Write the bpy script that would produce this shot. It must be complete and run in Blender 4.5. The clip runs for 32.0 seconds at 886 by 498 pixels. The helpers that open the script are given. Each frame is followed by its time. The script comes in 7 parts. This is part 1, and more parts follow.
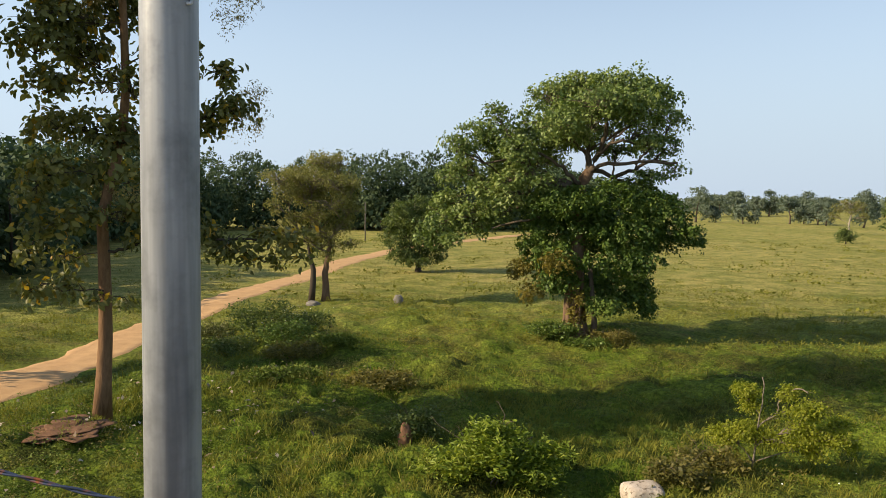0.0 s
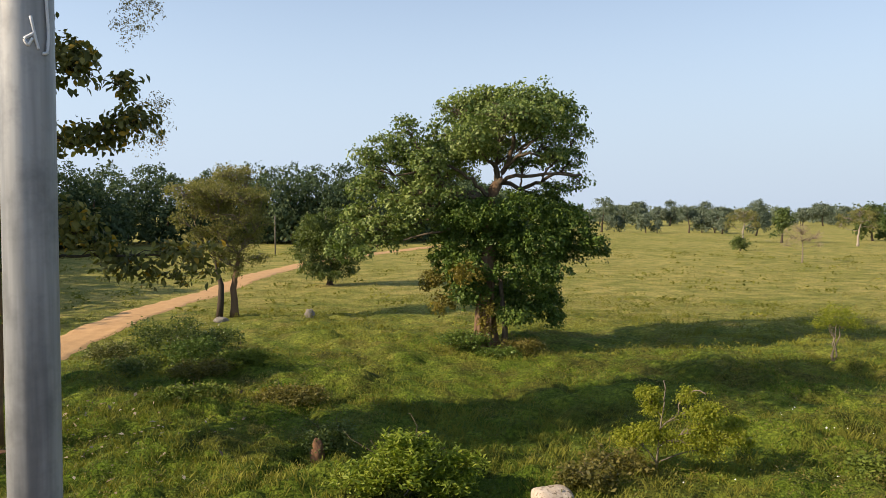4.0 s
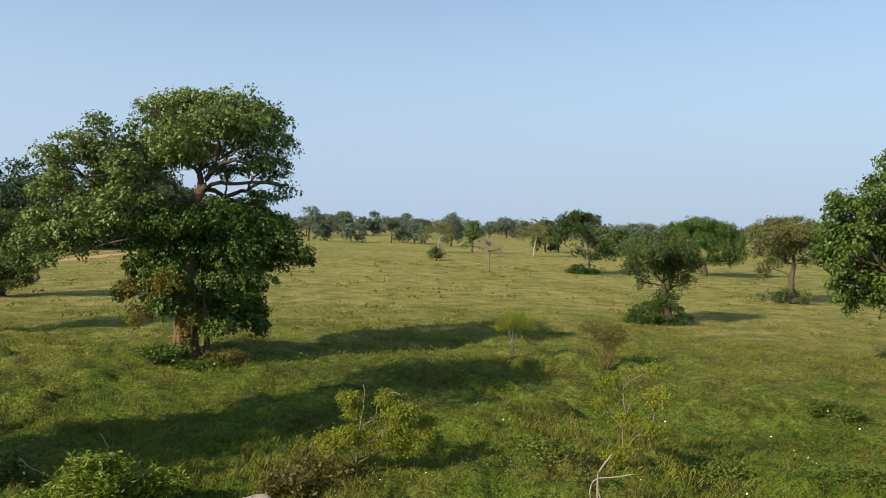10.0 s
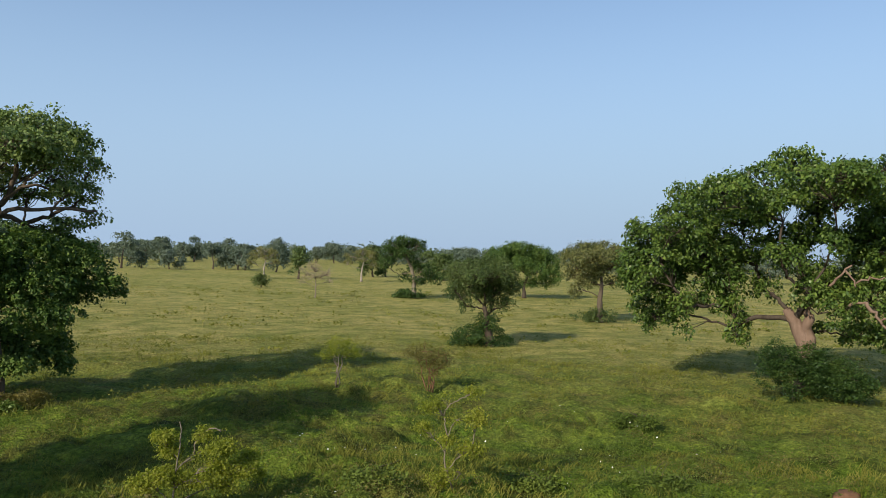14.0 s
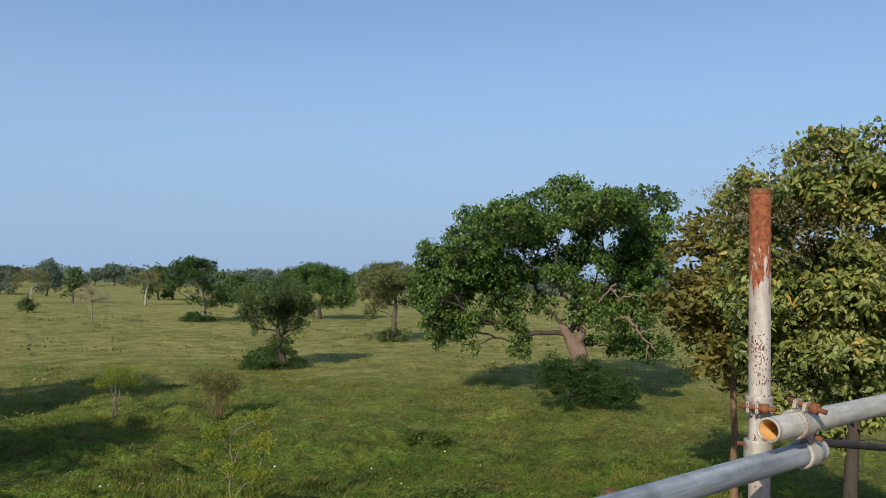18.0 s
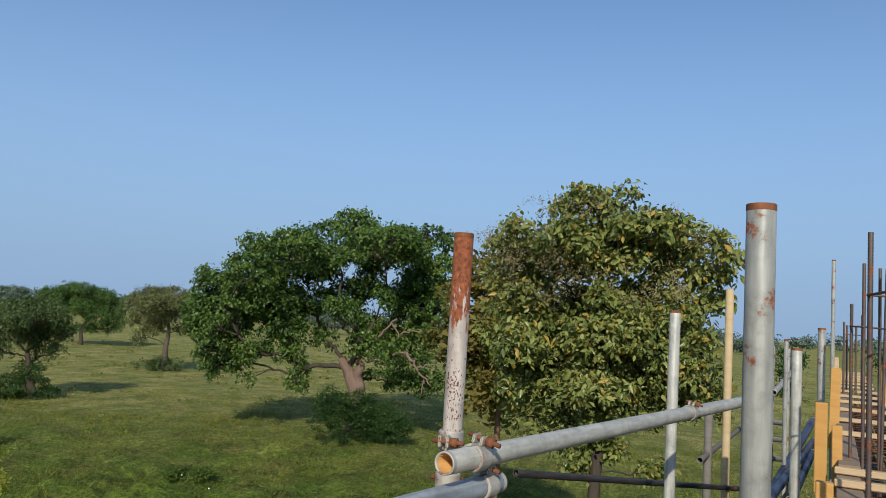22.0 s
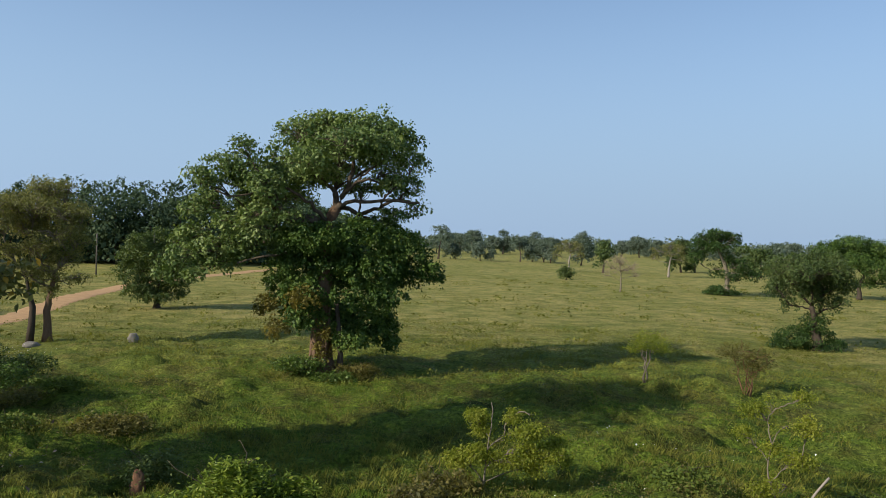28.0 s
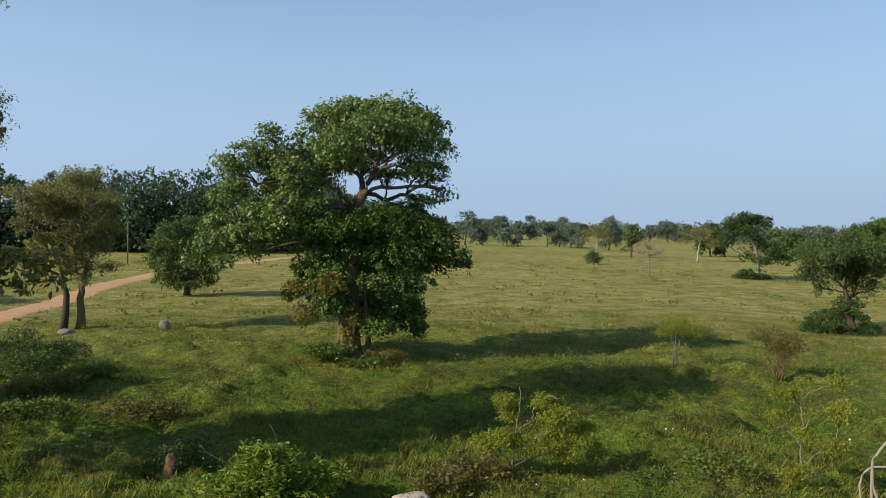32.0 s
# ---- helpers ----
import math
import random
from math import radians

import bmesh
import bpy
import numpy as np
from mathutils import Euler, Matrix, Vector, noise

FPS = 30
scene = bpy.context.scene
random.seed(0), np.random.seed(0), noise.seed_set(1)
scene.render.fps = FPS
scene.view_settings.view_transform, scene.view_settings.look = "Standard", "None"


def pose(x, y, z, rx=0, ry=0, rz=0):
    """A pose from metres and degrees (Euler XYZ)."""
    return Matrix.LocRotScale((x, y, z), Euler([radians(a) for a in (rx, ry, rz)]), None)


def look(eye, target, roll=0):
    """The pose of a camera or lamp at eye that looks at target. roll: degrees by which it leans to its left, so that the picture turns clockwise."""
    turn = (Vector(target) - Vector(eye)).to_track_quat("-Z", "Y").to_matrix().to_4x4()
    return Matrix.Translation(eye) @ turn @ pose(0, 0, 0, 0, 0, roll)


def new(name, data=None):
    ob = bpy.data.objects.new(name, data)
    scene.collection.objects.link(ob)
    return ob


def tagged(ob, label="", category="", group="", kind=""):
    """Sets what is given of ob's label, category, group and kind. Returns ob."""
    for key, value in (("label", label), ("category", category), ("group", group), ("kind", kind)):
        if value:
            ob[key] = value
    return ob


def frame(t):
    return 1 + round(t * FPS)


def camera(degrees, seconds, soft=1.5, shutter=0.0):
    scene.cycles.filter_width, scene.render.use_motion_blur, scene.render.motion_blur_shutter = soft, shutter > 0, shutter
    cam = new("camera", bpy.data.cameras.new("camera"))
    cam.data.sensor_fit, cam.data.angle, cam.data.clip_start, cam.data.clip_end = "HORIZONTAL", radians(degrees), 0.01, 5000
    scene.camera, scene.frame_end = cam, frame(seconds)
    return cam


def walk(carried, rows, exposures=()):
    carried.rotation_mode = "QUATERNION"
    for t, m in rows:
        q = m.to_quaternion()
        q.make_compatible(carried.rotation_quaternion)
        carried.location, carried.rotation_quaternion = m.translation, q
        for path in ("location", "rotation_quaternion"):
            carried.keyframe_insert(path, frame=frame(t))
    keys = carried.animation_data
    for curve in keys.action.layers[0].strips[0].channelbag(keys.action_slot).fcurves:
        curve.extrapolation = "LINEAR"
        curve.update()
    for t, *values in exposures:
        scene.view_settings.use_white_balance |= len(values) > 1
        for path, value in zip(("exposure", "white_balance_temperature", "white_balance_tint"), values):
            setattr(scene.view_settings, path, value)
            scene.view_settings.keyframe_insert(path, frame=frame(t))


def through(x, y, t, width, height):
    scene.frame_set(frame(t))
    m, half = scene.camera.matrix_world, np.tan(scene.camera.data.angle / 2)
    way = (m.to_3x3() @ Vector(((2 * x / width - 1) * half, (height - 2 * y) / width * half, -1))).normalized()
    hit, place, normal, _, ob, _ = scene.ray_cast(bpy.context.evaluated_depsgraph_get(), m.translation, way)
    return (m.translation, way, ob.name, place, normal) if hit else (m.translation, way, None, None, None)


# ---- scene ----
cam = camera(59.3, 32.0, soft=0.6)
PATH = [
    (0, (0.013, 0.837, 7.844), (0.217, 10.815, 7.214), 0.67),
    (0.5, (0.007, 0.820, 7.836), (-0.220, 10.801, 7.267), 1.46),
    (1, (0.018, 0.822, 7.855), (0.401, 10.803, 7.365), 0.43),
    (1.5, (0.032, 0.793, 7.848), (0.600, 10.767, 7.407), -0.04),
    (2, (0.046, 0.776, 7.849), (0.796, 10.738, 7.404), -0.33),
    (2.5, (0.060, 0.753, 7.848), (0.986, 10.702, 7.453), -0.44),
    (4.5, (0.087, 0.732, 7.859), (1.619, 10.601, 7.348), 0.47),
    (5, (0.110, 0.710, 7.861), (1.917, 10.528, 7.291), 0.49),
    (5.5, (0.100, 0.678, 7.858), (2.146, 10.445, 7.213), -0.10),
    (6, (0.101, 0.614, 7.851), (2.403, 10.324, 7.208), 0.13),
    (6.5, (0.082, 0.554, 7.857), (2.767, 10.166, 7.232), 0.59),
    (7, (0.074, 0.490, 7.843), (2.997, 10.037, 7.288), 0.48),
    (7.5, (0.051, 0.449, 7.861), (3.318, 9.887, 7.372), 0.68),
    (8, (0.030, 0.413, 7.880), (3.548, 9.764, 7.447), 0.59),
    (8.5, (0.025, 0.389, 7.893), (3.828, 9.630, 7.519), 0.50),
    (9, (0.017, 0.357, 7.905), (4.188, 9.438, 7.541), 1.38),
    (9.5, (-0.009, 0.305, 7.927), (4.525, 9.211, 7.564), 1.33),
    (10, (-0.030, 0.253, 7.948), (4.807, 9.000, 7.646), 1.65),
    (10.5, (-0.040, 0.208, 7.967), (5.054, 8.810, 7.715), 1.51),
    (11, (-0.049, 0.175, 7.982), (5.212, 8.675, 7.734), 1.40),
    (11.5, (-0.054, 0.146, 7.991), (5.385, 8.535, 7.764), 1.28),
    (12, (-0.053, 0.118, 8.003), (5.607, 8.359, 7.827), 1.25),
    (12.5, (-0.042, 0.076, 8.028), (5.790, 8.199, 7.923), 1.13),
    (13, (-0.043, 0.039, 8.060), (5.985, 8.018, 7.959), 1.11),
    (13.5, (-0.052, -0.008, 8.077), (6.249, 7.758, 8.049), 1.42),
    (14, (-0.059, -0.050, 8.086), (6.571, 7.436, 8.156), 1.25),
    (14.5, (-0.041, -0.089, 8.105), (6.752, 7.250, 8.164), 1.07),
    (16.5, (-0.052, -0.251, 8.111), (7.697, 6.067, 8.292), 1.70),
    (17, (-0.035, -0.289, 8.076), (7.903, 5.791, 8.223), 1.79),
    (17.5, (-0.019, -0.306, 8.076), (8.072, 5.564, 8.357), 1.57),
    (18, (-0.011, -0.329, 8.080), (8.309, 5.207, 8.465), 0.92),
    (18.5, (0.022, -0.354, 8.084), (8.641, 4.684, 8.659), 1.43),
    (19, (0.041, -0.378, 8.087), (8.791, 4.412, 8.789), 2.13),
    (19.5, (0.056, -0.411, 8.093), (8.982, 4.022, 8.914), 1.86),
    (20, (0.065, -0.447, 8.092), (9.226, 3.466, 8.966), 2.67),
    (20.5, (0.080, -0.475, 8.091), (9.438, 2.937, 8.977), 2.29),
    (21, (0.090, -0.496, 8.087), (9.576, 2.542, 8.974), 2.50),
    (21.5, (0.094, -0.507, 8.084), (9.648, 2.289, 9.035), 3.11),
    (22, (0.078, -0.490, 8.085), (9.538, 2.623, 8.990), 3.42),
    (22.5, (0.045, -0.443, 8.080), (9.230, 3.423, 8.913), 4.53),
    (23, (-0.025, -0.420, 8.092), (8.934, 3.972, 8.761), 3.09),
    (23.5, (-0.018, -0.379, 8.086), (8.603, 4.664, 8.587), 2.31),
    (24, (0.016, -0.328, 8.069), (8.207, 5.386, 8.564), 2.12),
    (24.5, (0.028, -0.178, 8.069), (7.806, 6.088, 8.552), 1.88),
    (25, (0.038, -0.036, 8.061), (7.207, 6.925, 8.449), 2.52),
    (25.5, (0.041, 0.110, 8.037), (6.569, 7.678, 8.369), 2.50),
    (26, (0.058, 0.191, 8.026), (6.077, 8.172, 8.293), 1.90),
    (26.5, (0.061, 0.281, 8.014), (5.109, 8.910, 8.256), 2.53),
    (28.5, (0.052, 0.464, 7.843), (3.289, 9.924, 7.702), 1.51),
    (29, (0.057, 0.467, 7.839), (3.340, 9.911, 7.688), 1.44),
    (29.5, (0.052, 0.469, 7.845), (3.282, 9.932, 7.691), 1.72),
    (30, (0.055, 0.472, 7.840), (3.250, 9.947, 7.697), 1.75),
    (30.5, (0.058, 0.475, 7.844), (3.241, 9.954, 7.699), 1.54),
    (31, (0.063, 0.485, 7.847), (3.192, 9.981, 7.701), 1.79),
    (31.5, (0.063, 0.492, 7.840), (3.127, 10.009, 7.634), 1.71),
    (32, (0.072, 0.500, 7.827), (3.077, 10.034, 7.531), 1.31),
]
EXPOSURES = [(0, 0.40, 7300, 13), (1, 0.48, 7280, 13), (3, 0.44, 7250, 15), (6, 0.36, 7100, 16), (8, 0.27, 6850, 14), (13, 0.08, 6300, 10), (17, -0.12, 5850, 10), (20, -0.23, 5620, 9), (24, -0.32, 5530, 9), (26.5, -0.28, 5580, 9), (28.5, -0.05, 6100, 10), (32, 0.0, 6150, 10)]
walk(cam, [(t, look(eye, target, roll)) for t, eye, target, roll in PATH], EXPOSURES)

# ---- light ----
ELEV = 29.0
WAY = Vector((1.0, 0.2, 0)).normalized()          # the way the sunlight travels over the ground
SUN_DIR = Vector((WAY.x, WAY.y, -math.tan(radians(ELEV)))).normalized()
world = bpy.data.worlds.new("sky")
scene.world = world
world.use_nodes = True
wt = world.node_tree
sky = wt.nodes.new("ShaderNodeTexSky")
sky.sky_type = "NISHITA"
sky.sun_disc = False
sky.sun_elevation = radians(ELEV)
sky.sun_rotation = math.atan2(-WAY.x, -WAY.y)
sky.air_density, sky.dust_density, sky.ozone_density = 1.0, 0.35, 1.2
# morning haze: towards the horizon the clear sky gives way to an even pale blue
up_z = wt.nodes.new("ShaderNodeSeparateXYZ")
wt.links.new(wt.nodes.new("ShaderNodeTexCoord").outputs["Generated"], up_z.inputs[0])
depth = wt.nodes.new("ShaderNodeMapRange")
depth.interpolation_type = "SMOOTHSTEP"
wt.links.new(up_z.outputs[2], depth.inputs[0])
depth.inputs[1].default_value, depth.inputs[2].default_value = 0.0, 0.42
depth.inputs[3].default_value, depth.inputs[4].default_value = 0.95, 0.10
haze = wt.nodes.new("ShaderNodeMix")
haze.data_type = "RGBA"
haze.inputs[7].default_value = (2.62, 3.55, 4.75, 1)
wt.links.new(depth.outputs[0], haze.inputs[0])
wt.links.new(sky.outputs[0], haze.inputs[6])
sunward = wt.nodes.new("ShaderNodeVectorMath")
sunward.operation = "DOT_PRODUCT"
wt.links.new(up_z.inputs[0].links[0].from_socket, sunward.inputs[0])
sunward.inputs[1].default_value = (-WAY.x, -WAY.y, 0)
glow = wt.nodes.new("ShaderNodeMapRange")
wt.links.new(sunward.outputs["Value"], glow.inputs[0])
glow.inputs[1].default_value, glow.inputs[2].default_value = -1.0, 1.0
glow.inputs[3].default_value, glow.inputs[4].default_value = 0.90, 1.12
side_lit = wt.nodes.new("ShaderNodeVectorMath")
side_lit.operation = "SCALE"
wt.links.new(haze.outputs[2], side_lit.inputs[0])
wt.links.new(glow.outputs[0], side_lit.inputs["Scale"])
wt.links.new(side_lit.outputs[0], wt.nodes["Background"].inputs[0])
wt.nodes["Background"].inputs[1].default_value = 0.15
sun_data = bpy.data.lights.new("sun", "SUN")
sun_data.energy, sun_data.angle, sun_data.color = 5.0, radians(0.53), (1.0, 0.88, 0.68)
sun = new("sun", sun_data)
sun.matrix_world = look(Vector((0, 0, 60)), Vector((0, 0, 60)) + SUN_DIR)


# ---- materials ----
def material(name):
    m = bpy.data.materials.new(name)
    m.use_nodes = True
    nt = m.node_tree
    nt.nodes.clear()
    return m, nt, (lambda kind, **kw: node(nt, kind, kw))


def node(nt, kind, kw):
    n = nt.nodes.new("ShaderNode" + kind)
    for k, v in kw.items():
        n.inputs[k.replace("_", " ")].default_value = v
    return n


def ramp(nt, fac, stops):
    r = nt.nodes.new("ShaderNodeValToRGB")
    while len(r.color_ramp.elements) < len(stops):
        r.color_ramp.elements.new(0.5)
    for e, (p, c) in zip(r.color_ramp.elements, stops):
        e.position, e.color = p, (*c, 1)
    nt.links.new(fac, r.inputs[0])
    return r.outputs[0]


def mixed(nt, fac, a, b, mode="MIX"):
    n = nt.nodes.new("ShaderNodeMix")
    n.data_type, n.blend_type = "RGBA", mode
    for sock, v in ((n.inputs[0], fac), (n.inputs[6], a), (n.inputs[7], b)):
        if isinstance(v, bpy.types.NodeSocket):
            nt.links.new(v, sock)
        else:
            sock.default_value = v if isinstance(v, (int, float)) else (*v, 1)
    return n.outputs[2]


def noise_tex(nt, scale, detail=3.0, coords=None, rough=0.5, stretch=None):
    n = nt.nodes.new("ShaderNodeTexNoise")
    n.inputs["Scale"].default_value, n.inputs["Detail"].default_value = scale, detail
    n.inputs["Roughness"].default_value = rough
    if coords is None:
        coords = nt.nodes.new("ShaderNodeNewGeometry").outputs["Position"]
    if stretch:
        mp = nt.nodes.new("ShaderNodeMapping")
        mp.inputs["Scale"].default_value = stretch
        nt.links.new(coords, mp.inputs[0])
        coords = mp.outputs[0]
    nt.links.new(coords, n.inputs["Vector"])
    return n.outputs["Fac"]


def obj_coords(nt):
    return nt.nodes.new("ShaderNodeTexCoord").outputs["Object"]


def bump(nt, height, strength, distance):
    b = nt.nodes.new("ShaderNodeBump")
    b.inputs["Strength"].default_value, b.inputs["Distance"].default_value = strength, distance
    nt.links.new(height, b.inputs["Height"])
    return b.outputs[0]


def finish(nt, colour, rough=0.6, normal=None, metal=0.0, spec=0.4):
    p = nt.nodes.new("ShaderNodeBsdfPrincipled")
    out = nt.nodes.new("ShaderNodeOutputMaterial")
    if isinstance(colour, bpy.types.NodeSocket):
        nt.links.new(colour, p.inputs["Base Color"])
    else:
        p.inputs["Base Color"].default_value = (*colour, 1)
    for key, v in (("Roughness", rough), ("Metallic", metal), ("Specular IOR Level", spec)):
        if isinstance(v, bpy.types.NodeSocket):
            nt.links.new(v, p.inputs[key])
        else:
            p.inputs[key].default_value = v
    if normal:
        nt.links.new(normal, p.inputs["Normal"])
    nt.links.new(p.outputs[0], out.inputs[0])
    return p


def leaf_material(name, shades, through=0.38, gloss=0.45, patch=0.35, warm=None, vary=0.55):
    """Foliage: shades vary from leaf to leaf and from spray to spray; light passes through the blade."""
    m, nt, _ = material(name)
    rnd = nt.nodes.new("ShaderNodeNewGeometry").outputs["Random Per Island"]
    big = noise_tex(nt, patch, 2.0)
    add = nt.nodes.new("ShaderNodeMath")
    add.operation = "MULTIPLY_ADD"
    nt.links.new(big, add.inputs[0])
    add.inputs[1].default_value = 0.9
    sub = nt.nodes.new("ShaderNodeMath")
    sub.operation = "MULTIPLY_ADD"
    nt.links.new(rnd, sub.inputs[0])
    sub.inputs[1].default_value, sub.inputs[2].default_value = vary, -0.4 * vary
    nt.links.new(sub.outputs[0], add.inputs[2])
    n = len(shades)
    col = ramp(nt, add.outputs[0], [(i / (n - 1) * 0.8 + 0.1, c) for i, c in enumerate(shades)])
    if warm:
        hot = nt.nodes.new("ShaderNodeMath")
        hot.operation = "GREATER_THAN"
        nt.links.new(rnd, hot.inputs[0])
        hot.inputs[1].default_value = 1 - warm[0]
        col = mixed(nt, hot.outputs[0], col, warm[1])
    p = nt.nodes.new("ShaderNodeBsdfPrincipled")
    nt.links.new(col, p.inputs["Base Color"])
    p.inputs["Roughness"].default_value, p.inputs["Specular IOR Level"].default_value = gloss, 0.22
    t = nt.nodes.new("ShaderNodeBsdfTranslucent")
    bright = mixed(nt, 1.0, col, (1.3, 1.35, 0.6), "MULTIPLY")
    nt.links.new(bright, t.inputs[0])
    mx = nt.nodes.new("ShaderNodeMixShader")
    mx.inputs[0].default_value = through
    nt.links.new(p.outputs[0], mx.inputs[1])
    nt.links.new(t.outputs[0], mx.inputs[2])
    out = nt.nodes.new("ShaderNodeOutputMaterial")
    nt.links.new(mx.outputs[0], out.inputs[0])
    return m


def bark_material(name, dark, light, scale=6.0):
    m, nt, _ = material(name)
    a = noise_tex(nt, scale, 5.0, stretch=(1, 1, 0.25), rough=0.7)
    b = noise_tex(nt, 1.1, 2.0)
    col = mixed(nt, b, ramp(nt, a, [(0.3, dark), (0.7, light)]), tuple(0.5 * (x + y) for x, y in zip(dark, light)))
    finish(nt, col, 0.9, bump(nt, a, 0.9, 0.04), spec=0.15)
    return m


def ground_material():
    """Rough pasture: lush green with brown tussocks, drier and yellower out on the plain."""
    m, nt, _ = material("pasture")
    geo = nt.nodes.new("ShaderNodeNewGeometry")
    pos = geo.outputs["Position"]
    fine, mid, wide = noise_tex(nt, 5.0, 6.0, pos, 0.7), noise_tex(nt, 0.35, 5.0, pos, 0.65), noise_tex(nt, 0.035, 4.0, pos, 0.6)
    weeds = noise_tex(nt, 0.38, 5.0, pos, 0.62)
    green = ramp(nt, fine, [(0.28, (0.060, 0.098, 0.012)), (0.5, (0.16, 0.22, 0.025)), (0.72, (0.26, 0.325, 0.042))])
    brown = ramp(nt, fine, [(0.28, (0.055, 0.050, 0.014)), (0.5, (0.125, 0.115, 0.026)), (0.72, (0.21, 0.19, 0.045))])
    lush = mixed(nt, ramp(nt, weeds, [(0.47, (0, 0, 0)), (0.62, (0.85, 0.85, 0.85))]), green, brown)
    dry = ramp(nt, fine, [(0.25, (0.33, 0.275, 0.075)), (0.55, (0.49, 0.405, 0.14)), (0.8, (0.58, 0.48, 0.20))])
    d = nt.nodes.new("ShaderNodeVectorMath")
    d.operation = "DISTANCE"
    nt.links.new(pos, d.inputs[0])
    d.inputs[1].default_value = (3.0, 13.0, 0.0)
    reach = nt.nodes.new("ShaderNodeMapRange")
    nt.links.new(d.outputs["Value"], reach.inputs[0])
    reach.inputs[1].default_value, reach.inputs[2].default_value = 26.0, 66.0
    reach.inputs[3].default_value, reach.inputs[4].default_value = -0.2, 0.75
    blend = nt.nodes.new("ShaderNodeMath")
    blend.operation = "MULTIPLY_ADD"
    nt.links.new(wide, blend.inputs[0])
    blend.inputs[1].default_value = 0.5
    nt.links.new(reach.outputs[0], blend.inputs[2])
    drift = noise_tex(nt, 0.05, 4.0, pos, 0.6, (1.0, 0.5, 1.0))
    dry = mixed(nt, ramp(nt, drift, [(0.42, (0, 0, 0)), (0.66, (0.45, 0.45, 0.45))]), dry, mixed(nt, 1.0, green, (1.3, 1.1, 1.6), "MULTIPLY"))
    col = mixed(nt, blend.outputs[0], lush, dry)
    tuss = ramp(nt, mid, [(0.38, (0.0, 0.0, 0.0)), (0.62, (1, 1, 1))])
    col = mixed(nt, tuss, mixed(nt, 1.0, col, (0.50, 0.62, 0.48), "MULTIPLY"), col)
    # small leaves: cells a hand wide, coloured at random as if lit or turned away
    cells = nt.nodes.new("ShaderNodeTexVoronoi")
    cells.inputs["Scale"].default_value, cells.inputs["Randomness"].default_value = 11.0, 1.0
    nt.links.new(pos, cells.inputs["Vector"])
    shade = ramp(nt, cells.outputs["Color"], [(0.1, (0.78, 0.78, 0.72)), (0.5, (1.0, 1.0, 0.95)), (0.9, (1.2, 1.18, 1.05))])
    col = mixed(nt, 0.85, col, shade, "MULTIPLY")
    # plants side by side, two sizes: pale lit tops, dark soil and shade painted between
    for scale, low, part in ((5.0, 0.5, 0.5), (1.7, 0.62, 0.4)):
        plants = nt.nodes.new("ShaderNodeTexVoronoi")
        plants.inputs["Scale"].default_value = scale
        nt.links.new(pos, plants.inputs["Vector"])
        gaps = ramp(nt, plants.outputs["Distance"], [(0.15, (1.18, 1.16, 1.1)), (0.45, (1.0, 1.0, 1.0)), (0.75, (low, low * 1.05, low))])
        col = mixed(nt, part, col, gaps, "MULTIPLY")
    coarse = bump(nt, fine, 1.0, 0.20)
    leafy = nt.nodes.new("ShaderNodeBump")
    leafy.invert = True
    leafy.inputs["Strength"].default_value, leafy.inputs["Distance"].default_value = 0.8, 0.07
    nt.links.new(cells.outputs["Distance"], leafy.inputs["Height"])
    nt.links.new(coarse, leafy.inputs["Normal"])
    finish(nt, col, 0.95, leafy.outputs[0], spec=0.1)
    return m


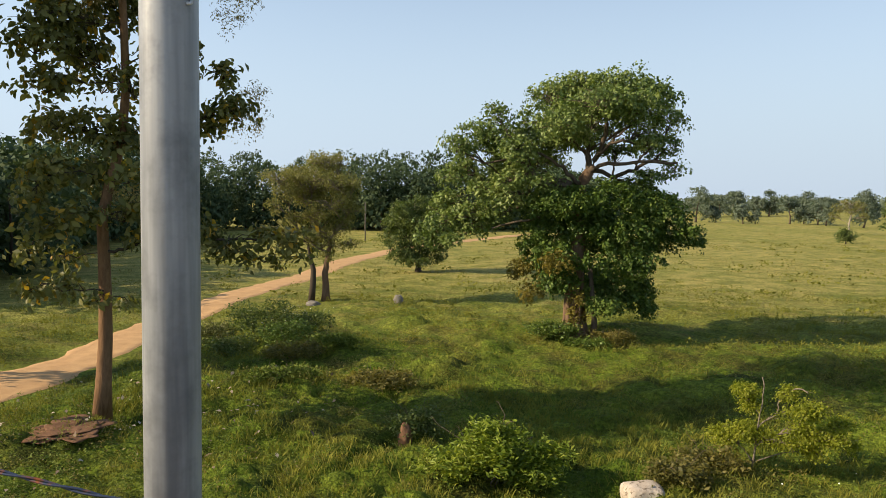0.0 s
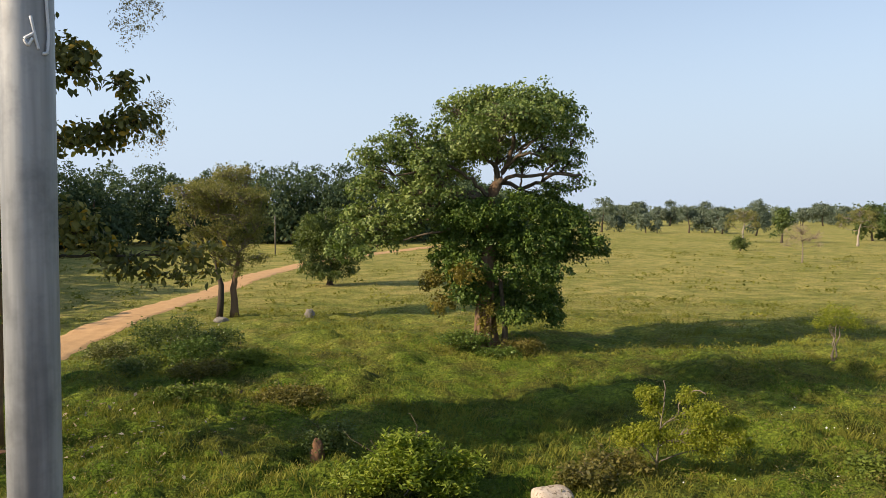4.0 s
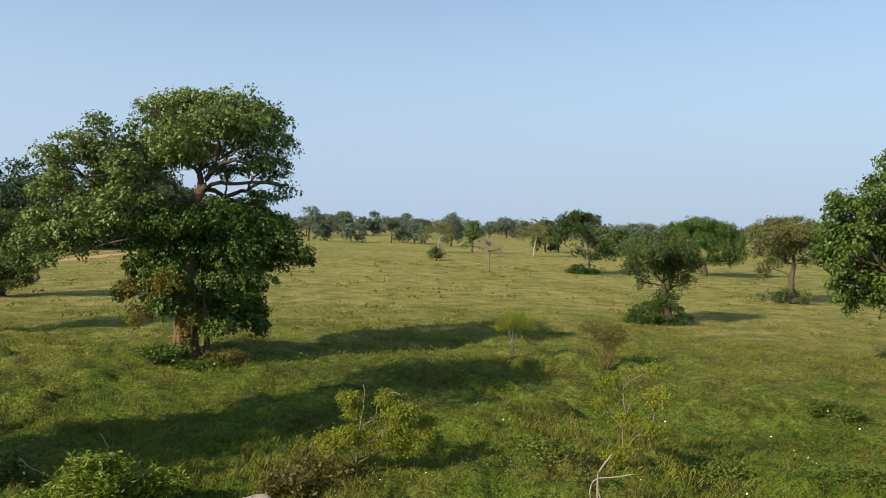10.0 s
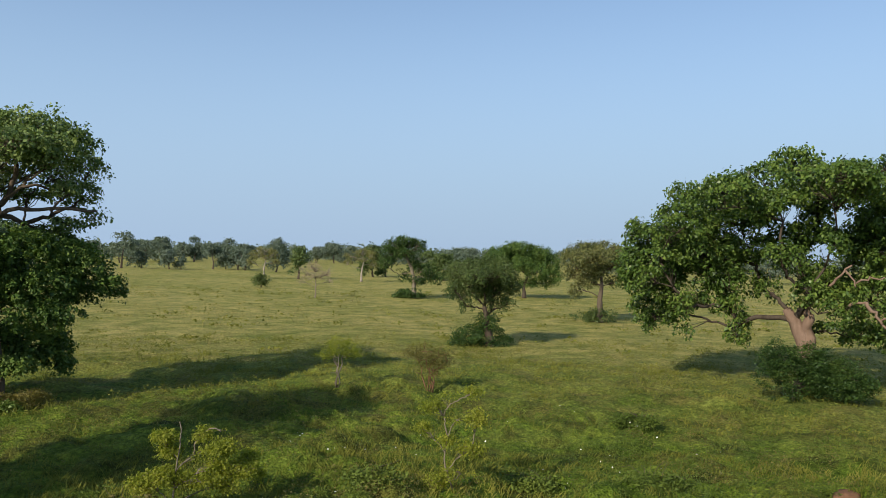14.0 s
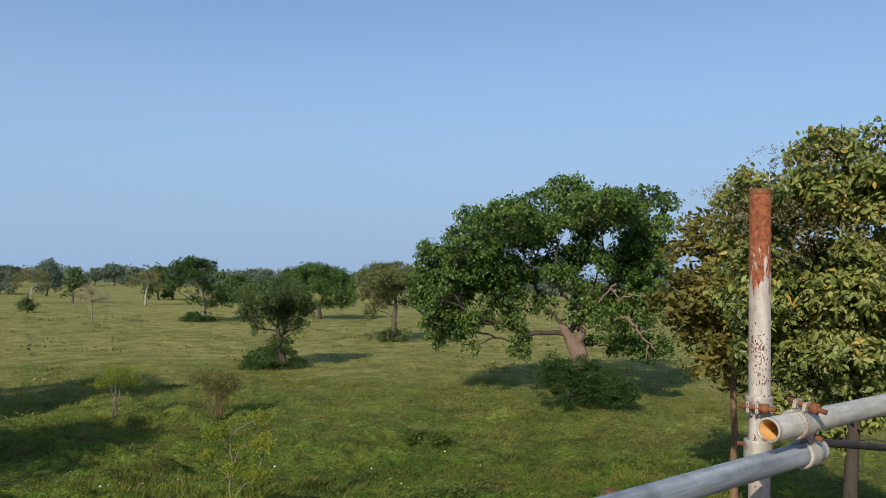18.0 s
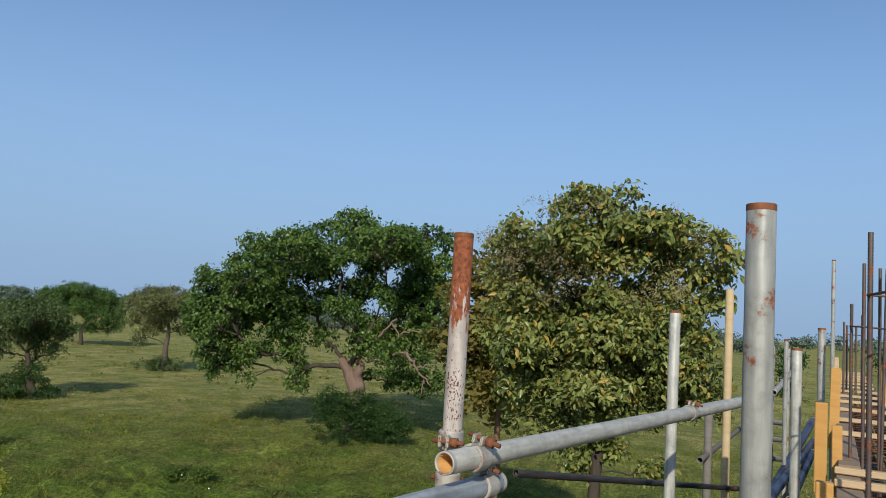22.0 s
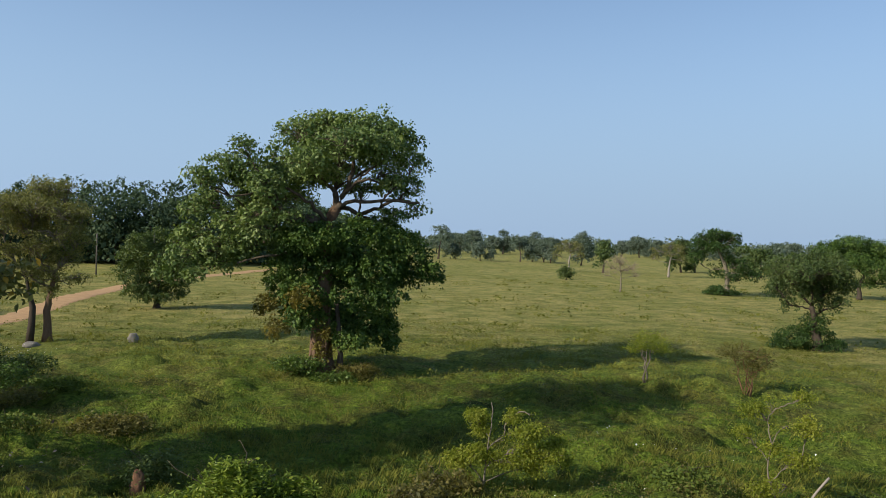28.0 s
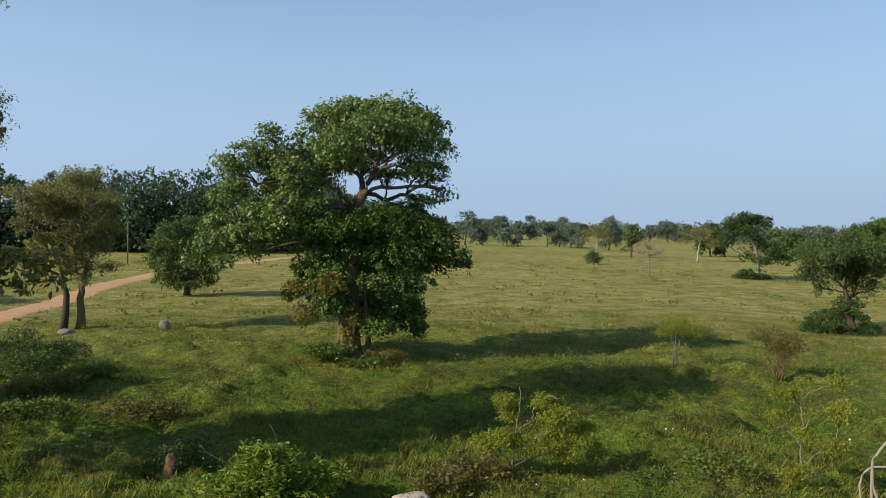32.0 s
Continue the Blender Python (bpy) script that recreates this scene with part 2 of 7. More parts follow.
def metal_material(name, base, light, rough=0.42, metal=0.75, rust=0.0, rust_above=None, stretch=(1, 1, 0.12), freckles=False):
    """Galvanised scaffold tube: streaks along its length, blotches, and rust where it is worn."""
    m, nt, _ = material(name)
    co = obj_coords(nt)
    streak, spot = noise_tex(nt, 60.0, 3.0, co, 0.6, stretch), noise_tex(nt, 14.0, 5.0, co, 0.7)
    col = ramp(nt, streak, [(0.3, base), (0.7, light)])
    col = mixed(nt, ramp(nt, spot, [(0.45, (0, 0, 0)), (0.68, (0.6, 0.6, 0.6))]), col, tuple(0.6 * v for v in base))
    metallic, roughness = metal, rough
    if rust > 0 or rust_above is not None:
        mask = noise_tex(nt, 55.0, 4.0, co, 0.7, (1, 1, 0.3)) if freckles else spot
        if rust_above is not None:
            sep = nt.nodes.new("ShaderNodeSeparateXYZ")
            nt.links.new(co, sep.inputs[0])
            rise = nt.nodes.new("ShaderNodeMapRange")
            nt.links.new(sep.outputs[2], rise.inputs[0])
            rise.inputs[1].default_value, rise.inputs[2].default_value = rust_above
            rise.inputs[3].default_value, rise.inputs[4].default_value = -0.06, 0.40
            sm = nt.nodes.new("ShaderNodeMath")
            nt.links.new(mask, sm.inputs[0])
            nt.links.new(rise.outputs[0], sm.inputs[1])
            mask = sm.outputs[0]
        cut = ramp(nt, mask, [(0.60 - rust * 0.2, (0, 0, 0)), (0.66 - rust * 0.2, (1, 1, 1))])
        rusty = ramp(nt, noise_tex(nt, 90.0, 4.0, co), [(0.3, (0.11, 0.030, 0.012)), (0.7, (0.34, 0.105, 0.035))])
        col = mixed(nt, cut, col, rusty)
        inv = nt.nodes.new("ShaderNodeMapRange")
        nt.links.new(cut, inv.inputs[0])
        inv.inputs[3].default_value, inv.inputs[4].default_value = metal, 0.0
        metallic = inv.outputs[0]
        rg = nt.nodes.new("ShaderNodeMapRange")
        nt.links.new(cut, rg.inputs[0])
        rg.inputs[3].default_value, rg.inputs[4].default_value = rough, 0.9
        roughness = rg.outputs[0]
    if freckles:
        dots = noise_tex(nt, 230.0, 2.0, co, 0.5, (1, 1, 0.6))
        near = noise_tex(nt, 20.0, 2.0, co)
        both = nt.nodes.new("ShaderNodeMath")
        both.operation = "MULTIPLY"
        nt.links.new(dots, both.inputs[0])
        nt.links.new(near, both.inputs[1])
        col = mixed(nt, ramp(nt, both.outputs[0], [(0.355, (0, 0, 0)), (0.38, (1, 1, 1))]), col, (0.13, 0.045, 0.02))
    finish(nt, col, roughness, bump(nt, spot, 0.25, 0.002), metallic)
    return m


def wood_material(name, dark, light):
    m, nt, _ = material(name)
    co = obj_coords(nt)
    grain = noise_tex(nt, 22.0, 5.0, co, 0.65, (1.0, 0.12, 1.0))
    blot = noise_tex(nt, 3.0, 2.0, co)
    rnd = nt.nodes.new("ShaderNodeObjectInfo").outputs["Random"]
    col = ramp(nt, grain, [(0.3, dark), (0.7, light)])
    col = mixed(nt, blot, col, tuple(0.75 * v for v in light))
    col = mixed(nt, ramp(nt, rnd, [(0, (0, 0, 0)), (1, (0.45, 0.45, 0.45))]), col, dark)
    finish(nt, col, 0.75, bump(nt, grain, 0.4, 0.004), spec=0.25)
    return m


def earth_material(name, dark, light, scale=1.2):
    m, nt, _ = material(name)
    a, b = noise_tex(nt, scale, 5.0, rough=0.65), noise_tex(nt, 14.0, 5.0, rough=0.7)
    col = mixed(nt, b, ramp(nt, a, [(0.3, dark), (0.7, light)]), tuple(0.8 * v for v in light))
    finish(nt, col, 0.95, bump(nt, b, 0.6, 0.05), spec=0.1)
    return m


PASTURE = ground_material()
ROAD = earth_material("sandy_earth", (0.40, 0.225, 0.10), (0.64, 0.40, 0.20))
SOIL = earth_material("red_soil", (0.10, 0.055, 0.03), (0.24, 0.13, 0.075), 2.5)
GRASS = leaf_material("grass_blades", [(0.085, 0.10, 0.016), (0.145, 0.155, 0.024), (0.215, 0.21, 0.036), (0.30, 0.26, 0.06)], 0.25, 0.85, 0.3, vary=0.1)
HERB = leaf_material("low_herbs", [(0.042, 0.07, 0.011), (0.09, 0.13, 0.019), (0.15, 0.19, 0.029), (0.24, 0.25, 0.05)], 0.14, 0.7, 0.3, vary=0.2)
DRYGRASS = leaf_material("dry_grass", [(0.12, 0.12, 0.035), (0.20, 0.18, 0.055), (0.27, 0.23, 0.08), (0.33, 0.27, 0.11)], 0.2, 0.8, 0.10, vary=0.2)
LEAF_BIG = leaf_material("fresh_green_leaves", [(0.06, 0.10, 0.03), (0.115, 0.17, 0.048), (0.18, 0.24, 0.068), (0.27, 0.315, 0.10)], 0.20, 0.45, 0.30)
LEAF_CLIMB = leaf_material("dark_climber_leaves", [(0.03, 0.062, 0.014), (0.06, 0.11, 0.022), (0.10, 0.16, 0.03), (0.16, 0.215, 0.042)], 0.16, 0.5, 0.5)
LEAF_TEAK = leaf_material("broad_olive_leaves", [(0.065, 0.075, 0.028), (0.12, 0.128, 0.042), (0.185, 0.18, 0.056), (0.30, 0.26, 0.08)], 0.28, 0.5, 0.4, (0.05, (0.40, 0.25, 0.035)))
LEAF_TEAK2 = leaf_material("glossy_broad_leaves", [(0.078, 0.10, 0.027), (0.16, 0.188, 0.046), (0.26, 0.275, 0.069), (0.39, 0.36, 0.117)], 0.24, 0.30, 0.6, (0.07, (0.42, 0.28, 0.05)))
LEAF_SEED = leaf_material("dry_seed_sprays", [(0.19, 0.145, 0.075), (0.27, 0.21, 0.10), (0.35, 0.28, 0.14), (0.43, 0.35, 0.18)], 0.3, 0.7, 0.4)
LEAF_FIG = leaf_material("deep_green_leaves", [(0.028, 0.054, 0.012), (0.064, 0.112, 0.020), (0.115, 0.175, 0.032), (0.19, 0.245, 0.048)], 0.2, 0.38, 0.3)
LEAF_OLIVE = leaf_material("thin_olive_leaves", [(0.071, 0.074, 0.022), (0.12, 0.115, 0.03), (0.177, 0.155, 0.043), (0.241, 0.203, 0.061)], 0.35, 0.5, 0.3)
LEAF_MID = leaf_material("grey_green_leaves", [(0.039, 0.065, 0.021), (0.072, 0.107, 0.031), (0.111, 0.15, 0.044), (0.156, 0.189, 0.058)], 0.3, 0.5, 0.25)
# farthest trees: distance haze is mixed into this paler, greyer leaf colour
LEAF_HAZED = leaf_material("hazed_far_leaves", [(0.085, 0.115, 0.085), (0.115, 0.15, 0.11), (0.15, 0.185, 0.135), (0.19, 0.225, 0.16)], 0.25, 0.85, 0.08)
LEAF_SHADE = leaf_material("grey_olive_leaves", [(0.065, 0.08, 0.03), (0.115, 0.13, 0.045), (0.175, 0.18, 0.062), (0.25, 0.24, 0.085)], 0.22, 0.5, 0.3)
LEAF_TAN = leaf_material("dry_tan_leaves", [(0.105, 0.115, 0.042), (0.17, 0.175, 0.06), (0.245, 0.235, 0.085), (0.34, 0.305, 0.12)], 0.35, 0.55, 0.4)
LEAF_WOOD = leaf_material("dark_woodland_leaves", [(0.036, 0.062, 0.03), (0.055, 0.088, 0.042), (0.078, 0.115, 0.055), (0.11, 0.145, 0.07)], 0.15, 0.8, 0.08)
LEAF_PALE = leaf_material("bare_pale_twigs", [(0.30, 0.22, 0.17), (0.38, 0.29, 0.22), (0.46, 0.36, 0.28)], 0.2, 0.8, 0.2)
LEAF_SHRUB = leaf_material("yellow_green_leaflets", [(0.14, 0.17, 0.02), (0.22, 0.255, 0.03), (0.32, 0.335, 0.045), (0.42, 0.40, 0.07)], 0.5, 0.5, 0.8)
LEAF_NEAR = leaf_material("bright_shrub_leaves", [(0.08, 0.125, 0.018), (0.15, 0.21, 0.028), (0.23, 0.29, 0.04), (0.32, 0.35, 0.06)], 0.38, 0.42, 0.8)
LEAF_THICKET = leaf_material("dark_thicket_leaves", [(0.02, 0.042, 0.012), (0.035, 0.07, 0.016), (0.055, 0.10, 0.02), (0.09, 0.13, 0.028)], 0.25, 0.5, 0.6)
LEAF_YELLOW = leaf_material("yellowing_leaves", [(0.09, 0.085, 0.022), (0.15, 0.13, 0.03), (0.22, 0.18, 0.04), (0.30, 0.24, 0.06)], 0.38, 0.5, 0.4)
BARK_TAN = bark_material("tan_bark", (0.085, 0.052, 0.032), (0.24, 0.155, 0.095), 4.0)
BARK_TEAK = bark_material("reddish_brown_bark", (0.07, 0.036, 0.018), (0.33, 0.19, 0.10), 9.0)
BARK_DARK = bark_material("dark_bark", (0.035, 0.027, 0.020), (0.11, 0.085, 0.062))
BARK_BIG = bark_material("brown_bark", (0.055, 0.042, 0.030), (0.17, 0.13, 0.092))
BARK_FIG = bark_material("pale_pinkish_bark", (0.12, 0.075, 0.052), (0.29, 0.20, 0.145), 4.0)
BARK_PALE = bark_material("whitish_bark", (0.24, 0.20, 0.16), (0.42, 0.36, 0.29), 3.0)
BARK_TWIG = bark_material("grey_twig_bark", (0.13, 0.105, 0.075), (0.30, 0.25, 0.18), 9.0)


# ---- building blocks ----
rng = np.random.default_rng(11)


ROAD_LINE = [(-13.5, -60), (-16.0, -20), (-17.2, 8), (-17.3, 27), (-16.8, 38), (-16.4, 47), (-15.6, 57), (-14.2, 68), (-12.2, 82), (-9.6, 100),
             (-5.9, 118), (0.5, 136), (11.0, 158), (26, 186)]


def road_at(y):
    ys = [p[1] for p in ROAD_LINE]
    return np.interp(y, ys, [p[0] for p in ROAD_LINE])


def domes(x, y, size, seed, low=0.2):
    """Rounded clumps packed side by side, each of its own height, with creases between them."""
    u, v = x / size + 3.1 * seed, y / size - 7.7 * seed
    i, j = np.floor(u), np.floor(v)
    best = np.zeros_like(u)
    for a in (-1, 0, 1):
        for b in (-1, 0, 1):
            q = np.sin((i + a) * 127.1 + (j + b) * 311.7 + seed * 74.7) * 43758.5453
            q = q - np.floor(q)
            w = np.sin(q * 917.3) * 431.7
            w = w - np.floor(w)
            d2 = (u - i - a - q) ** 2 + (v - j - b - w) ** 2
            h = low + (1 - low) * (q * 3.7 + w * 5.3) % 1.0
            best = np.maximum(best, h * np.sqrt(np.clip(1 - d2 / (0.35 + 0.35 * h), 0, 1)))
    return best


def hills(x, y, size, seed):
    """Smooth bumps of about the given size, from 0 to 1."""
    u, v = x / size + 31.7 * seed, y / size - 17.3 * seed
    i, j = np.floor(u), np.floor(v)
    fu, fv = u - i, v - j
    fu, fv = fu * fu * (3 - 2 * fu), fv * fv * (3 - 2 * fv)

    def at(a, b):
        q = np.sin(a * 127.1 + b * 311.7 + seed * 74.7) * 43758.5453
        return q - np.floor(q)

    return (at(i, j) * (1 - fu) + at(i + 1, j) * fu) * (1 - fv) + (at(i, j + 1) * (1 - fu) + at(i + 1, j + 1) * fu) * fv


def ground_z(x, y):
    """Height of the pasture: low swells and hollows."""
    x, y = np.asarray(x, float), np.asarray(y, float)
    z = 0.16 * np.sin(x * 0.21 + 1.3) * np.sin(y * 0.17 + 0.4) + (0.07 * np.sin(x * 0.63 + y * 0.41) + 0.05 * np.sin(y * 0.9 - x * 0.35 + 2.0)) * np.clip((85 - np.hypot(x, y)) / 45, 0, 1)
    r = np.hypot(x, y)
    lush = np.clip(1.3 - np.hypot(x - 2, y - 20) / 60, 0.3, 1)      # thicker growth towards the track, thinner over the plain
    tuft = 0.42 * domes(x, y, 2.1, 1, 0.0) + 0.32 * domes(x, y, 0.9, 2) + 0.16 * domes(x, y, 0.42, 3) + 0.5 * (hills(x, y, 5.5, 4) - 0.5)
    tuft = tuft * (0.45 + 0.9 * hills(x, y, 4.0, 6))
    z = z + tuft * lush * np.clip((np.abs(x - road_at(y)) - 2.4) / 2.5, 0, 1) * np.clip((80 - r) / 30, 0, 1)
    return z * np.clip((r - 4) / 10, 0, 1) * np.clip(1.4 - r / 260, 0.15, 1)


def mesh_of(name, verts, faces_per, mat, smooth=False):
    """A mesh from an array of corners, each run of faces_per corners being one face."""
    verts = np.ascontiguousarray(verts, dtype=np.float32).reshape(-1, 3)
    n = len(verts)
    me = bpy.data.meshes.new(name)
    me.vertices.add(n)
    me.vertices.foreach_set("co", verts.ravel())
    me.loops.add(n)
    me.loops.foreach_set("vertex_index", np.arange(n, dtype=np.int32))
    me.polygons.add(n // faces_per)
    me.polygons.foreach_set("loop_start", np.arange(0, n, faces_per, dtype=np.int32))
    me.polygons.foreach_set("loop_total", np.full(n // faces_per, faces_per, dtype=np.int32))
    me.update(calc_edges=True)
    me.materials.append(mat)
    return me


def indexed(name, verts, faces, mat, smooth=True):
    me = bpy.data.meshes.new(name)
    me.from_pydata([tuple(map(float, v)) for v in verts], [], [tuple(map(int, f)) for f in faces])
    me.update()
    me.materials.append(mat)
    if smooth:
        me.polygons.foreach_set("use_smooth", [True] * len(me.polygons))
    return me


def child(name, me, parent, label=""):
    ob = new(name, me)
    ob.parent = parent
    return tagged(ob, label) if label else ob


def thing(name, at, label, category, group="", kind=""):
    ob = new(name)
    ob.empty_display_size = 0.2
    ob.location = at
    return tagged(ob, label, category, group, kind)


def unit(v):
    return v / np.maximum(np.linalg.norm(v, axis=-1, keepdims=True), 1e-9)


def leaf_quads(centres, size, aspect=0.5, up=0.35, droop=0.15, jitter=0.35, outs=None):
    """One folded four-cornered blade at each centre."""
    n = len(centres)
    axis = rng.normal(size=(n, 3))
    axis[:, 2] = axis[:, 2] * 0.55 - droop
    axis = unit(axis)
    nor = rng.normal(size=(n, 3)) * 0.8
    nor[:, 2] += up * 2
    if outs is not None:                                # blades turn their faces out of the crown
        nor = nor * 0.8 + outs
    side = unit(np.cross(axis, nor))
    nor = np.cross(side, axis)
    ln = (size * (1 + jitter * rng.normal(size=n))).clip(size * 0.4, size * 1.8)[:, None]
    wd = ln * aspect * 0.5
    a = centres - axis * ln * 0.5
    c = centres + axis * ln * 0.5 - nor * ln * 0.08
    m = centres - axis * ln * 0.02
    b = m + side * wd + nor * wd * 0.3
    d = m - side * wd + nor * wd * 0.3
    return np.stack([a, b, c, d], 1).reshape(-1, 3)


def leaf_mesh(name, centres, size, aspect, up, droop, mat, ovate=False, outs=None):
    """Blades as one mesh: plain four-cornered ones, or ovate leaves folded along the midrib."""
    if not ovate:
        return mesh_of(name, leaf_quads(centres, size, aspect, up, droop, outs=outs), 4, mat)
    q = leaf_quads(centres, size, aspect, up, droop, outs=outs).reshape(-1, 4, 3)
    a, b, c, d = q[:, 0], q[:, 1], q[:, 2], q[:, 3]
    curl = rng.normal(size=(len(q), 1)) * 0.10
    nor = unit(np.cross(c - a, b - d)) * np.linalg.norm(c - a, axis=1, keepdims=True)
    tip = c + nor * curl
    six = np.stack([a, b * 0.92 + a * 0.16 - c * 0.08, b * 0.84 + c * 0.22 - a * 0.06, tip, d * 0.84 + c * 0.22 - a * 0.06, d * 0.92 + a * 0.16 - c * 0.08], 1)
    n = len(six)
    me = bpy.data.meshes.new(name)
    me.vertices.add(n * 6)
    me.vertices.foreach_set("co", np.ascontiguousarray(six, dtype=np.float32).ravel())
    loops = (np.arange(n, dtype=np.int32)[:, None] * 6 + np.array([0, 1, 2, 3, 0, 3, 4, 5], dtype=np.int32)).ravel()
    me.loops.add(n * 8)
    me.loops.foreach_set("vertex_index", loops)
    me.polygons.add(n * 2)
    me.polygons.foreach_set("loop_start", np.arange(0, n * 8, 4, dtype=np.int32))
    me.polygons.foreach_set("loop_total", np.full(n * 2, 4, dtype=np.int32))
    me.update(calc_edges=True)
    me.materials.append(mat)
    return me


def tube(path, radii, sides=7, cap=True):
    """Rings along a path: corners and faces."""
    path, radii = np.asarray(path, float), np.asarray(radii, float)
    tan = unit(np.gradient(path, axis=0))
    ref = np.where(np.abs(tan[:, 2:3]) > 0.9, np.array([[1.0, 0, 0]]), np.array([[0, 0, 1.0]]))
    a = unit(np.cross(tan, ref))
    b = np.cross(tan, a)
    ang = np.arange(sides) * 2 * np.pi / sides
    rings = path[:, None] + radii[:, None, None] * (a[:, None] * np.cos(ang)[None, :, None] + b[:, None] * np.sin(ang)[None, :, None])
    v = rings.reshape(-1, 3)
    f = [(i * sides + k, i * sides + (k + 1) % sides, (i + 1) * sides + (k + 1) % sides, (i + 1) * sides + k) for i in range(len(path) - 1) for k in range(sides)]
    if cap:
        f += [tuple(range(sides - 1, -1, -1)), tuple(len(v) - sides + k for k in range(sides))]
    return v, f


def bent(p, q, wobble, n=6):
    """A crooked way from p to q."""
    p, q = np.asarray(p, float), np.asarray(q, float)
    s = np.linspace(0, 1, n)[:, None]
    ln = np.linalg.norm(q - p)
    off = rng.normal(size=(n, 3)) * wobble * ln
    off[0] = off[-1] = 0
    sag = np.sin(np.pi * s) * np.array([[0, 0, 0.08 * ln]])
    return p + (q - p) * s + off + sag


class Wood:
    """Gathers tubes into one mesh."""

    def __init__(self):
        self.v, self.f, self.n = [], [], 0

    def add(self, path, radii, sides=7):
        v, f = tube(path, radii, sides)
        self.v.append(v)
        self.f += [tuple(i + self.n for i in face) for face in f]
        self.n += len(v)

    def mesh(self, name, mat):
        return indexed(name, np.concatenate(self.v), self.f, mat)


def facing(base):
    """Axes at a place: across and away, as seen from the scaffold."""
    d = unit(np.array([base[0], base[1] - 0.2]))
    return np.array([d[1], -d[0], 0.0]), np.array([d[0], d[1], 0.0])


def tree(name, base, trunk, fork, lobes, leaf, bark, size, label, category="tree", spray=0.5, per=26, group="",
         aspect=0.5, trunk_r=0.3, droop=0.15, limb_r=0.10, twigs=True, up=0.35, extra=(), lean=0.0, shell=0.55, turn=True, kind="", limb_bark=None, ovate=False, limb_from=2, core=4):
    """trunk: crooked way (across, away, height) from the ground to the fork. lobes: (across, away, height, radius across, radius away,
    radius up, sprays). Leaves stand in sprays; limbs run from the trunk into each lobe and twigs to its sprays."""
    gz = float(ground_z(base[0], base[1]))
    root = thing(name, (base[0], base[1], gz - 0.05), label, category, group, kind)
    ax, aw = facing(base) if turn else (np.array([1.0, 0, 0]), np.array([0, 1.0, 0]))
    place = lambda u, v, z: ax * u + aw * v + np.array([0, 0, z])
    w = Wood()
    path = np.array([place(*p) for p in trunk])
    t = np.linspace(0, 1, len(path))
    fine = np.linspace(0, 1, 9)
    path = np.stack([np.interp(fine, t, path[:, k]) for k in range(3)], 1)
    path[1:-1] += rng.normal(size=(7, 3)) * trunk_r * 0.12
    flare = trunk_r * (1 + 0.55 * np.exp(-fine * 9)) * (1 - 0.35 * fine)
    w.add(path, flare, 10)
    child("trunk", w.mesh("trunk", bark), root)
    bits, ways, inner = [], [], []
    for u, v, z, ru, rv, rz, count in lobes:
        c = place(u, v, z)
        start = path[min(8, max(limb_from, int(8 * np.clip((z - 0.15 * z) / max(path[-1][2], 0.1), 0.25, 1))))]
        limb = bent(start, c + place(0, 0, -0.25 * rz), 0.05, 7)
        lw = Wood()
        lr = limb_r * (0.5 + 0.5 * min(1.5, (count / 60)))
        lw.add(limb, np.linspace(lr, lr * 0.3, 7), 6)
        r = np.abs(ax) * 0
        d = unit(rng.normal(size=(count, 3)))
        q = shell + (1.08 - shell) * rng.random((count, 1)) ** 0.7
        q = q * (1 + 0.12 * rng.normal(size=(count, 1)))
        loc = d * q
        cen = c + ax * loc[:, :1] * ru + aw * loc[:, 1:2] * rv + np.array([0, 0, 1.0]) * loc[:, 2:] * rz
        cen = cen[cen[:, 2] > 0.25]
        if twigs:
            for k in range(0, len(cen), max(1, len(cen) // 22)):
                s = limb[rng.integers(3, 7)]
                lw.add(bent(s, cen[k], 0.06, 4), np.linspace(lr * 0.32, lr * 0.08 + 0.004, 4), 4)
        child("limb", lw.mesh("limb", limb_bark or bark), root)
        n = len(cen) * per
        pts = np.repeat(cen, per, 0) + np.clip(rng.normal(size=(n, 3)), -1.9, 1.9) * spray * np.array([0.55, 0.55, 0.38])
        bits.append(pts)
        ways.append(unit(pts - np.repeat(cen, per, 0)) * 0.9 + unit(pts - c) * 1.0)
        q = unit(rng.normal(size=(count * core, 3))) * 0.62 * rng.random((count * core, 1)) ** 0.45
        inner.append(c + ax * q[:, :1] * ru + aw * q[:, 1:2] * rv + np.array([0, 0, 1.0]) * q[:, 2:] * rz)
    pts, outs = np.concatenate(bits), np.concatenate(ways)
    outs = outs[pts[:, 2] > 0.1]
    pts = pts[pts[:, 2] > 0.1]
    child("crown", leaf_mesh("crown", pts, size, aspect, up, droop, leaf, ovate, outs), root)
    if core:
        p3 = np.concatenate(inner)
        child("inner_foliage", mesh_of("inner_foliage", leaf_quads(p3[p3[:, 2] > 0.3], size * 2.2, 0.6, up, droop), 4, leaf), root)
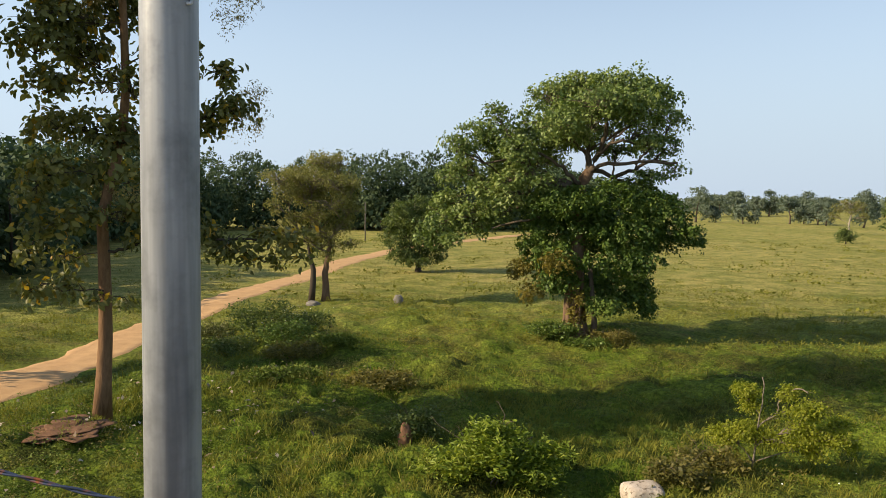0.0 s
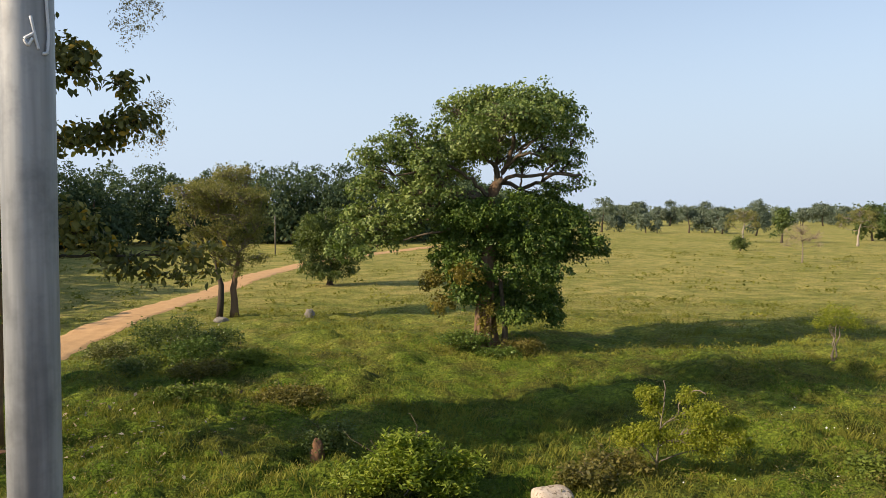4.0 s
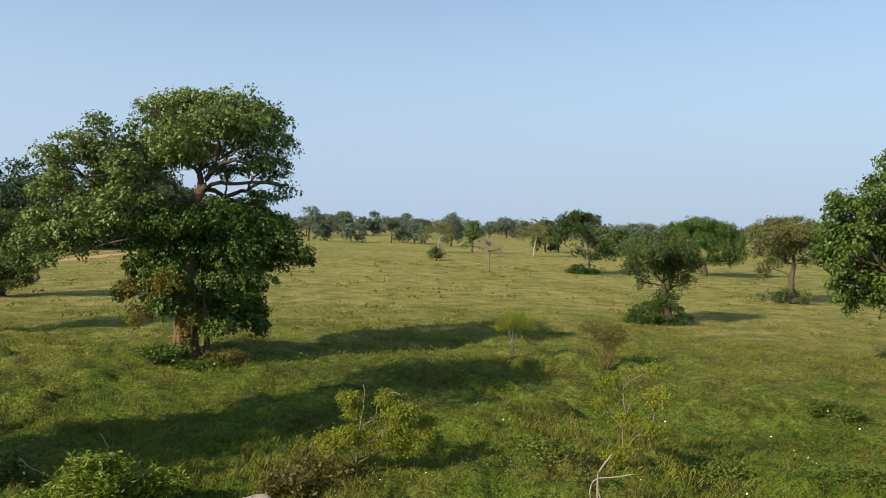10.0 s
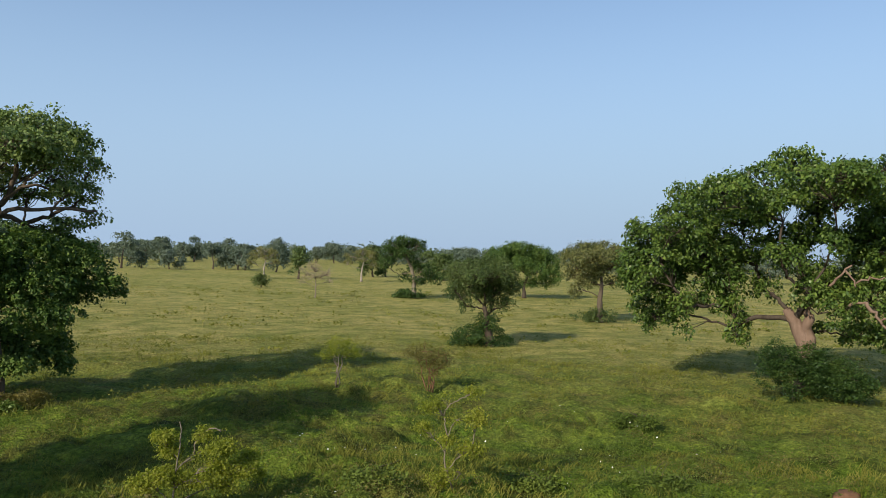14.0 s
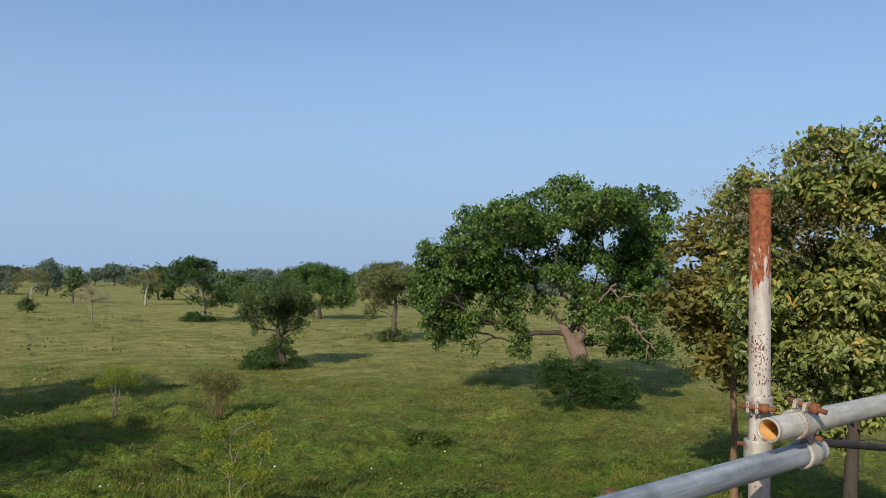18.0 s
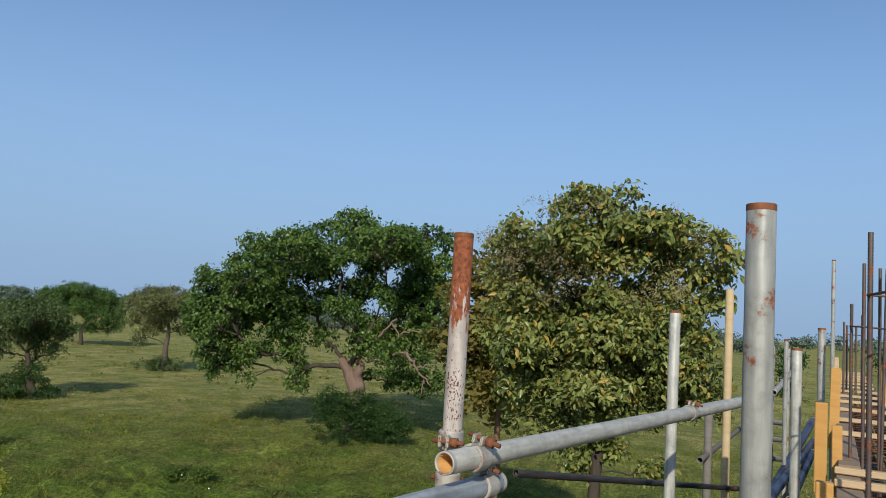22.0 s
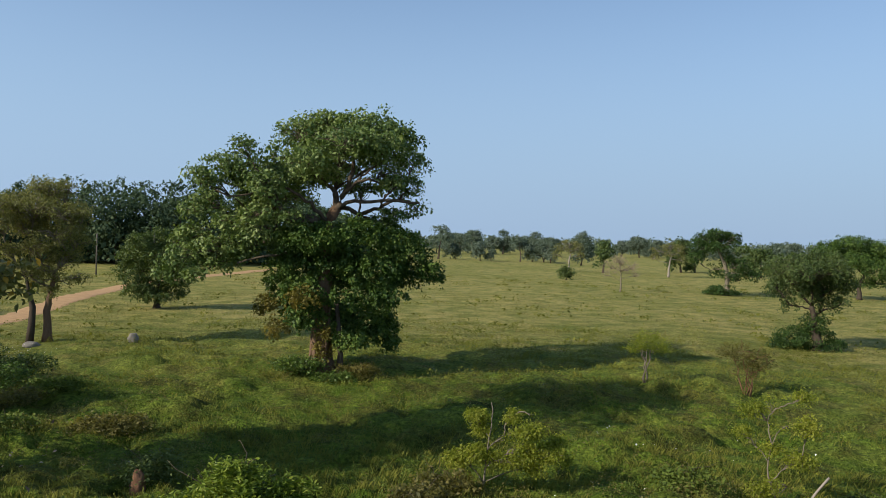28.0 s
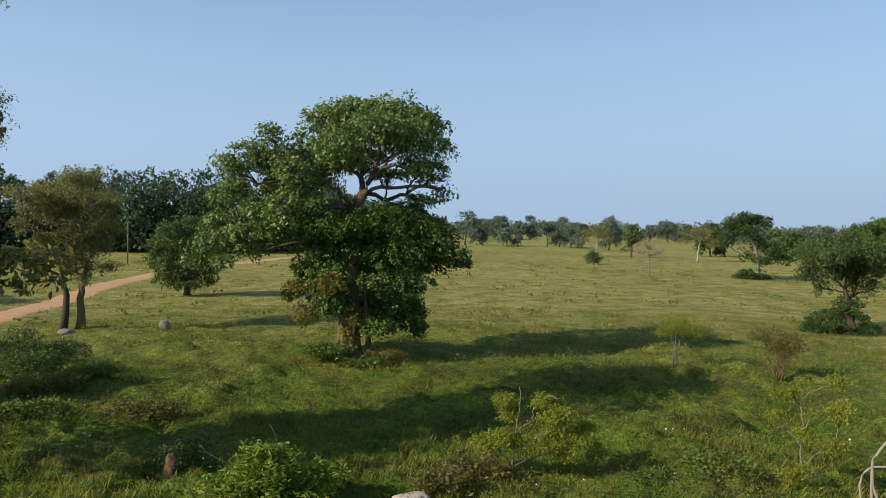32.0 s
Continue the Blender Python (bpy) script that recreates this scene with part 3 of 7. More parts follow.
    for lname, lmat, lobes2, lsize, lper, lspray in extra:
        more, ways = [], []
        for u, v, z, ru, rv, rz, count in lobes2:
            c = place(u, v, z)
            loc = unit(rng.normal(size=(count, 3))) * (shell + (1.08 - shell) * rng.random((count, 1)) ** 0.7)
            cen = c + ax * loc[:, :1] * ru + aw * loc[:, 1:2] * rv + np.array([0, 0, 1.0]) * loc[:, 2:] * rz
            more.append(np.repeat(cen, lper, 0) + np.clip(rng.normal(size=(count * lper, 3)), -1.9, 1.9) * lspray * np.array([0.55, 0.55, 0.4]))
            ways.append(unit(more[-1] - np.repeat(cen, lper, 0)) * 0.9 + unit(more[-1] - c))
            if core and lsize > 0.15:
                q = unit(rng.normal(size=(count * 8, 3))) * 0.6 * rng.random((count * 8, 1)) ** 0.45
                more.append(c + ax * q[:, :1] * ru + aw * q[:, 1:2] * rv + np.array([0, 0, 1.0]) * q[:, 2:] * rz)
                ways.append(unit(q))
        p2, o2 = np.concatenate(more), np.concatenate(ways)
        o2 = o2[p2[:, 2] > 0.1]
        p2 = p2[p2[:, 2] > 0.1]
        child(lname, mesh_of(lname, leaf_quads(p2, lsize, aspect, up, droop, outs=o2), 4, lmat), root)
    return root


def soft_noise(p, s, seed):
    """Smooth noise from about -1 to 1 over places."""
    x, y, z = p[:, 0] * s, p[:, 1] * s, p[:, 2] * s
    return (np.sin(x + seed + 1.7 * np.sin(0.8 * y + seed)) + np.sin(1.1 * y - 2 * seed + 1.5 * np.sin(0.9 * z)) + np.sin(1.3 * z + 3 * seed + 1.6 * np.sin(0.7 * x))) / 3


def rosettes(name, cen, way, reach, per, size, aspect, mat, dome=0.45, droop=0.3, ovate=False, loose=0.75):
    """Leaves that spread from tuft centres like small domes; way is the side to which each tuft turns."""
    k = len(cen)
    way = unit(way)
    ref = unit(rng.normal(size=(k, 3)))
    e1 = unit(np.cross(way, ref))
    e2 = np.cross(way, e1)
    rr = (reach * rng.uniform(0.6, 1.35, k))
    n = k * per
    e1, e2, e3, c, rr = (np.repeat(a, per, 0) for a in (e1, e2, way, cen, rr))
    rr = rr[:, None]
    a = rng.uniform(0, 2 * np.pi, (n, 1))
    q = np.sqrt(rng.random((n, 1)))
    radial = e1 * np.cos(a) + e2 * np.sin(a)
    p = c + radial * q * rr + e3 * rr * (dome * (0.5 - q * q) + 0.32 * rng.normal(size=(n, 1)))
    axis = unit(radial + rng.normal(size=(n, 3)) * 0.7 + e3 * (0.15 - 0.5 * q) - np.array([0, 0, droop]))
    nor = e3 + radial * 0.5 * q + rng.normal(size=(n, 3)) * loose
    side = unit(np.cross(axis, nor))
    nor = np.cross(side, axis)
    ln = (size * (1 + 0.28 * rng.normal(size=(n, 1)))).clip(size * 0.45, size * 1.7)
    wd = ln * aspect * 0.5
    b0, tip, mid = p - axis * ln * 0.45, p + axis * ln * 0.55 - nor * ln * 0.1, p + axis * ln * 0.02
    l, r = mid + side * wd + nor * wd * 0.3, mid - side * wd + nor * wd * 0.3
    keep = np.minimum(b0[:, 2], tip[:, 2]) > 0.02
    if not ovate:
        return mesh_of(name, np.stack([b0, l, tip, r], 1)[keep].reshape(-1, 3), 4, mat)
    six = np.stack([b0, l * 0.92 + b0 * 0.16 - tip * 0.08, l * 0.84 + tip * 0.22 - b0 * 0.06, tip, r * 0.84 + tip * 0.22 - b0 * 0.06, r * 0.92 + b0 * 0.16 - tip * 0.08], 1)[keep]
    n = len(six)
    me = bpy.data.meshes.new(name)
    me.vertices.add(n * 6)
    me.vertices.foreach_set("co", np.ascontiguousarray(six, dtype=np.float32).ravel())
    loops = (np.arange(n, dtype=np.int32)[:, None] * 6 + np.array([0, 1, 2, 3, 0, 3, 4, 5], dtype=np.int32)).ravel()
    me.loops.add(n * 8)
    me.loops.foreach_set("vertex_index", loops)
    me.polygons.add(n * 2)
    me.polygons.foreach_set("loop_start", np.arange(0, n * 8, 4, dtype=np.int32))
    me.polygons.foreach_set("loop_total", np.full(n * 2, 4, dtype=np.int32))
    me.update(calc_edges=True)
    me.materials.append(mat)
    return me


def tuft_places(lobes, place, ax, aw, dense, gap, seed, deep=0.5, ragged=0.16):
    """Tuft centres in and on ellipsoid lobes, with gaps, and the way each one turns."""
    cens, ways, owner = [], [], []
    for i, (u, v, z, ru, rv, rz) in enumerate(lobes):
        c = place(u, v, z)
        count = max(4, int(dense * 4.19 * (ru * rv + ru * rz + rv * rz)))
        d = unit(rng.normal(size=(count, 3)) + np.array([0, 0, 0.2]))
        q = deep + (1.06 - deep) * rng.random((count, 1)) ** 0.6
        q = q * (1 + ragged * rng.normal(size=(count, 1)))
        cen = c + (ax * d[:, :1] * ru + aw * d[:, 1:2] * rv + np.array([0, 0, 1.0]) * d[:, 2:] * rz) * q
        out = unit(ax * d[:, :1] / ru + aw * d[:, 1:2] / rv + np.array([0, 0, 1.0]) * d[:, 2:] / rz)
        keep = (soft_noise(cen, 1.6 / max(0.4, min(ru, 1.2)), seed) > gap) & (cen[:, 2] > 0.08)
        cens.append(cen[keep])
        ways.append((out * 0.75 + np.array([0, 0, 0.8]) + 0.35 * rng.normal(size=(count, 3)))[keep])
        owner.append(np.full(int(keep.sum()), i))
    return np.concatenate(cens), np.concatenate(ways), np.concatenate(owner)


def grown(name, base, trunk, lobes, leaf, bark, size, label, category="tree", reach=0.3, per=24, dense=3.0, gap=-0.35, aspect=0.45, trunk_r=0.3, fork=0.5,
          twig=0.012, limb_bark=None, ovate=False, dome=0.45, droop=0.3, extra=(), group="", seed=1.0, fine=True, deep=0.5, loose=0.75, ragged=0.16):
    """A tree: a crooked trunk (across, away, height), limbs that branch from one foliage lobe to the next, twigs, and leaves in tufts.
    lobes: (across, away, height, radius across, radius away, radius up)."""
    root = thing(name, (base[0], base[1], float(ground_z(base[0], base[1])) - 0.05), label, category, group)
    ax, aw = facing(base)
    place = lambda u, v, z: ax * u + aw * v + np.array([0, 0, z])
    path = np.array([place(*p) for p in trunk])
    t, s = np.linspace(0, 1, len(path)), np.linspace(0, 1, 11)
    path = np.stack([np.interp(s, t, path[:, k]) for k in range(3)], 1)
    path[1:-1] += rng.normal(size=(9, 3)) * trunk_r * 0.10
    w = Wood()
    w.add(path, trunk_r * (1 + 0.4 * np.exp(-s * 14)) * (1 - 0.55 * s), 12)
    child("trunk", w.mesh("trunk", bark), root)
    first = int(10 * fork)
    nodes = [(path[i], -1, 0.25 * (i - first)) for i in range(first, 11)]
    home, own = {}, list(range(len(lobes)))
    hub = path[-1]
    for i in sorted(own, key=lambda i: np.linalg.norm(place(*lobes[i][:3]) - hub)):
        c = place(*lobes[i][:3]) - np.array([0, 0, 0.3 * lobes[i][5]])
        j = min(range(len(nodes)), key=lambda n: np.linalg.norm(nodes[n][0] - c) + 0.45 * nodes[n][2] + (2.0 if nodes[n][0][2] > c[2] + 0.8 else 0))
        p = nodes[j][0]
        ln = np.linalg.norm(c - p)
        nodes.append((0.5 * (p + c) + rng.normal(size=3) * 0.08 * ln + np.array([0, 0, 0.05 * ln]), j, nodes[j][2] + 0.5 * ln))
        nodes.append((c, len(nodes) - 1, nodes[j][2] + ln))
        home[i] = len(nodes) - 1
    load = [0.0] * len(nodes)
    for i in own:
        n = home[i]
        while n >= 0:
            load[n] += 1.0
            n = nodes[n][1]
    thin = Wood()
    unit_r = trunk_r * 0.46 / math.sqrt(max(1, len(lobes)))
    for n, (p, up, _) in enumerate(nodes):
        if up < 0:
            continue
        r1 = max(unit_r * math.sqrt(load[n]), 0.018)
        r0 = max(unit_r * math.sqrt(max(load[up], load[n])), 0.02) if nodes[up][1] >= 0 else r1 * 1.15
        way = bent(nodes[up][0], p, 0.035, 5)
        if load[n] >= 3:
            lw = Wood()
            lw.add(way, np.linspace(min(r0, r1 * 1.3), r1, 5), 8)
            child("limb", lw.mesh("limb", limb_bark or bark), root)
        else:
            thin.add(way, np.linspace(min(r0, r1 * 1.3), r1 * 0.8, 5), 5)
    cen, way, owner = tuft_places(lobes, place, ax, aw, dense, gap, seed, deep, ragged)
    if fine:
        for k in range(0, len(cen), 3):
            h = home[int(owner[k])]
            a = nodes[h][0] if rng.random() < 0.6 else nodes[nodes[h][1]][0]
            thin.add(bent(a, cen[k], 0.07, 4), np.linspace(twig * 1.6, twig * 0.5, 4), 3)
    tagged(child("branchwork", thin.mesh("branchwork", limb_bark or bark), root), kind="stuff")
    child("crown", rosettes("crown", cen, way, reach, per, size, aspect, leaf, dome, droop, ovate, loose), root)
    for part_name, mat, more, esize, ereach, eper, edense, easpect in extra:
        cen, way, _ = tuft_places(more, place, ax, aw, edense, -0.5, seed + 2, 0.6)
        child(part_name, rosettes(part_name, cen, way, ereach, eper, esize, easpect, mat, dome, droop, ovate), root)
    return root


# ---- ground ----
def build_ground():
    """Rings round the scaffold, fine where the pasture opens in front of it."""
    radii = np.concatenate([[2, 5, 8], np.geomspace(12, 75, 250), np.geomspace(77, 4500, 50)])
    ang = np.concatenate([np.radians(np.arange(-22, 132, 0.4)), np.radians(np.arange(132, 338, 5.0))])
    steps = len(ang)
    x, y = radii[:, None] * np.cos(ang), radii[:, None] * np.sin(ang)
    v = np.concatenate([[[0, 0, 0]], np.stack([x, y, ground_z(x, y)], 2).reshape(-1, 3)])
    f = [(0, 1 + k, 1 + (k + 1) % steps) for k in range(steps)]
    for i in range(len(radii) - 1):
        a, b = 1 + i * steps, 1 + (i + 1) * steps
        f += [(a + k, b + k, b + (k + 1) % steps, a + (k + 1) % steps) for k in range(steps)]
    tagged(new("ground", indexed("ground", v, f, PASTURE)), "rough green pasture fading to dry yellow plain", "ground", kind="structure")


build_ground()

def build_road():
    y = np.arange(-58, 184, 0.8)
    cx = road_at(y)
    cx = np.convolve(np.pad(cx, 8, mode="edge"), np.ones(17) / 17, mode="valid")
    tan = unit(np.stack([np.gradient(cx), np.gradient(y)], 1))
    side = np.stack([tan[:, 1], -tan[:, 0]], 1)
    across = np.array([-1.0, -0.86, -0.62, -0.42, -0.2, 0, 0.2, 0.42, 0.62, 0.86, 1.0])
    prof = np.array([-0.10, 0.03, 0.05, 0.03, 0.06, 0.07, 0.06, 0.03, 0.05, 0.03, -0.10])
    half = 1.75 + 0.16 * np.sin(y * 0.6) + 0.12 * np.sin(y * 1.7 + 1)
    v = []
    for i in range(len(y)):
        for a, p in zip(across, prof):
            w = half[i] * a * (1 + 0.06 * np.sin(y[i] * 2.3 + a * 4))
            px, py = cx[i] + side[i, 0] * w, y[i] + side[i, 1] * w
            v.append((px, py, float(ground_z(px, py)) + p + 0.008 * np.sin(py * 3.1 + px * 2.0)))
    n = len(across)
    f = [(i * n + k, i * n + k + 1, (i + 1) * n + k + 1, (i + 1) * n + k) for i in range(len(y) - 1) for k in range(n - 1)]
    tagged(new("road", indexed("road", v, f, ROAD)), "unpaved sandy orange track with worn wheel ruts", "road", kind="structure")


build_road()

# ---- the large trees ----
# foliage lobes: across, away, height, radius across, radius away, radius up
RAIN_CROWN = [(-1.9, 1.46, 13.52, 1.57, 1.65, 0.85), (-0.14, 1.43, 13.84, 1.64, 1.72, 0.79), (1.53, -1.42, 13.62, 1.53, 1.61, 0.74), (3.04, -1.33, 12.89, 1.38, 1.45, 0.8),
    (4.34, 1.07, 12.08, 0.84, 0.89, 0.84), (-2.82, 0.76, 12.17, 1.16, 1.22, 0.77), (-1.23, 0.54, 12.16, 1.53, 1.61, 0.7), (0.48, -0.61, 12.36, 1.4, 1.47, 0.62),
    (2.38, 0.34, 11.85, 1.34, 1.4, 0.64), (4.06, 0.34, 10.6, 0.83, 0.87, 0.51), (4.57, 0.26, 9.41, 0.64, 0.67, 0.41), (2.92, -1.09, 10.6, 0.92, 0.97, 0.31),
    (3.3, -0.22, 8.92, 0.82, 0.86, 0.28), (-1.21, -0.34, 11, 1.31, 1.38, 0.5), (-2.5, 0.71, 10.76, 1.22, 1.28, 0.58), (-3.68, 1.58, 11.29, 0.92, 0.96, 0.52),
    (0.71, 4.5, 13.58, 3.32, 3.48, 0.91), (-1.33, 4, 11.65, 2.24, 2.35, 0.83), (2.78, 4.4, 11.71, 1.91, 2.01, 0.83), (-3.04, 4, 9.96, 1.72, 1.81, 0.86), (0.6, -3.2, 12.51, 2.2, 2.31, 0.64),
    (-1.42, -3, 11.52, 1.41, 1.48, 0.53), (2.34, -3, 12.12, 1.35, 1.42, 0.53), (-4.99, -0.79, 12.1, 0.87, 0.92, 0.56), (-6.19, 0.13, 11.32, 1.02, 1.07, 0.64),
    (-7.2, -0.39, 10.42, 0.82, 0.86, 0.7), (-4.98, 0.31, 10.97, 1.15, 1.21, 0.57), (-7.56, 0.38, 8.9, 0.84, 0.88, 0.64), (-3.6, -1.3, 9.78, 1.01, 1.06, 0.61),
    (-4.19, -1.46, 8.75, 1.01, 1.06, 0.55), (-3.17, 1.01, 8.87, 1.16, 1.22, 0.71), (-5.86, -0.72, 8.06, 1.12, 1.18, 0.47), (-4.26, -0.8, 7.75, 1.18, 1.24, 0.68),
    (-7.87, 1.49, 7.52, 0.92, 0.97, 0.66), (-6.51, -0.09, 6.81, 1.2, 1.27, 0.57), (-5.09, 1.01, 6.79, 1.17, 1.22, 0.49), (-8.13, -0.07, 6.19, 1.02, 1.07, 0.57),
    (-8.95, 0.42, 5.38, 0.71, 0.75, 0.49), (-7.29, -1.05, 5.46, 0.69, 0.72, 0.28), (-6.28, 0.4, 5.95, 1.15, 1.21, 0.35), (-3.18, 1.1, 7.43, 0.9, 0.95, 0.71)]
RAIN_CLIMBER = [(-1.21, -0.58, 7.45, 1.8, 1.89, 0.74), (0.95, -0.87, 7.77, 1.79, 1.87, 0.8), (3.15, -0.23, 7.46, 1.38, 1.45, 0.69), (4.35, -0.76, 6.85, 0.87, 0.91, 0.62),
    (5.11, -0.95, 5.99, 0.77, 0.81, 0.37), (5.84, -0.22, 5.42, 0.41, 0.43, 0.25), (4.21, 0.92, 5.36, 1.23, 1.29, 0.52), (-1.88, 0.66, 6.17, 1.66, 1.74, 0.83),
    (0.34, 0.58, 6.01, 1.85, 1.94, 0.89), (2.51, -0.61, 6.07, 1.49, 1.56, 0.81), (-2.49, 0.08, 4.77, 1.2, 1.26, 0.82), (-0.75, -0.49, 4.66, 1.49, 1.57, 0.81),
    (1.27, -0.72, 4.52, 1.49, 1.56, 0.87), (2.81, -0.87, 4.53, 1.02, 1.07, 0.71), (-1.52, -0.63, 3.27, 1.03, 1.08, 0.69), (0.03, 0.94, 3.16, 1.36, 1.42, 0.71),
    (1.95, 0.72, 2.96, 1.38, 1.45, 0.84), (2.92, 0.67, 2.31, 0.9, 0.95, 0.64), (3.4, 0.66, 1.67, 0.52, 0.54, 0.42), (0.96, -0.67, 2.02, 1.03, 1.08, 0.44)]
RAIN_DEAD = [(-2.75, 0.2, 3.56, 1.02, 1.07, 0.7), (-3.77, 0.39, 3.86, 0.57, 0.6, 0.57), (-3.09, 0.47, 2.45, 0.64, 0.67, 0.42), (-1.48, -1.8, 4.3, 0.85, 0.89, 0.54),
    (-0.44, -0.6, 1.85, 0.44, 0.99, 0.94)]
FIG_CROWN = [(-1.96, 1.41, 13.78, 1.55, 1.62, 0.93), (-0.21, 1.55, 13.37, 1.16, 1.22, 0.77), (-3.55, -0.07, 12.87, 1.31, 1.38, 0.75), (-5.27, -1.14, 12.25, 1.22, 1.28, 0.81),
    (-5.6, -2.4, 11.04, 1.19, 1.25, 0.79), (-8.15, 0.78, 11.98, 1.16, 1.21, 0.69), (-8.67, -0.14, 10.68, 1.25, 1.31, 0.68), (-11.57, 1.25, 9.93, 0.55, 0.58, 0.47),
    (-10.43, -0.61, 9.16, 1.21, 1.27, 0.76), (-11.76, 1.3, 7.94, 0.87, 1.03, 0.98), (-9.12, -1.09, 8.84, 1.41, 1.49, 0.89), (-7.36, 1.45, 9.94, 1.48, 1.55, 0.93),
    (-5.22, 1.1, 10.22, 1.46, 1.53, 0.84), (-2.88, -0.41, 11.37, 1.49, 1.56, 0.67), (-0.48, 0.18, 11.52, 1.43, 1.5, 0.68), (1.52, 0.87, 13.19, 1.07, 1.12, 0.69),
    (3.12, -1.47, 13.03, 1.2, 1.26, 0.66), (4.54, 0.26, 12.81, 0.83, 0.87, 0.6), (2.19, 1.46, 11.42, 1.46, 1.54, 0.85), (3.94, -1.13, 11.19, 1.03, 1.08, 0.73),
    (2.28, 1.46, 9.24, 1.38, 1.45, 1), (3.81, 0.89, 8.35, 1.07, 1.12, 1.07), (0.1, 1.65, 6.65, 1.27, 1.34, 1), (-0.86, -0.79, 5.87, 1.03, 1.08, 0.81), (0.57, -1.95, 5, 1.01, 1.06, 0.94),
    (-0.14, 1.44, 3.63, 0.85, 0.89, 0.46), (3.73, 1.46, 6.64, 1, 1.05, 0.85), (4.3, -0.26, 3.62, 0.49, 0.79, 0.75), (3.42, -1.95, 4.96, 0.65, 0.68, 0.5),
    (-10.35, -1.45, 6.25, 1.23, 1.29, 1.04), (-9.11, 0.65, 6.25, 1.27, 1.33, 1), (-11.64, -1, 6.54, 0.53, 0.79, 0.75), (-11.04, 2.17, 4.58, 0.92, 0.96, 0.72),
    (-8.96, 0.43, 4.59, 0.88, 0.93, 0.69), (-7.73, -1.44, 4.93, 0.59, 0.7, 0.66), (-10.46, 0.75, 3.38, 0.35, 0.57, 0.54), (-7.94, -0.67, 3.25, 0.41, 0.43, 0.41),
    (-7.34, 2.08, 7.84, 1.3, 1.36, 0.9), (-5.77, 1.97, 7.91, 1.09, 1.15, 1.02), (-6.28, 0.07, 6.4, 0.75, 0.79, 0.75), (-5.45, 0.69, 4.92, 1.07, 1.12, 0.84),
    (-4.97, 0.95, 3.81, 0.84, 0.89, 0.58), (-4.85, 1.47, 2.72, 0.35, 0.37, 0.35), (-2.33, -2.5, 8.06, 0.96, 1.01, 0.64), (-3.78, 2.29, 6.45, 0.55, 0.58, 0.55),
    (0.4, -2.26, 8.9, 0.79, 0.82, 0.71), (-6.34, 5, 11.58, 3.31, 3.47, 1.45), (0.2, 5, 12.7, 3.7, 3.88, 1.23), (-9.37, 4.5, 8.56, 2.06, 2.17, 1.65), (2.79, 4.5, 9.12, 2.03, 2.13, 1.63),
    (-5.2, -4.5, 11.68, 2.07, 2.17, 0.69), (0.25, -4.5, 12.27, 2.39, 2.51, 0.62), (-7.91, -4, 9.52, 1.4, 1.47, 0.7)]
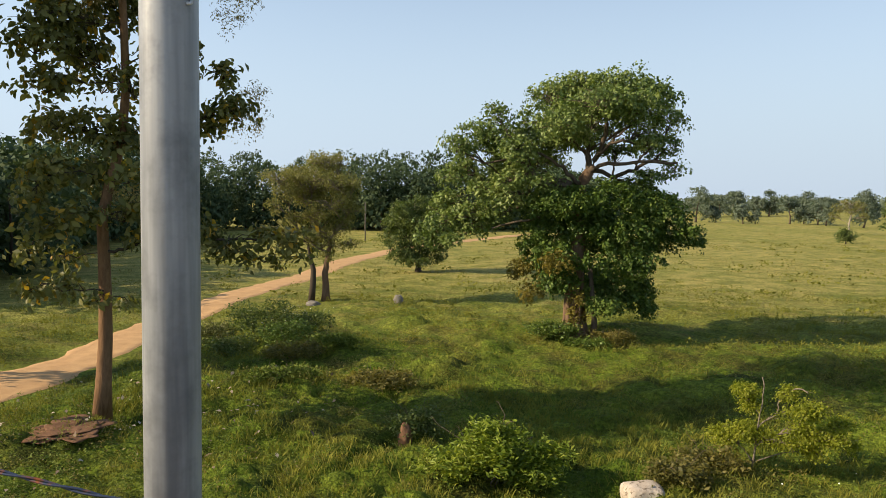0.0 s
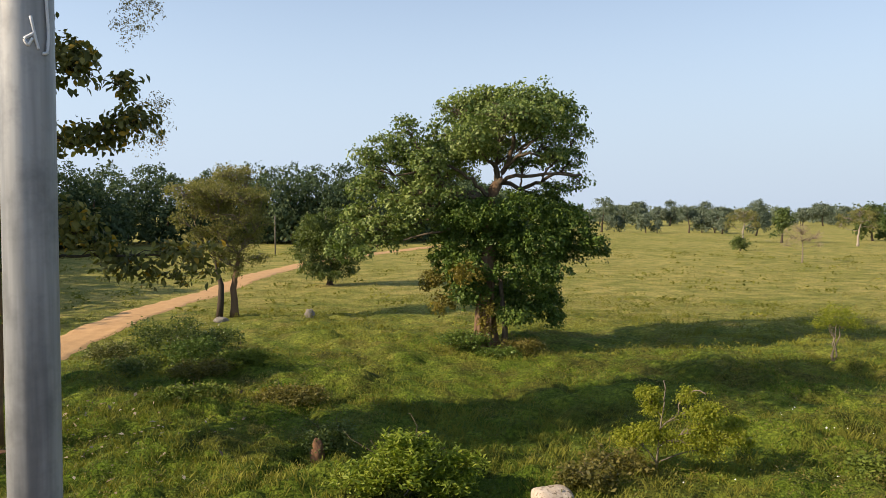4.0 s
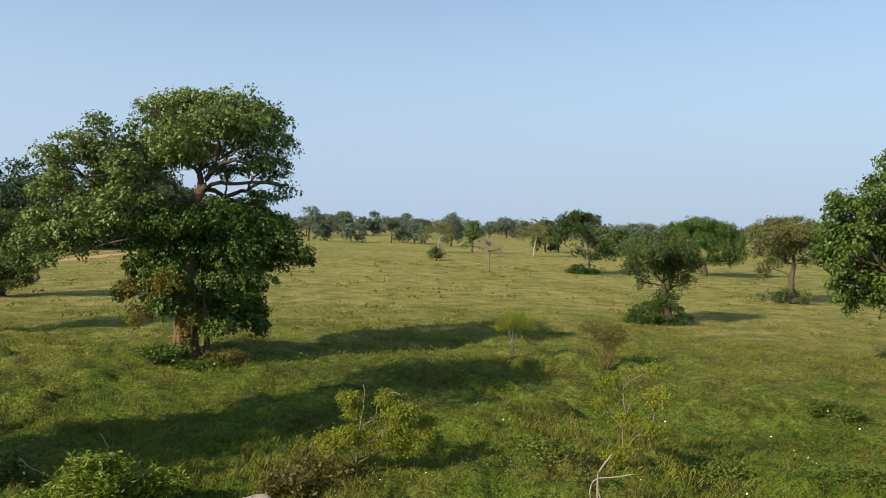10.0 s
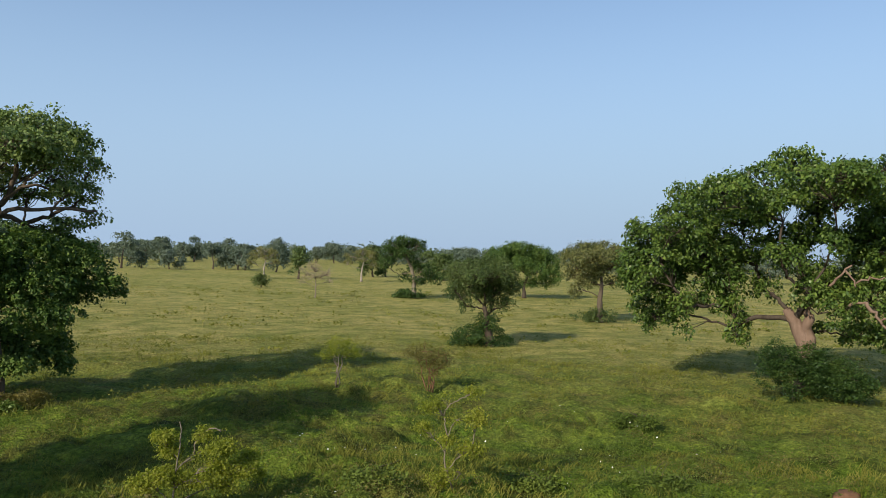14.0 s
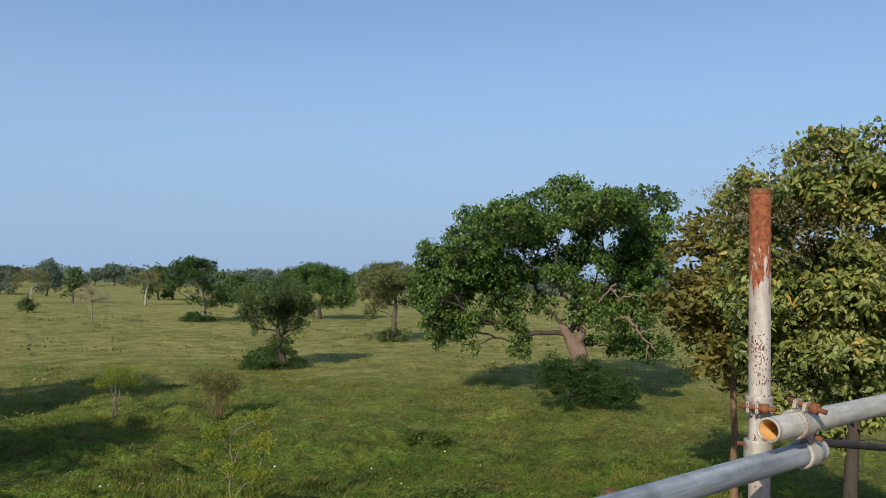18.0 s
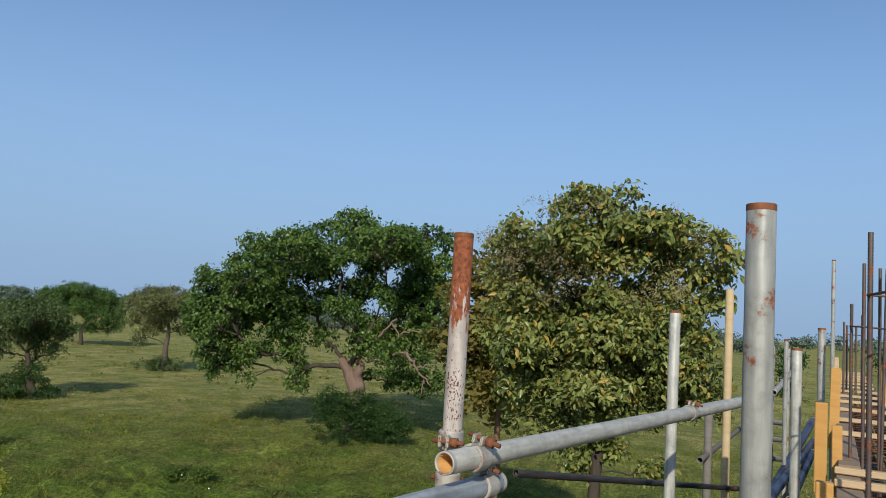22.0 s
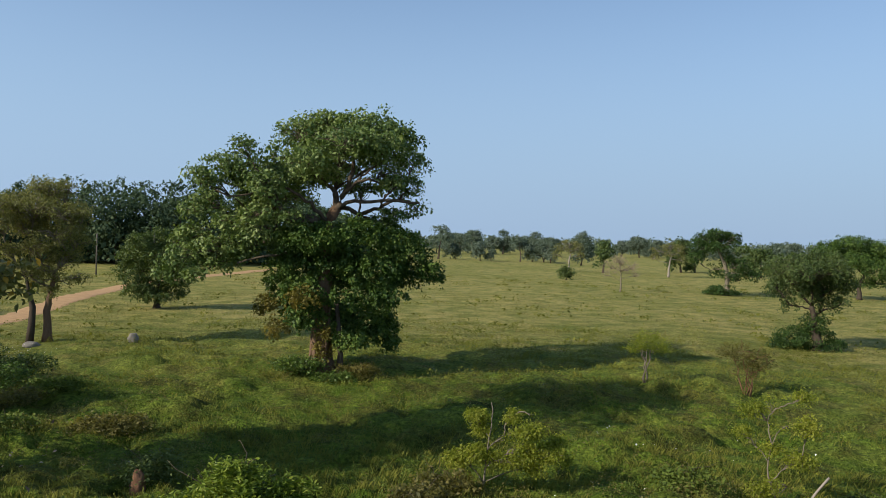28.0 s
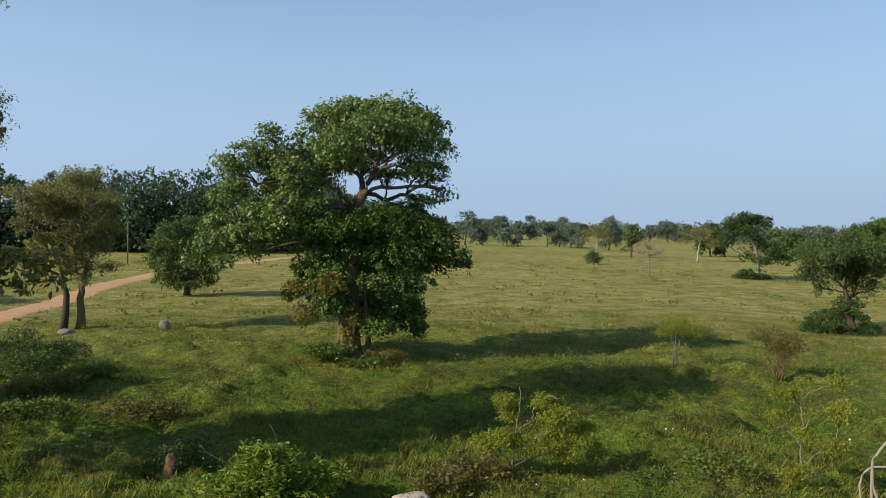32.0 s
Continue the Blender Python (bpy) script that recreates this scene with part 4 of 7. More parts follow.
GLOSSY_CROWN = [(0.08, -0.32, 10.85, 0.57, 0.6, 0.3), (0.88, -0.63, 10.79, 0.5, 0.52, 0.3), (-0.42, 0.27, 10.68, 0.39, 0.41, 0.26), (-1.41, -0.77, 10.1, 0.34, 0.36, 0.25),
    (-1.88, 0.06, 9.77, 0.31, 0.33, 0.26), (-0.86, -0.24, 10.11, 0.48, 0.5, 0.28), (-0.12, -0.8, 10.17, 0.49, 0.51, 0.27), (0.67, 0.01, 10.28, 0.58, 0.6, 0.28),
    (1.54, -0.83, 10.36, 0.43, 0.45, 0.24), (2.13, -0.12, 10.28, 0.42, 0.44, 0.2), (2.6, -0.77, 9.97, 0.34, 0.36, 0.17), (3.01, -0.74, 9.67, 0.32, 0.34, 0.14),
    (2.89, -0.14, 9.35, 0.25, 0.27, 0.11), (1.62, 0.59, 9.99, 0.55, 0.58, 0.24), (0.9, -0.68, 9.58, 0.47, 0.49, 0.27), (0.11, -0.5, 9.54, 0.47, 0.49, 0.25),
    (-0.76, 0.23, 9.56, 0.49, 0.52, 0.26), (-1.57, 0.81, 9.32, 0.44, 0.46, 0.29), (-1.85, 0.14, 8.5, 0.36, 0.38, 0.26), (-1.19, -0.19, 8.74, 0.42, 0.44, 0.25),
    (-0.41, 0.86, 8.77, 0.51, 0.53, 0.27), (0.53, -0.82, 8.74, 0.46, 0.48, 0.27), (1.28, 0.65, 8.99, 0.47, 0.5, 0.24), (1.59, -0.38, 8.37, 0.5, 0.52, 0.27),
    (2.21, -0.64, 8.39, 0.37, 0.39, 0.25), (0.92, -0.69, 8.22, 0.49, 0.51, 0.27), (0.14, -0.34, 8.07, 0.5, 0.52, 0.27), (-0.75, 0.57, 8.02, 0.53, 0.55, 0.29),
    (-1.37, -0.57, 7.87, 0.41, 0.43, 0.25), (-1.43, 0.15, 7.24, 0.43, 0.45, 0.28), (-0.71, 0.25, 7.28, 0.52, 0.54, 0.31), (0.15, -0.23, 7.35, 0.5, 0.53, 0.3),
    (0.95, 0.09, 7.39, 0.51, 0.54, 0.31), (1.68, -0.79, 7.69, 0.49, 0.51, 0.29), (2.4, -0.79, 7.85, 0.34, 0.36, 0.29), (2.74, -0.53, 7.41, 0.27, 0.29, 0.27),
    (2.2, 0.32, 7.22, 0.43, 0.45, 0.31), (1.51, -0.13, 6.85, 0.51, 0.53, 0.3), (0.73, -0.33, 6.7, 0.5, 0.52, 0.3), (-0.08, 0.15, 6.6, 0.51, 0.54, 0.31),
    (-0.9, -0.08, 6.55, 0.48, 0.51, 0.25), (-1.48, -0.36, 6.66, 0.29, 0.3, 0.23), (-1.44, 0.53, 5.99, 0.29, 0.31, 0.19), (-0.44, 0.36, 6.03, 0.5, 0.52, 0.2),
    (0.52, -0.46, 6.14, 0.47, 0.5, 0.19), (1.42, 0.13, 6.26, 0.49, 0.51, 0.19), (2.18, 0.05, 6.57, 0.41, 0.43, 0.23), (2.79, 0.68, 6.77, 0.29, 0.31, 0.24),
    (2.97, 0.41, 6.36, 0.18, 0.19, 0.16), (0.17, 1.5, 9.82, 1.38, 1.45, 0.55), (0.45, 1.6, 8.37, 1.66, 1.75, 0.69), (0.73, 1.5, 6.96, 1.66, 1.74, 0.62)]
TEAK_CROWN = [(-1.54, -0.87, 13.61, 1.35, 1.42, 0.74), (0.22, 1.48, 14.11, 1.24, 1.31, 0.8), (-2, -1.2, 12.27, 0.77, 0.8, 0.6), (-0.83, 0.66, 12.68, 0.99, 1.04, 0.64),
    (0.7, -1.33, 12.47, 0.76, 0.8, 0.64), (-1.74, -0.81, 11.13, 0.85, 0.89, 0.53), (-0.17, 1.6, 11.53, 0.92, 0.97, 0.7), (0.86, -0.93, 11.1, 0.66, 0.7, 0.64),
    (-2.02, 0.45, 10.17, 0.89, 0.93, 0.55), (-0.67, -0.13, 10.04, 0.83, 0.87, 0.54), (0.51, -0.15, 9.71, 0.78, 0.82, 0.66), (-1.68, -0.02, 8.51, 1.04, 1.09, 0.41),
    (-2.25, -0.98, 7.81, 0.56, 0.59, 0.44), (-0.38, 1.06, 8.56, 0.9, 0.95, 0.56), (0.65, -1.31, 8.34, 0.65, 0.68, 0.55), (-1.97, -0.85, 6.76, 0.85, 0.89, 0.32),
    (-0.82, -1.54, 7.09, 0.71, 0.74, 0.43), (0.47, -0.75, 7.06, 0.85, 0.89, 0.52), (1.17, -0.3, 6.28, 0.57, 0.6, 0.45), (-1.82, 1.29, 5.71, 1.04, 1.09, 0.35),
    (-2.34, -0.39, 6.02, 0.57, 0.6, 0.41), (-1.35, -1.24, 4.82, 0.44, 0.46, 0.32), (-0.4, -0.77, 4.35, 0.37, 0.38, 0.18), (0.64, 1.57, 3.96, 0.31, 0.32, 0.13),
    (-2.26, -1.4, 4.87, 0.4, 0.42, 0.24), (3.86, 0.38, 12.07, 0.47, 0.49, 0.34), (4.04, -0.39, 10.81, 0.79, 0.83, 0.5), (3.48, 0.51, 10.37, 0.6, 0.63, 0.47),
    (2.11, -0.52, 12.57, 0.78, 0.82, 0.78), (2.35, 0.61, 10.23, 0.81, 0.85, 0.7), (2.18, -0.01, 7.27, 0.68, 0.78, 0.75), (3.2, -0.02, 6.28, 0.69, 0.72, 0.42),
    (4.15, -0.08, 5.9, 0.58, 0.61, 0.29), (4.91, -0.22, 6.32, 0.58, 0.61, 0.33), (6.01, 0.22, 6.38, 0.55, 0.58, 0.38), (6.73, -0.3, 6.24, 0.42, 0.44, 0.42),
    (6.37, 0, 5.64, 0.64, 0.67, 0.19), (5.19, 0.24, 5.45, 0.76, 0.8, 0.17)]
TEAK_SEEDS = [(4.4, -0.04, 14.7, 0.73, 0.77, 0.47), (3.91, -0.13, 13.85, 0.59, 0.62, 0.38), (4.82, -0.36, 11.14, 0.58, 0.61, 0.54), (4.63, 0.37, 10.3, 0.55, 0.58, 0.43),
    (-1.08, -0.49, 14.28, 1.25, 1.31, 0.42), (0.49, 0, 7.46, 0.83, 0.87, 0.62), (1.39, 0.4, 7.65, 0.52, 0.55, 0.52)]
LEAN_CROWN = [(-2.28, 0.17, 6.5, 1.43, 1.51, 1.02), (-0.61, -0.17, 7.04, 1.68, 1.76, 0.87), (1.36, 0.19, 6.88, 1.69, 1.77, 0.92), (-2.54, -0.71, 5, 0.91, 0.96, 0.86),
    (-0.9, 0.75, 4.99, 1.55, 1.63, 0.93), (1.06, 0.78, 5.06, 1.55, 1.63, 1.14), (2.49, 0.37, 5.6, 0.92, 0.97, 0.92), (-1.6, -0.82, 3.77, 0.66, 0.69, 0.61),
    (1.04, 0.05, 3.59, 0.92, 0.97, 0.67), (2.14, -0.41, 4.02, 0.71, 0.75, 0.51), (-0.32, 2, 5.68, 3.15, 3.31, 1.31), (-0.1, -2, 6.27, 2.48, 2.6, 0.89)]
LEAN_MOUND = [(-1.41, 0.09, 0.87, 1.34, 1.4, 0.87), (0.3, -0.09, 0.9, 1.64, 1.72, 1.02), (1.85, 0.09, 0.43, 0.93, 0.97, 0.51), (-2.17, -0.35, 0.19, 1.02, 1.07, 0.41),
    (0.19, 0.38, 2.25, 1.03, 1.08, 0.72)]
SHADE_CROWN = [(-3.19, -0.14, 7.83, 1.51, 1.58, 1.15), (-1.28, 0.18, 8.96, 1.8, 1.89, 0.93), (1.07, 1.27, 9.08, 1.74, 1.83, 0.94), (2.39, -0.1, 7.4, 1.29, 1.35, 1.29),
    (0.19, 0.02, 7.09, 2.15, 2.26, 1.22), (-2.52, 0.26, 5.59, 1.44, 1.51, 1.15), (-2.7, -0.95, 3.99, 0.78, 0.82, 0.78), (1.67, 0.04, 5.08, 1.01, 1.06, 0.93),
    (-1.17, 0.39, 5.3, 1.3, 1.36, 1.01), (-0.56, 3, 7.74, 3.33, 3.49, 1.63), (-0.51, -2.5, 7.89, 2.8, 2.94, 1.12)]
UMBRELLA_CROWN = [(-3.14, -0.06, 9.59, 1.44, 1.51, 0.92), (-1.06, 0.38, 10.33, 2.27, 2.38, 0.82), (1.45, 0.4, 9.86, 1.44, 1.51, 1.13), (-3.5, -0.86, 8.01, 1.63, 1.72, 1.02),
    (-4.28, -1.17, 6.15, 1.12, 1.18, 0.92), (-0.57, -0.3, 8.2, 2.66, 2.8, 0.92), (1.51, -0.54, 7.47, 1.23, 1.29, 1.23), (-1.56, 0.74, 4.47, 0.93, 1.08, 1.03),
    (2.42, 0.46, 5.18, 2.47, 2.6, 1.13), (1.64, 0.24, 3.61, 2.06, 2.16, 1.03), (5.06, 0.14, 3.49, 1.44, 1.51, 0.93), (-1.04, 3, 9.15, 3.57, 3.74, 1.26), (0.9, 0.39, 6.18, 1.03, 1.08, 0.82)]
UMBRELLA_MOUND = [(0.06, -0.03, 0.81, 2.06, 2.16, 0.93), (-1.18, 0.16, 0.21, 1.65, 1.73, 0.41), (1.74, 0.17, 0.29, 1.44, 1.51, 0.51)]
OLIVE_CROWN = [(-2.88, -0.58, 9.03, 1.48, 1.55, 0.67), (-1.67, 0.44, 9.38, 1.29, 1.35, 0.69), (0.19, 0.44, 10.47, 1.37, 1.44, 0.64), (1.5, 0.84, 10.31, 1.12, 1.18, 0.69),
    (-0.56, -0.75, 9.05, 1.51, 1.59, 0.76), (1.25, -0.65, 8.68, 1.6, 1.68, 0.84), (2.36, -0.85, 8.29, 0.75, 0.97, 0.92), (-2.37, -0.66, 8.08, 1.18, 1.24, 0.5),
    (-0.98, 0.56, 7.81, 1.63, 1.71, 0.69), (0.86, -0.89, 7.42, 1.68, 1.76, 0.75), (2.36, 0.08, 6.89, 0.85, 0.89, 0.68), (-2.06, -0.69, 6.15, 0.93, 0.97, 0.5),
    (-0.26, -0.49, 6.33, 1.52, 1.59, 0.67), (1.58, -0.16, 5.9, 1.19, 1.25, 0.68), (2.34, 0.81, 4.23, 0.78, 0.82, 0.35), (0.52, 0.26, 4.9, 0.94, 0.99, 0.6),
    (-3.07, -1.17, 7.12, 0.67, 0.7, 0.5), (0.15, 2.2, 8.71, 3.09, 3.24, 1.41)]
BUSHTREE_CROWN = [(-1.67, -0.94, 6.78, 1.32, 1.39, 0.84), (0.02, 0.49, 7.23, 1.46, 1.54, 0.79), (1.74, 0.36, 6.64, 1.34, 1.41, 0.85), (-2.59, 1.06, 5.28, 1.23, 1.29, 0.98),
    (-0.85, -0.55, 5.61, 1.57, 1.65, 1.08), (1.13, -0.59, 5.31, 1.69, 1.77, 1.08), (-3.16, 0.56, 3.83, 1.04, 1.09, 0.8), (-1.45, 0.38, 3.82, 1.59, 1.67, 0.98),
    (0.83, -0.47, 3.54, 1.57, 1.65, 0.97), (-0.33, 0.44, 2.15, 1.47, 1.54, 0.79), (-2.3, -0.25, 2.69, 1.09, 1.15, 0.67), (2.89, 0.67, 4.96, 0.98, 1.16, 1.1),
    (-0.59, 2, 4.94, 2.48, 2.61, 1.49), (-2.02, -0.92, 1.8, 1.2, 1.26, 0.6), (-0.34, -0.66, 1.28, 1.57, 1.65, 0.54), (1.4, 0.96, 1.85, 1.48, 1.55, 0.86),
    (2.55, -0.34, 3.22, 1.09, 1.14, 0.97)]
SPREAD_CROWN = [(-4.45, -1.46, 8.3, 2.59, 2.72, 1.29), (-0.76, -1.16, 9.68, 3.03, 3.18, 0.97), (2.99, -0.32, 8.6, 2.61, 2.74, 1.3), (5.7, 0.55, 6.94, 1.97, 2.07, 1.75),
    (-1.22, -1.08, 6.77, 4.11, 4.31, 1.41), (3.05, -1.16, 5.5, 3.03, 3.18, 1.62), (6.56, -0.8, 4.31, 1.3, 1.37, 1.3), (1.54, 0.77, 3.04, 2.19, 2.3, 0.77),
    (-5.49, -1.06, 6.55, 2.16, 2.27, 1.08), (-0.19, 2.5, 7.54, 4.98, 5.23, 1.77), (4.74, 0.72, 3.35, 1.53, 1.61, 1.1)]
FAR_TREES = [(174, 469, 11.3, 3.6), (184, 465, 14.9, 6.2), (204, 479, 11.9, 4.5), (210, 476, 16.3, 4.9), (222, 449, 14.9, 4.7), (219, 428, 11.6, 5.2), (233, 409, 15.4, 5.1),
    (300, 474, 11, 3.3), (310, 467, 14.5, 8.1), (321, 460, 12.6, 4.9), (115, 310, 6.8, 2.2), (121, 297, 7.3, 3.7), (125, 295, 5.1, 1.9), (140, 299, 10.9, 4.8), (147, 302, 7.4, 2.9),
    (149, 295, 8.6, 4.8), (147, 285, 8.5, 2.3), (148, 262, 9.6, 3.9), (118, 196, 9.8, 3.5), (155, 210, 10.7, 4.2), (161, 211, 8.1, 3.5), (166, 194, 9.3, 4.4), (160, 180, 8.2, 3.8),
    (203, 222, 9.6, 4.4), (108, 312, 14.4, 5.3), (197, 226, 9, 4.8), (215, 237, 8.6, 4.6), (289, 304, 12, 5.5), (295, 299, 10, 6.1), 
    (311, 252, 12.5, 5.8), (284, 252, 10.2, 6.1), (268, 192, 12.6, 4.8), (399, -25, 8.6, 4.6), (379, -30, 7, 3.9), (500, -12, 5.1, 7.3),
    (450, -20, 6.5, 5.9)]
RAIN_FILL = [(0.03, 0.92, 11.03, 1.22, 1.28, 0.45), (1.5, 2.2, 10.48, 1.19, 1.25, 0.3), (3.91, 1.5, 10.03, 0.78, 0.82, 0.29), (-4.55, 2.2, 9.54, 1.26, 1.32, 0.66),
    (-5.84, 2, 8.62, 0.99, 1.04, 0.46), (-6.11, 2.2, 10.58, 1.27, 1.33, 0.6), (-7.13, 2, 9.53, 0.87, 0.91, 0.53), (2.46, 1.5, 8.51, 1.11, 1.16, 0.29),
    (-4.55, -0.72, 11.71, 0.69, 0.72, 0.44), (-8.58, 1, 7.1, 0.72, 0.76, 0.52), (-3.73, -1.5, 10.45, 0.98, 1.02, 0.49), (-2.38, -1.6, 8.51, 0.91, 0.95, 0.48)]
FIG_FILL = [(-8.94, 2.5, 7.37, 1.99, 2.09, 1.19), (-7.05, 2.5, 8.63, 1.58, 1.66, 1.19), (1.57, 2, 8.25, 1.55, 1.63, 1.16), (-0.46, 1.5, 10.45, 1.15, 1.21, 0.69),
    (-3.61, 2.5, 10.36, 0.94, 0.99, 0.47), (2.81, 2.5, 6.76, 1.18, 1.23, 0.78), (-3.96, -2.6, 10.82, 1.43, 1.5, 0.71), (1.33, -2.8, 11.76, 1.59, 1.67, 0.71),
    (-9.2, -2.2, 7.74, 1.46, 1.53, 0.8), (0.9, 1, 5.77, 1.3, 1.36, 0.76), (-4.24, 1.8, 8.56, 1.79, 1.87, 1.01), (-1.32, 2, 7.92, 1.55, 1.63, 1.32), (2.42, 1.2, 5.83, 1.76, 1.85, 1.68),
    (3.59, 0.2, 8.34, 1.43, 1.81, 1.73), (-5.51, 0.5, 6.42, 1.37, 1.44, 1.06), (-8.44, 0.3, 5.55, 1.68, 1.76, 1.07), (-3.36, 2.2, 5.9, 0.86, 0.9, 0.63), (1.95, 1.4, 3.54, 1.39, 1.46, 0.62),
    (-11.27, 0.3, 7.46, 1.08, 1.54, 1.46), (-1.22, 2.6, 9.49, 2.2, 2.31, 0.71), (2.94, 0.2, 10.36, 1.43, 1.5, 1.05), (-7.09, 0.2, 8.4, 2.12, 2.23, 1.36), (3.64, 1, 3.47, 1.15, 1.21, 0.92),
    (-9.9, 0.6, 3.97, 1.16, 1.22, 0.62), (-4.94, 0.4, 3.12, 0.76, 0.8, 0.46)]
GLOSSY_FILL = [(-1.33, 0.8, 9.72, 0.67, 0.7, 0.4), (-1.93, 0.6, 9.17, 0.4, 0.42, 0.4), (-0.56, 1, 9.23, 0.67, 0.71, 0.4), (1.96, 0.5, 9.89, 0.66, 0.69, 0.32),
    (2.62, 0.4, 9.77, 0.47, 0.5, 0.24), (-1.29, 0.9, 8.29, 0.67, 0.7, 0.4), (2.24, 0.9, 7.95, 0.67, 0.7, 0.4), (2.78, 0.6, 7.03, 0.4, 0.56, 0.53), (-1, 0.9, 6.88, 0.81, 0.85, 0.54),
    (2.02, 0.9, 6.72, 0.81, 0.85, 0.4), (1.21, -0.8, 10.21, 0.73, 0.77, 0.31), (-0.34, -0.8, 9.84, 0.73, 0.77, 0.31), (-1.21, -0.8, 7.55, 0.55, 0.58, 0.37),
    (0.49, -1, 7.88, 0.84, 0.88, 0.36), (1.89, -0.8, 7.4, 0.61, 0.64, 0.36), (0.29, -1, 6.85, 0.84, 0.88, 0.3), (-2, 0.5, 7.73, 0.4, 0.42, 0.4)]
THORN_LOBES = [(0.12, -0.09, 2.67, 0.27, 0.29, 0.14), (-0.29, 0.3, 2.13, 0.38, 0.4, 0.12), (0.7, 0.24, 2.19, 0.35, 0.36, 0.17), (1.25, -0.2, 2.36, 0.17, 0.18, 0.12),
    (-0.12, 0.26, 1.74, 0.28, 0.29, 0.14), (0.54, 0.1, 1.63, 0.49, 0.51, 0.16), (1.33, -0.32, 1.86, 0.44, 0.46, 0.19), (2.02, 0.32, 1.47, 0.35, 0.37, 0.14),
    (1.03, -0.17, 1.31, 0.57, 0.6, 0.14), (1.83, -0.14, 1.17, 0.57, 0.6, 0.16), (-0.27, -0.05, 1.12, 0.48, 0.51, 0.14), (-0.85, 0.06, 0.89, 0.35, 0.37, 0.19),
    (0.38, -0.26, 0.97, 0.65, 0.69, 0.14), (1.54, 0.13, 0.66, 0.49, 0.52, 0.14), (2.35, 0.23, 0.92, 0.23, 0.24, 0.12)]
SAPLING_LOBES = [(-0.59, 0.17, 2.66, 0.41, 0.43, 0.15), (0.11, -0.21, 2.93, 0.51, 0.53, 0.15), (0.61, -0.21, 3.17, 0.4, 0.42, 0.16), (0.3, 0.07, 2.35, 0.52, 0.54, 0.2),
    (0.8, -0.31, 2.39, 0.33, 0.34, 0.24), (-0.92, 0.19, 1.97, 0.3, 0.31, 0.11), (-0.03, 0.19, 1.58, 0.41, 0.43, 0.15), (0.66, -0.32, 1.42, 0.4, 0.42, 0.16),
    (0.35, 0.13, 0.59, 0.6, 0.63, 0.21), (-0.34, 0, 0.36, 0.34, 0.35, 0.19)]
rain = grown("rain_tree", (8.7, 43.0), [(-0.55, 0, 0), (-0.6, 0, 2.5), (-0.5, 0, 5.5), (-0.44, 0, 8.0), (0.05, 0, 9.2)], RAIN_CROWN + RAIN_FILL, LEAF_BIG, BARK_TAN, 0.185,
             "tall spreading tree with fresh green crown and climber-clad trunk", reach=0.33, per=15, dense=6.8, gap=-0.38, aspect=0.58, trunk_r=0.62, fork=0.8, limb_bark=BARK_BIG, twig=0.016, dome=0.35, droop=0.2,
             extra=[("climber", LEAF_CLIMB, RAIN_CLIMBER, 0.17, 0.30, 22, 10.0, 0.62), ("dead_climber", LEAF_YELLOW, RAIN_DEAD, 0.15, 0.28, 22, 7.0, 0.55)])
ax, aw = facing(rain.location)
AT_RAIN = Matrix(((ax[0], aw[0], 0, 0), (ax[1], aw[1], 0, 0), (0, 0, 1, 0), (0, 0, 0, 1)))
for way, r in (([(0.0, 0, 9.0), (0.5, -0.3, 10.1), (0.95, -0.5, 11.4), (0.8, -0.4, 12.6)], 0.17), ([(0.5, -0.3, 10.0), (1.1, -0.6, 10.6), (1.7, -0.8, 10.9), (2.5, -0.8, 10.7)], 0.10), ([(1.2, -0.6, 10.7), (1.5, -0.8, 11.1), (2.3, -1.0, 11.6)], 0.07),
               ([(0.1, 0, 9.2), (1.0, -0.5, 9.6), (1.9, -0.8, 9.65), (3.4, -1.0, 9.6), (4.5, -1.0, 9.6)], 0.12), ([(2.4, -0.9, 9.6), (3.1, -1.1, 10.3), (3.6, -1.1, 11.0)], 0.06), ([(-0.3, 0, 8.4), (-1.4, -0.3, 9.4), (-2.6, -0.4, 10.2)], 0.13),
               ([(-0.6, 0, 6.2), (-2.4, -0.4, 6.7), (-3.8, -0.6, 6.4), (-5.2, -0.6, 6.1)], 0.09), ([(-2.6, -0.4, 10.2), (-4.2, -0.4, 9.9), (-5.6, -0.4, 9.6), (-6.4, -0.3, 9.9)], 0.07)):
    lw = Wood()
    pts = np.array(way)
    s, f = np.linspace(0, 1, len(pts)), np.linspace(0, 1, 9)
    pts = np.stack([np.interp(f, s, pts[:, k]) for k in range(3)], 1) + rng.normal(size=(9, 3)) * 0.05
    lw.add(pts, np.linspace(r, r * 0.5, 9), 9)
    child("limb", lw.mesh("limb", BARK_BIG), rain).matrix_parent_inverse = AT_RAIN
for k in range(9):                                      # thick climber stems hugging the trunk
    a = k * 0.7 + rng.uniform(-0.2, 0.2)
    h = rng.uniform(2.6, 4.2)
    t = np.linspace(0, 1, 9)
    rad = 0.55 + 0.45 * np.exp(-t * 7) - 0.06 * t
    vine = Wood()
    vine.add(np.stack([-0.6 + rad * np.cos(a + t * rng.uniform(-0.9, 0.9)), rad * np.sin(a + t * 0.5), t * h], 1), np.linspace(rng.uniform(0.10, 0.22), 0.07, 9), 7)
    child("climber_stem", vine.mesh("climber_stem", BARK_TAN), rain).matrix_parent_inverse = AT_RAIN
vine = Wood()
vine.add([(0.45, -0.3, 0), (0.5, -0.35, 1.2), (0.35, -0.3, 2.6), (0.2, -0.2, 4.0)], [0.2, 0.15, 0.13, 0.12], 8)
